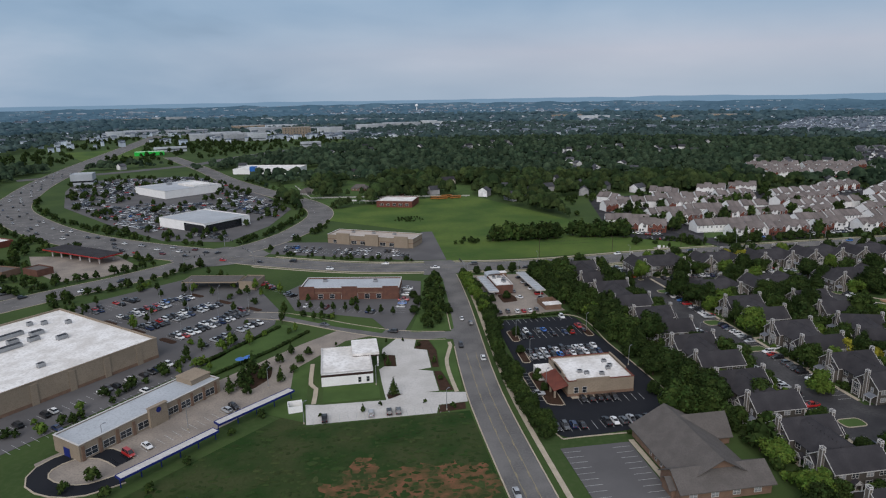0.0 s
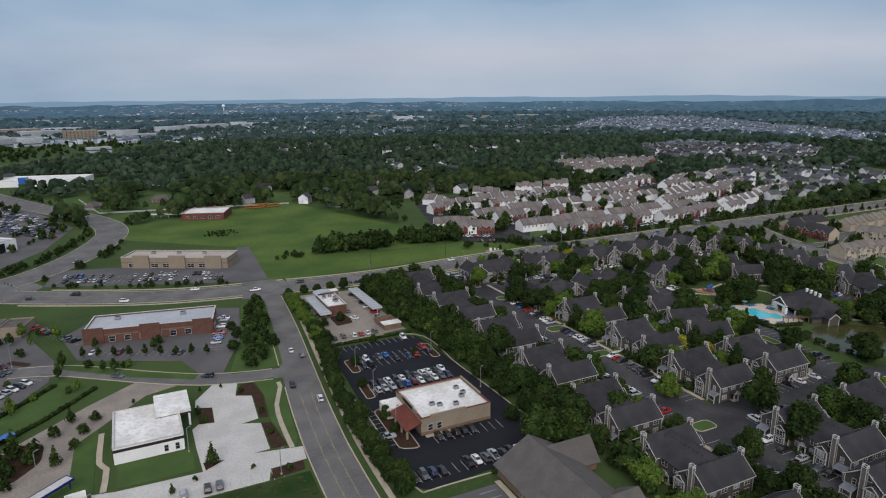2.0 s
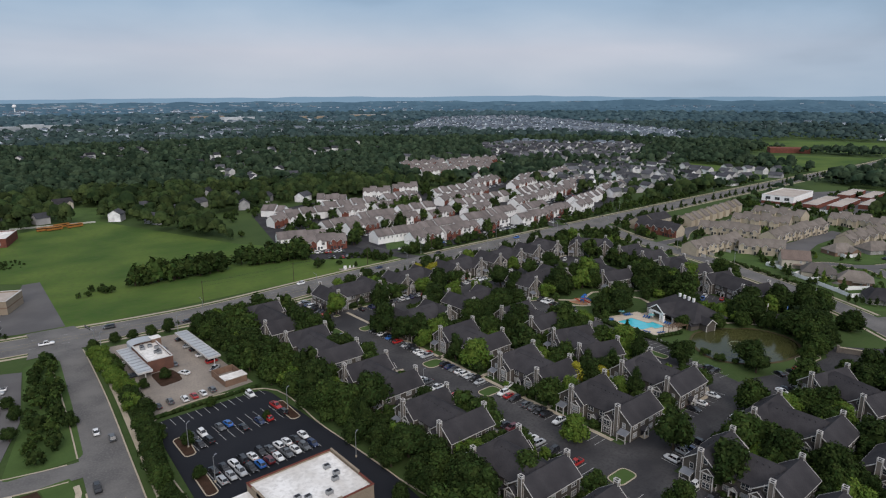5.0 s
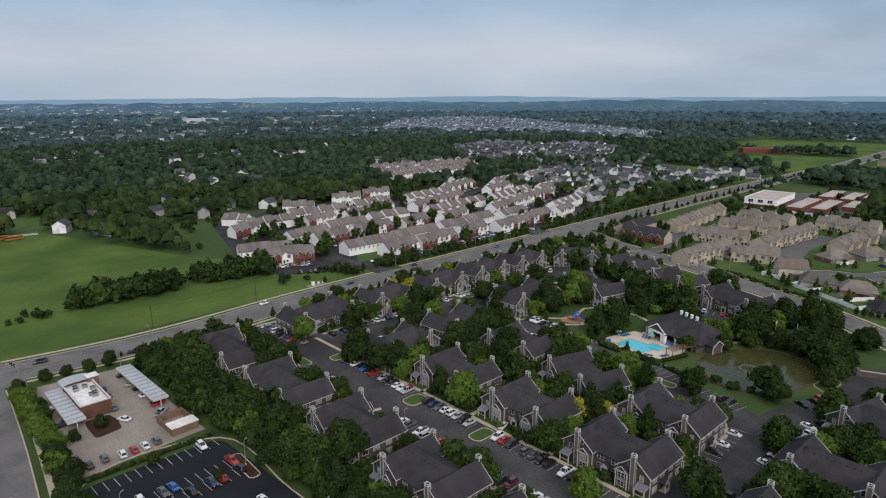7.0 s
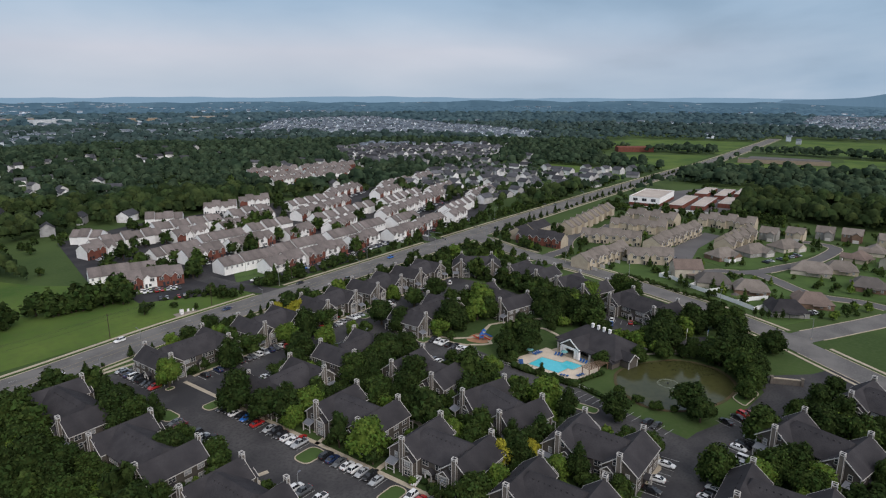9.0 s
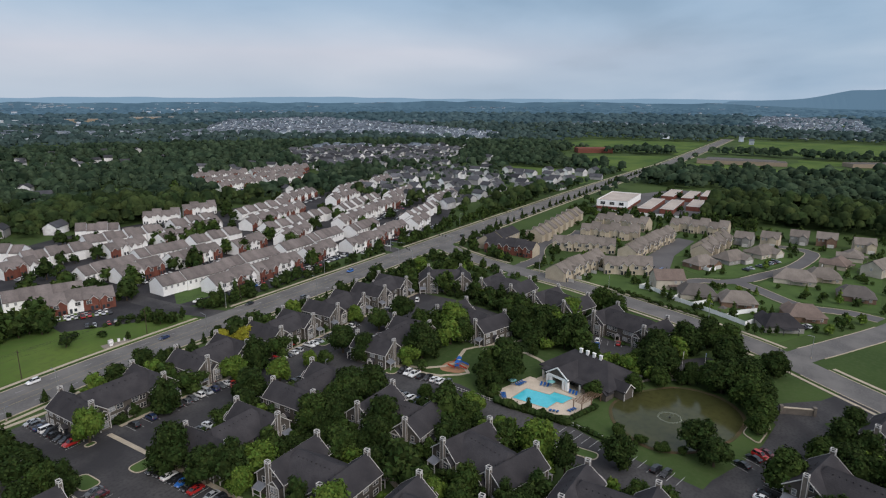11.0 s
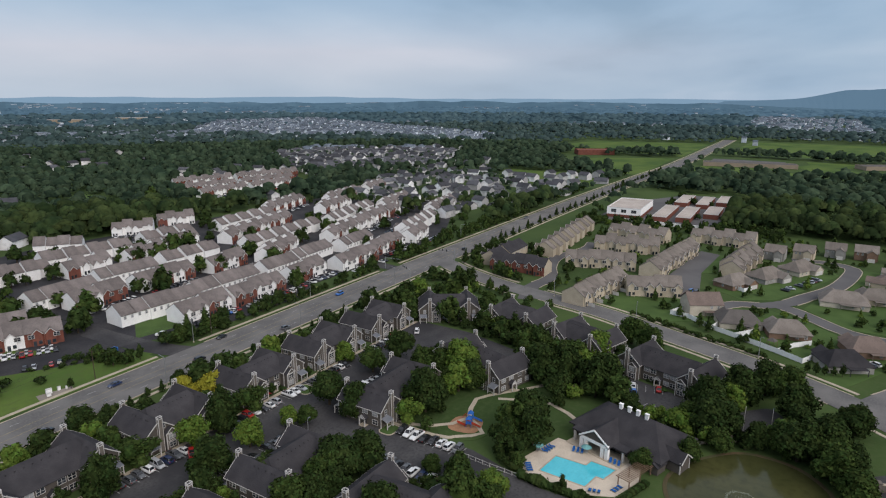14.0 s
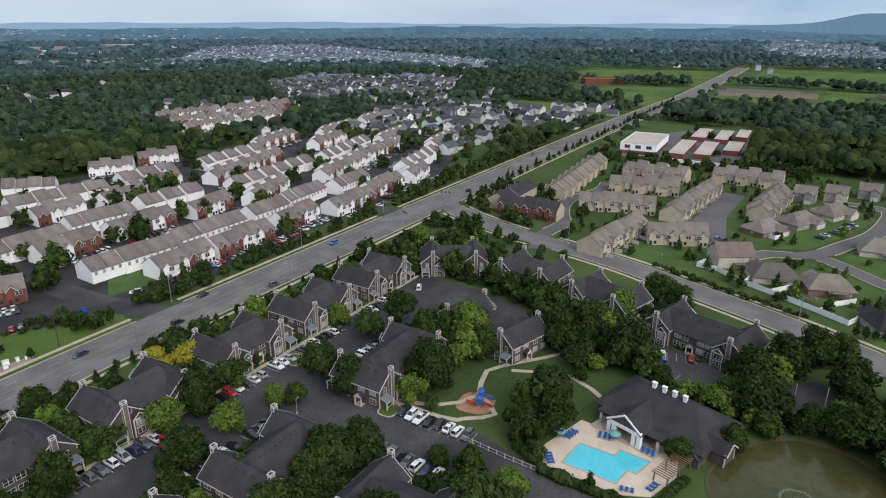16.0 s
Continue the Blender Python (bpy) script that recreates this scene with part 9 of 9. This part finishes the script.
CLEAR = [rect(100, 60, 610, 386), rect(560, 345, 1640, 388), rect(186, 384, 545, 600), [(476, 650), (606, 636), (690, 728), (600, 766), (522, 784)], [(380, 100), (600, 100), (600, 320), (380, 330)], [(584, 236), (790, 236), (790, 340), (584, 345)], [(-400, 380), (60, 380), (60, 470), (-20, 540), (-60, 640), (-220, 980), (-420, 1000)],
         [(108, 92), (300, 92), (395, 350), (108, 350)], rect(-300, -100, 108, 380), [(-190, 830), (-30, 830), (-30, 950), (-190, 950)], [(-620, 1100), (-420, 1000), (-300, 1040), (-220, 1040), (-130, 1140), (-20, 1290), (20, 1460), (0, 1790), (-640, 1860)]]
HAMLETS = [[(540, 400), (800, 392), (900, 395), (820, 500), (815, 612), (735, 632), (630, 600), (560, 540)], [(690, 690), (740, 672), (880, 632), (1040, 715), (1075, 800), (960, 975), (820, 925), (700, 756)],
           [(1080, 1370), (1250, 1000), (1262, 790), (1480, 870), (1930, 1880), (1560, 1960), (1070, 1480), (940, 1730)], [(1880, 105), (2020, 330), (2380, 440), (3100, 470), (2950, 110)]]
for pts in CLEAR:
    block(pts)
FIELDS = [[(985, 505), (1110, 389), (1158, 392), (1146, 470), (1100, 545), (1040, 545)], [(1205, 600), (1200, 490), (1212, 398), (1500, 402), (1470, 640), (1240, 650)], rect(1080, 490, 1196, 560), [(955, 340), (965, 200), (1010, 120), (1120, 70), (1200, 60), (1226, 345)],
          [(1262, 345), (1250, 110), (1300, 60), (1640, 50), (1640, 345)], [(960, 446), (900, 372), (1060, 372), (1010, 430)], [(864, 532), (862, 426), (773, 398), (802, 498)]]
for pts in FIELDS:
    block(pts)
wood_rng = random.Random(3)


def clear_of_all(x, y):
    """Which of many places no outline covers."""
    ok = np.ones(len(x), bool)
    for x0, y0, x1, y1, pts in KEEP_OUT:
        near = np.nonzero(ok & (x >= x0) & (x <= x1) & (y >= y0) & (y <= y1))[0]
        if len(near):
            ok[near[within(x[near], y[near], pts)]] = False
    return ok


def within(px, py, pts):
    hit = np.zeros(len(px), bool)
    for (xi, yi), (xj, yj) in zip(pts, pts[1:] + pts[:1]):
        if yi != yj:
            hit ^= ((yi > py) != (yj > py)) & (px < (xj - xi) * (py - yi) / (yj - yi) + xi)
    return hit


def triangles(shape):
    f = []
    for q in shape.f:
        f += [(q[0], q[i], q[i + 1]) for i in range(1, len(q) - 1)]
    return np.array(shape.v), np.array(f)


def dome(s, cx, cy, cz, a, h, seg, r):
    """A lumpy cap of foliage, open below."""
    n = len(s.v)
    s.v.append((cx, cy, cz + h))
    for k, (w, z) in enumerate(((0.78, 0.62), (1.0, -0.25))):
        o = r.uniform(0, 1)
        for j in range(seg):
            b, m = 2 * math.pi * (j + o) / seg, r.uniform(0.74, 1.22)
            s.v.append((cx + a * w * m * math.cos(b), cy + a * w * m * math.sin(b), cz + h * z * r.uniform(0.75, 1.2)))
    for j in range(seg):
        q = (j + 1) % seg
        s.f += [(n, n + 1 + j, n + 1 + q), (n + 1 + j, n + 1 + seg + j, n + 1 + seg + q, n + 1 + q)]
        s.s += [0, 0]


def wood_tree(seed, lobes, sprays, size, seg):
    """A woodland crown of radius about 1 and height about 2."""
    r = random.Random(seed)
    s = Shape()
    for i in range(lobes):
        a, d = 2 * math.pi * i / max(1, lobes - 1) + r.uniform(-.5, .5), (0.0 if i == 0 else r.uniform(0.45, 0.65))
        x, y, z = d * math.cos(a), d * math.sin(a), 1.25 if i == 0 else r.uniform(0.75, 1.25)
        w = 0.78 if i == 0 else r.uniform(0.42, 0.58)
        dome(s, x, y, z, w, w * r.uniform(0.75, 1.0), seg, r)
        leaves(s, x, y, z, w * 1.05, w * 1.05, w * 0.95, sprays, size, r)
    return triangles(s)


def woods(name, r_in, r_out, step, size, protos, material, label, gaps=0.05, flat=1.0, kind="stuff"):
    """Woodland between two distances, kept off everything else that has been laid out."""
    g = np.random.RandomState(int(r_in))
    n = int(r_out / step) + 2
    i, j = np.meshgrid(np.arange(-n, n + 1), np.arange(-n, n + 1))
    x = EYE_X + (i.ravel() + g.uniform(-.5, .5, i.size)) * step
    y = EYE_Y + (j.ravel() + g.uniform(-.5, .5, i.size)) * step
    d, a = np.hypot(x - EYE_X, y - EYE_Y), np.degrees(np.arctan2(x - EYE_X, y - EYE_Y))
    k = (d > r_in) & (d < r_out) & (a > -47) & (a < 107) & (g.uniform(0, 1, x.size) > gaps)
    x, y = x[k], y[k]
    ham = np.zeros(x.size, bool)
    for h in HAMLETS:
        ham |= within(x, y, h)
    k = clear_of_all(x, y) & ~(ham & (g.uniform(0, 1, x.size) < 0.55))
    x, y, ham = x[k], y[k], ham[k]
    stand = np.array([noise.noise((p / 110, q / 110, 3)) for p, q in zip(x, y)])
    r = size * (0.5 + 1.0 * g.uniform(0, 1, x.size) ** 1.4) * np.where(ham, 0.55, 1.0) * (1 + 0.25 * stand)
    tall = (r * g.uniform(0.75, 1.1, x.size) + 1.6) * flat
    turn, pick_one = g.uniform(0, 2 * math.pi, x.size), g.randint(0, len(protos), x.size)
    vs, fs, base = [], [], 0
    for q, (pv, pf) in enumerate(protos):
        m = np.nonzero(pick_one == q)[0]
        c, s = np.cos(turn[m])[:, None], np.sin(turn[m])[:, None]
        px, py, pz = pv[:, 0][None], pv[:, 1][None], pv[:, 2][None]
        v = np.stack([x[m][:, None] + r[m][:, None] * (px * c - py * s), y[m][:, None] + r[m][:, None] * (px * s + py * c), tall[m][:, None] * pz], -1)
        fs.append((pf[None] + (base + np.arange(len(m)) * len(pv))[:, None, None]).reshape(-1, 3))
        vs.append(v.reshape(-1, 3))
        base += len(m) * len(pv)
    v, f = np.concatenate(vs), np.concatenate(fs)
    me = bpy.data.meshes.new(name)
    me.vertices.add(len(v))
    me.vertices.foreach_set("co", v.astype(np.float32).ravel())
    me.loops.add(len(f) * 3)
    me.loops.foreach_set("vertex_index", f.astype(np.int32).ravel())
    me.polygons.add(len(f))
    me.polygons.foreach_set("loop_start", (np.arange(len(f)) * 3).astype(np.int32))
    me.materials.append(material)
    me.update(calc_edges=True)
    return thing(name, me, label, "woods", kind=kind)


WOOD_HOUSES = []
wh = random.Random(23)
for i in range(3400):
    a, r = radians(wh.uniform(-38, 60)), wh.uniform(330, 1250)
    x, y = EYE_X + r * math.sin(a), EYE_Y + r * math.cos(a)
    if noise.noise((x / 140, y / 140, 9)) > 0.14 and y > 430 and free(x, y, 9) and all((x - p[0]) ** 2 + (y - p[1]) ** 2 > 30 ** 2 for p in WOOD_HOUSES):
        turn = wh.uniform(0, 3.14)
        WOOD_HOUSES.append((x, y, turn, wh.uniform(10, 17), wh.uniform(8, 10), wh.choice((3.6, 5.6, 6.2))))
        way = Vector((EYE_X + 90 - x, EYE_Y + 60 - y)).normalized()
        block([(x + way.x * u - way.y * v, y + way.y * u + way.x * v) for u, v in ((-7, -8), (-7, 8), (6 + r * 0.05, 10), (6 + r * 0.05, -10))])
woods("near_woods", 240, 660, 7.6, 5.7, [wood_tree(60 + i, 5, 11, 0.12, 6) for i in range(6)], WOOD_NEAR, "dense dark green broadleaf woods", 0.08)
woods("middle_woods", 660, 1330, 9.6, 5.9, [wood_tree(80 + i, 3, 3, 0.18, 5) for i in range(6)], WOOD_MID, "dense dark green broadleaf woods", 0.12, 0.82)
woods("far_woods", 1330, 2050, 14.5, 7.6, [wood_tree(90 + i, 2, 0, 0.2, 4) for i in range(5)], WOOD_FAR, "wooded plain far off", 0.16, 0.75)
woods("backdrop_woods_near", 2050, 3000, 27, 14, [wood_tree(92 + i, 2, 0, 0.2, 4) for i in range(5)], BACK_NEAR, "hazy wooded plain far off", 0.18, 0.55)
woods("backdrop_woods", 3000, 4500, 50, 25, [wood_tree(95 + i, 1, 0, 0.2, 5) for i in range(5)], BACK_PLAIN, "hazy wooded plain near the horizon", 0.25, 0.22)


def canopy_sheet(name, r0, r1, step0, step1, material, label):
    """A closed, uneven leaf canopy seen from far off."""
    s = Shape()
    r, rows = r0, []
    while r < r1:
        k = step0 + (step1 - step0) * (r - r0) / (r1 - r0)
        rows.append((r, k))
        r += k
    prev = None
    for r, k in rows:
        n = int(r * radians(152) / k)
        row = []
        for i in range(n + 1):
            a = radians(-46 + 152 * (i + wood_rng.uniform(-.3, .3)) / n)
            x, y = EYE_X + r * math.sin(a), EYE_Y + r * math.cos(a)
            h = 1 + wood_rng.uniform(0, 5) + 3 * noise.noise((x / 260, y / 260, 1))
            if not free(x, y) or any(inside(x, y, q) for q in HAMLETS) and wood_rng.random() < 0.7:
                h = -4
            row.append((x, y, h))
        base = len(s.v)
        s.v += row
        if prev is not None:
            p0, pn = prev
            i = j = 0
            while i < pn - 1 or j < n:
                if j == n or (i < pn - 1 and (i + 1) / (pn - 1) < (j + 1) / n):
                    s.f.append((p0 + i, base + j, p0 + i + 1))
                    i += 1
                else:
                    s.f.append((p0 + i, base + j, base + j + 1))
                    j += 1
                s.s.append(0)
        prev = (base, n + 1)
    return thing(name, s.mesh(name, material), label, "woods", kind="stuff")


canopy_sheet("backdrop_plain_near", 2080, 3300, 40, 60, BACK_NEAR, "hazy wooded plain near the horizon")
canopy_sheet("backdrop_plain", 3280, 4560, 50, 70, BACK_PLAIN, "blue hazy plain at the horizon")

# ---- houses among the trees, far off ----
fh = random.Random(17)
PALE_HOUSES = mat("mixed_house_walls", (0.66, 0.65, 0.65), (0.38, 0.37, 0.37), 0.03, 0.3, 0.85, island=0.5)
MIXED_ROOFS = mat("mixed_shingle_roofs", (0.085, 0.086, 0.094), (0.045, 0.046, 0.052), 0.01, 0.2, 0.9, island=0.5)


def far_houses(name, spots, label, walls=None, roofs=None):
    s = Shape()
    for x, y, a, w, d, e in spots:
        t = Shape().house((-w / 2, 0), (w / 2, 0), d / 2, 0, e, e + d * 0.33, 0).roof((-w / 2 - .4, 0), (w / 2 + .4, 0), d / 2, e + .05, e + d * 0.33 + .1, 0.5, 0.2, 1)
        c, q = math.cos(a), math.sin(a)
        n = len(s.v)
        s.v += [(x + px * c - py * q, y + px * q + py * c, pz) for px, py, pz in t.v]
        s.f += [tuple(n + i for i in f) for f in t.f]
        s.s += t.s
    return thing(name, s.mesh(name, walls or PALE_HOUSES, roofs or MIXED_ROOFS), label, "houses", kind="stuff")


spots = []
for pts, step, size, lift in ((HAMLETS[0], 24, 12.5, 0.5), (HAMLETS[1], 16.5, 12, 1.5), (HAMLETS[2], 22, 13, 3), (HAMLETS[3], 25, 13, 3)):
    xs, ys = [p[0] for p in pts], [p[1] for p in pts]
    y = min(ys)
    while y < max(ys):
        x = min(xs)
        row_a = fh.uniform(-0.3, 0.3)
        while x < max(xs):
            px, py = x + fh.uniform(-6, 6), y + fh.uniform(-6, 6)
            if inside(px, py, pts) and fh.random() < 0.85 and not any(x0 <= px <= x1 and y0 <= py <= y1 for x0, y0, x1, y1, q in KEEP_OUT[:140] if q is not pts and len(q) == 4 and inside(px, py, q)):
                spots.append((px, py, row_a + fh.choice((0, 1.57)) + fh.uniform(-.15, .15), size * fh.uniform(0.8, 1.2), size * 0.75, fh.choice((3, 5.5)) + lift))
            x += step
        y += step
near_spots = [q for q in spots if math.hypot(q[0] - EYE_X, q[1] - EYE_Y) < 1200]
far_houses("far_houses", near_spots, "pale houses with grey roofs among trees")
# Bluer walls and roofs: haze is put into the colour of distant houses.
FAR_WALLS = mat("haze_tinted_house_walls", (0.62, 0.66, 0.71), (0.36, 0.41, 0.47), 0.03, 0.3, 0.85, island=0.4)
FAR_ROOFS = mat("haze_tinted_house_roofs", (0.13, 0.150, 0.178), (0.085, 0.102, 0.125), 0.01, 0.2, 0.9, island=0.4)
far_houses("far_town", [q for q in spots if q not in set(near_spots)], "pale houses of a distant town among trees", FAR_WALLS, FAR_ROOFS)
far_houses("wood_houses", WOOD_HOUSES, "scattered houses in the woods")
spots = []
for i in range(150):
    a, r = radians(fh.choice((fh.uniform(-40, 20), fh.uniform(-40, 100), fh.uniform(-20, 45)))), 1500 * (2.9 ** fh.random())
    wide, deep, k = fh.uniform(40, 160), fh.uniform(10, 60), fh.uniform(3.0, 5.5) * (1 + r / 4500)
    for j in range(int(fh.uniform(4, 26))):
        b, q = a + fh.gauss(0, wide) / r, r + fh.gauss(0, deep)
        spots.append((EYE_X + q * math.sin(b), EYE_Y + q * math.cos(b), fh.uniform(-.4, .4) - b, k * fh.uniform(1.2, 3.0), k * fh.uniform(0.8, 1.3), 8 + fh.uniform(0, 3)))
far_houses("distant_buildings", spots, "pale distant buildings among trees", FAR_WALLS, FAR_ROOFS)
specks = Shape()
for i in range(230):      # long sheds and roofs near the horizon
    a0, u = radians(fh.choice((fh.uniform(-42, 40), fh.uniform(-42, 100), fh.gauss(5, 14)))), fh.random() ** 1.5
    for j in range(int(fh.uniform(1, 7))):
        a, v = a0 + fh.gauss(0, 0.012), min(0.93, max(0.0, u + fh.gauss(0, 0.03)))
        d, z, w = 4500 + 200 * v, 40 * v, fh.uniform(8, 34)
        cx, cy = EYE_X + d * math.sin(a), EYE_Y + d * math.cos(a)
        specks.slab(turned(cx, cy, -math.degrees(a), rect(-w / 2, -5, w / 2, 5)), z - 2, z + fh.uniform(3, 5.5))
# The grey-blue wall colour carries the haze over these specks.
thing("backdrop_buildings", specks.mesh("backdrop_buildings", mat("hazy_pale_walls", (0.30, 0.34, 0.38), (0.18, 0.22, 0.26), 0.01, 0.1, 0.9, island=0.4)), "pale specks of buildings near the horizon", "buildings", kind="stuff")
wt = new("water_tower", None)
wt.matrix_basis = pose(470, 3900, 0) @ Matrix.Diagonal((0.7, 0.7, 0.9, 1))
tagged(wt, "pale water tower far off", "water tower")
part("tank", ball(Shape(), 0, 0, 42, 14, 14, 10, 0.0, rings=6, seg=12).mesh("tank", WHITE_WALL), wt)
part("leg", Shape().tube(0, 0, 0, 36, 4, 3, 8).mesh("leg", WHITE_WALL), wt)

# ---- hills on the horizon ----
HILL_FROM, HILL_HIGH = 78, 84
HILL = bpy.data.materials.new("haze_glow_hills")
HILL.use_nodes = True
# Emission paints blue haze over the hills; they are no light source.
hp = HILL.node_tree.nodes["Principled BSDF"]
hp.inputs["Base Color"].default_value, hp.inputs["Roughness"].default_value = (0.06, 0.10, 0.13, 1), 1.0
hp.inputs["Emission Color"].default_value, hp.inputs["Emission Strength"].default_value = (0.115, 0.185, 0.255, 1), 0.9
hills = Shape()
n = 260
tops = []
for i in range(n + 1):
    deg = -60 + 180 * i / n
    a = radians(deg)
    h = 62 + 9 * noise.noise((deg / 9, 0, 2)) + 5 * noise.noise((deg / 2.6, 5, 2))
    h += 6 * math.exp(-((deg - 24) / 9) ** 2) + 9 * math.exp(-((deg - 45) / 6) ** 2)
    tops.append((a, max(h, 50)))
for (a, h), (b, g) in zip(tops, tops[1:]):
    p = [(EYE_X + 4560 * math.sin(v), EYE_Y + 4560 * math.cos(v)) for v in (a, b)]
    q = [(EYE_X + 4740 * math.sin(v), EYE_Y + 4740 * math.cos(v)) for v in (a, b)]
    hills.poly([(*p[1], -2), (*p[0], -2), (*q[0], h), (*q[1], g)])
# Tilted sheet added to carry the haze-coloured plain on to the horizon.
rise = Shape()
for i in range(n):
    va, vb = (radians(-60 + 180 * j / n) for j in (i, i + 1))
    za, zb = (45 + 4 * noise.noise((v * 30, 1, 7)) for v in (va, vb))
    rise.poly([(EYE_X + 4500 * math.sin(vb), EYE_Y + 4500 * math.cos(vb), -2), (EYE_X + 4500 * math.sin(va), EYE_Y + 4500 * math.cos(va), -2), (EYE_X + 4700 * math.sin(va), EYE_Y + 4700 * math.cos(va), za), (EYE_X + 4700 * math.sin(vb), EYE_Y + 4700 * math.cos(vb), zb)])
far_hill = Shape()
for i in range(60):
    ends = []
    for j in (i, i + 1):
        deg = HILL_FROM + j * 0.5
        k = min(1.0, max(0.0, (deg - HILL_FROM) / 7)) * 0.22 + 0.78 / (1 + math.exp(-(deg - HILL_FROM - 9.5) / 0.8))
        ends.append((radians(deg), 46 + HILL_HIGH * k * (1 + 0.06 * noise.noise((deg / 1.3, 4, 4)))))
    (va, za), (vb, zb) = ends
    far_hill.poly([(EYE_X + 4545 * math.sin(vb), EYE_Y + 4545 * math.cos(vb), -2), (EYE_X + 4545 * math.sin(va), EYE_Y + 4545 * math.cos(va), -2), (EYE_X + 4715 * math.sin(va), EYE_Y + 4715 * math.cos(va), za), (EYE_X + 4715 * math.sin(vb), EYE_Y + 4715 * math.cos(vb), zb)])
# The flat-topped hill gets a deeper haze colour, also as emission.
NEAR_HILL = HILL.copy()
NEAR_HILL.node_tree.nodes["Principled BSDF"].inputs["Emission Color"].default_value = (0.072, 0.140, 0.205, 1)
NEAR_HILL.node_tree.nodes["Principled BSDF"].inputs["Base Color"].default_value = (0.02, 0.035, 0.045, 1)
thing("hill_backdrop", far_hill.mesh("hill_backdrop", NEAR_HILL), "flat-topped wooded hill on the horizon, blue with painted haze", "hill", kind="structure")
thing("plain_backdrop", rise.mesh("plain_backdrop", BACK_PLAIN), "tilted backdrop of the plain before the hills, blue with painted haze", "backdrop", kind="structure")
thing("hills_backdrop", hills.mesh("hills_backdrop", HILL), "low hills along the horizon under painted blue haze", "hills", kind="structure")

# ---- tufts on the rough bank and hedges ----
tuft = Shape()
for i in range(3600):
    x, y = pick.uniform(-110, 37), pick.uniform(100, 188)
    if inside(x, y, [(-160, 60), (-62, 158), (-18, 198), (-16, 186), (37, 187), (38, 60)]):
        r = pick.uniform(0.25, 0.9) * (1.6 if pick.random() < 0.1 else 1)
        ball(tuft, x, y, -0.03, r * pick.uniform(0.7, 1.8), r * pick.uniform(0.6, 1.2), r * 0.2, 0.5, rings=3, seg=6, r=pick)
thing("weeds", tuft.mesh("weeds", mat("weed_foliage", (0.020, 0.045, 0.011), (0.044, 0.056, 0.020), 0.06, 1.0, 0.95, 0.3, c=(0.028, 0.042, 0.014), island=0.22)), "tufts of weeds on the rough grass bank", "weeds", kind="stuff")
hedge = Shape()
for a, b, r in (((246.5, 206), (247.5, 232), 1.5), ((243, 190), (247, 204), 0.9), ((250, 206), (262, 202), 1.0), ((103, 272), (66, 271.5), 0.8), ((-60, 224), (-32, 253), 0.8), ((-32, 253), (-18, 272), 0.8), ((-57, 246), (-31, 281), 0.9), ((79.6, 130), (79.8, 126), 0.6), ((83, 164.5), (106, 165), 0.8), ((250, 234), (258, 238), 1.4)):
    p, q = Vector(a), Vector(b)
    n = int((q - p).length / (r * 0.9)) + 1
    for i in range(n):
        c = p.lerp(q, i / n)
        rr = r * pick.uniform(0.8, 1.2)
        ball(hedge, c.x, c.y, rr * 0.6, rr, rr, rr * 0.8, 0.2, r=pick)
        leaves(hedge, c.x, c.y, rr * 0.6, rr, rr, rr * 0.8, 26, rr * 0.2, pick)
for x, y, s, a in APTS:
    for k in range(7):
        px, py = turned(x, y, a, [(pick.choice((-1, 1)) * pick.uniform(5.8, 10.2), pick.uniform(-s / 2 + 5, s / 2 - 5))])[0]
        rr = pick.uniform(0.6, 1.2)
        ball(hedge, px, py, rr * 0.5, rr, rr, rr * 0.75, 0.2, r=pick)
        leaves(hedge, px, py, rr * 0.5, rr, rr, rr * 0.75, 24, rr * 0.2, pick)
thing("hedges", hedge.mesh("hedges", LEAF["dark"]), "dark green hedges and foundation shrubs", "hedges", kind="stuff")

# ---- joined trees and cars farther off ----
for tone, sh in FAR_TREES.items():
    if sh.f:
        thing(tone + "_trees", sh.mesh(tone + "_trees", LEAF[tone]), TONE_WORDS[tone] + " leafy trees standing farther off", "trees", kind="stuff")
thing("tree_trunks", FAR_TRUNKS.mesh("tree_trunks", BARK), "brown trunks of the trees farther off", "trunks", kind="stuff")
thing("far_cars", FAR_CARS.mesh("far_cars", *[p[0] for p in PAINTS.values()], CAR_GLASS), "many parked cars in the lots farther off", "cars", kind="stuff")
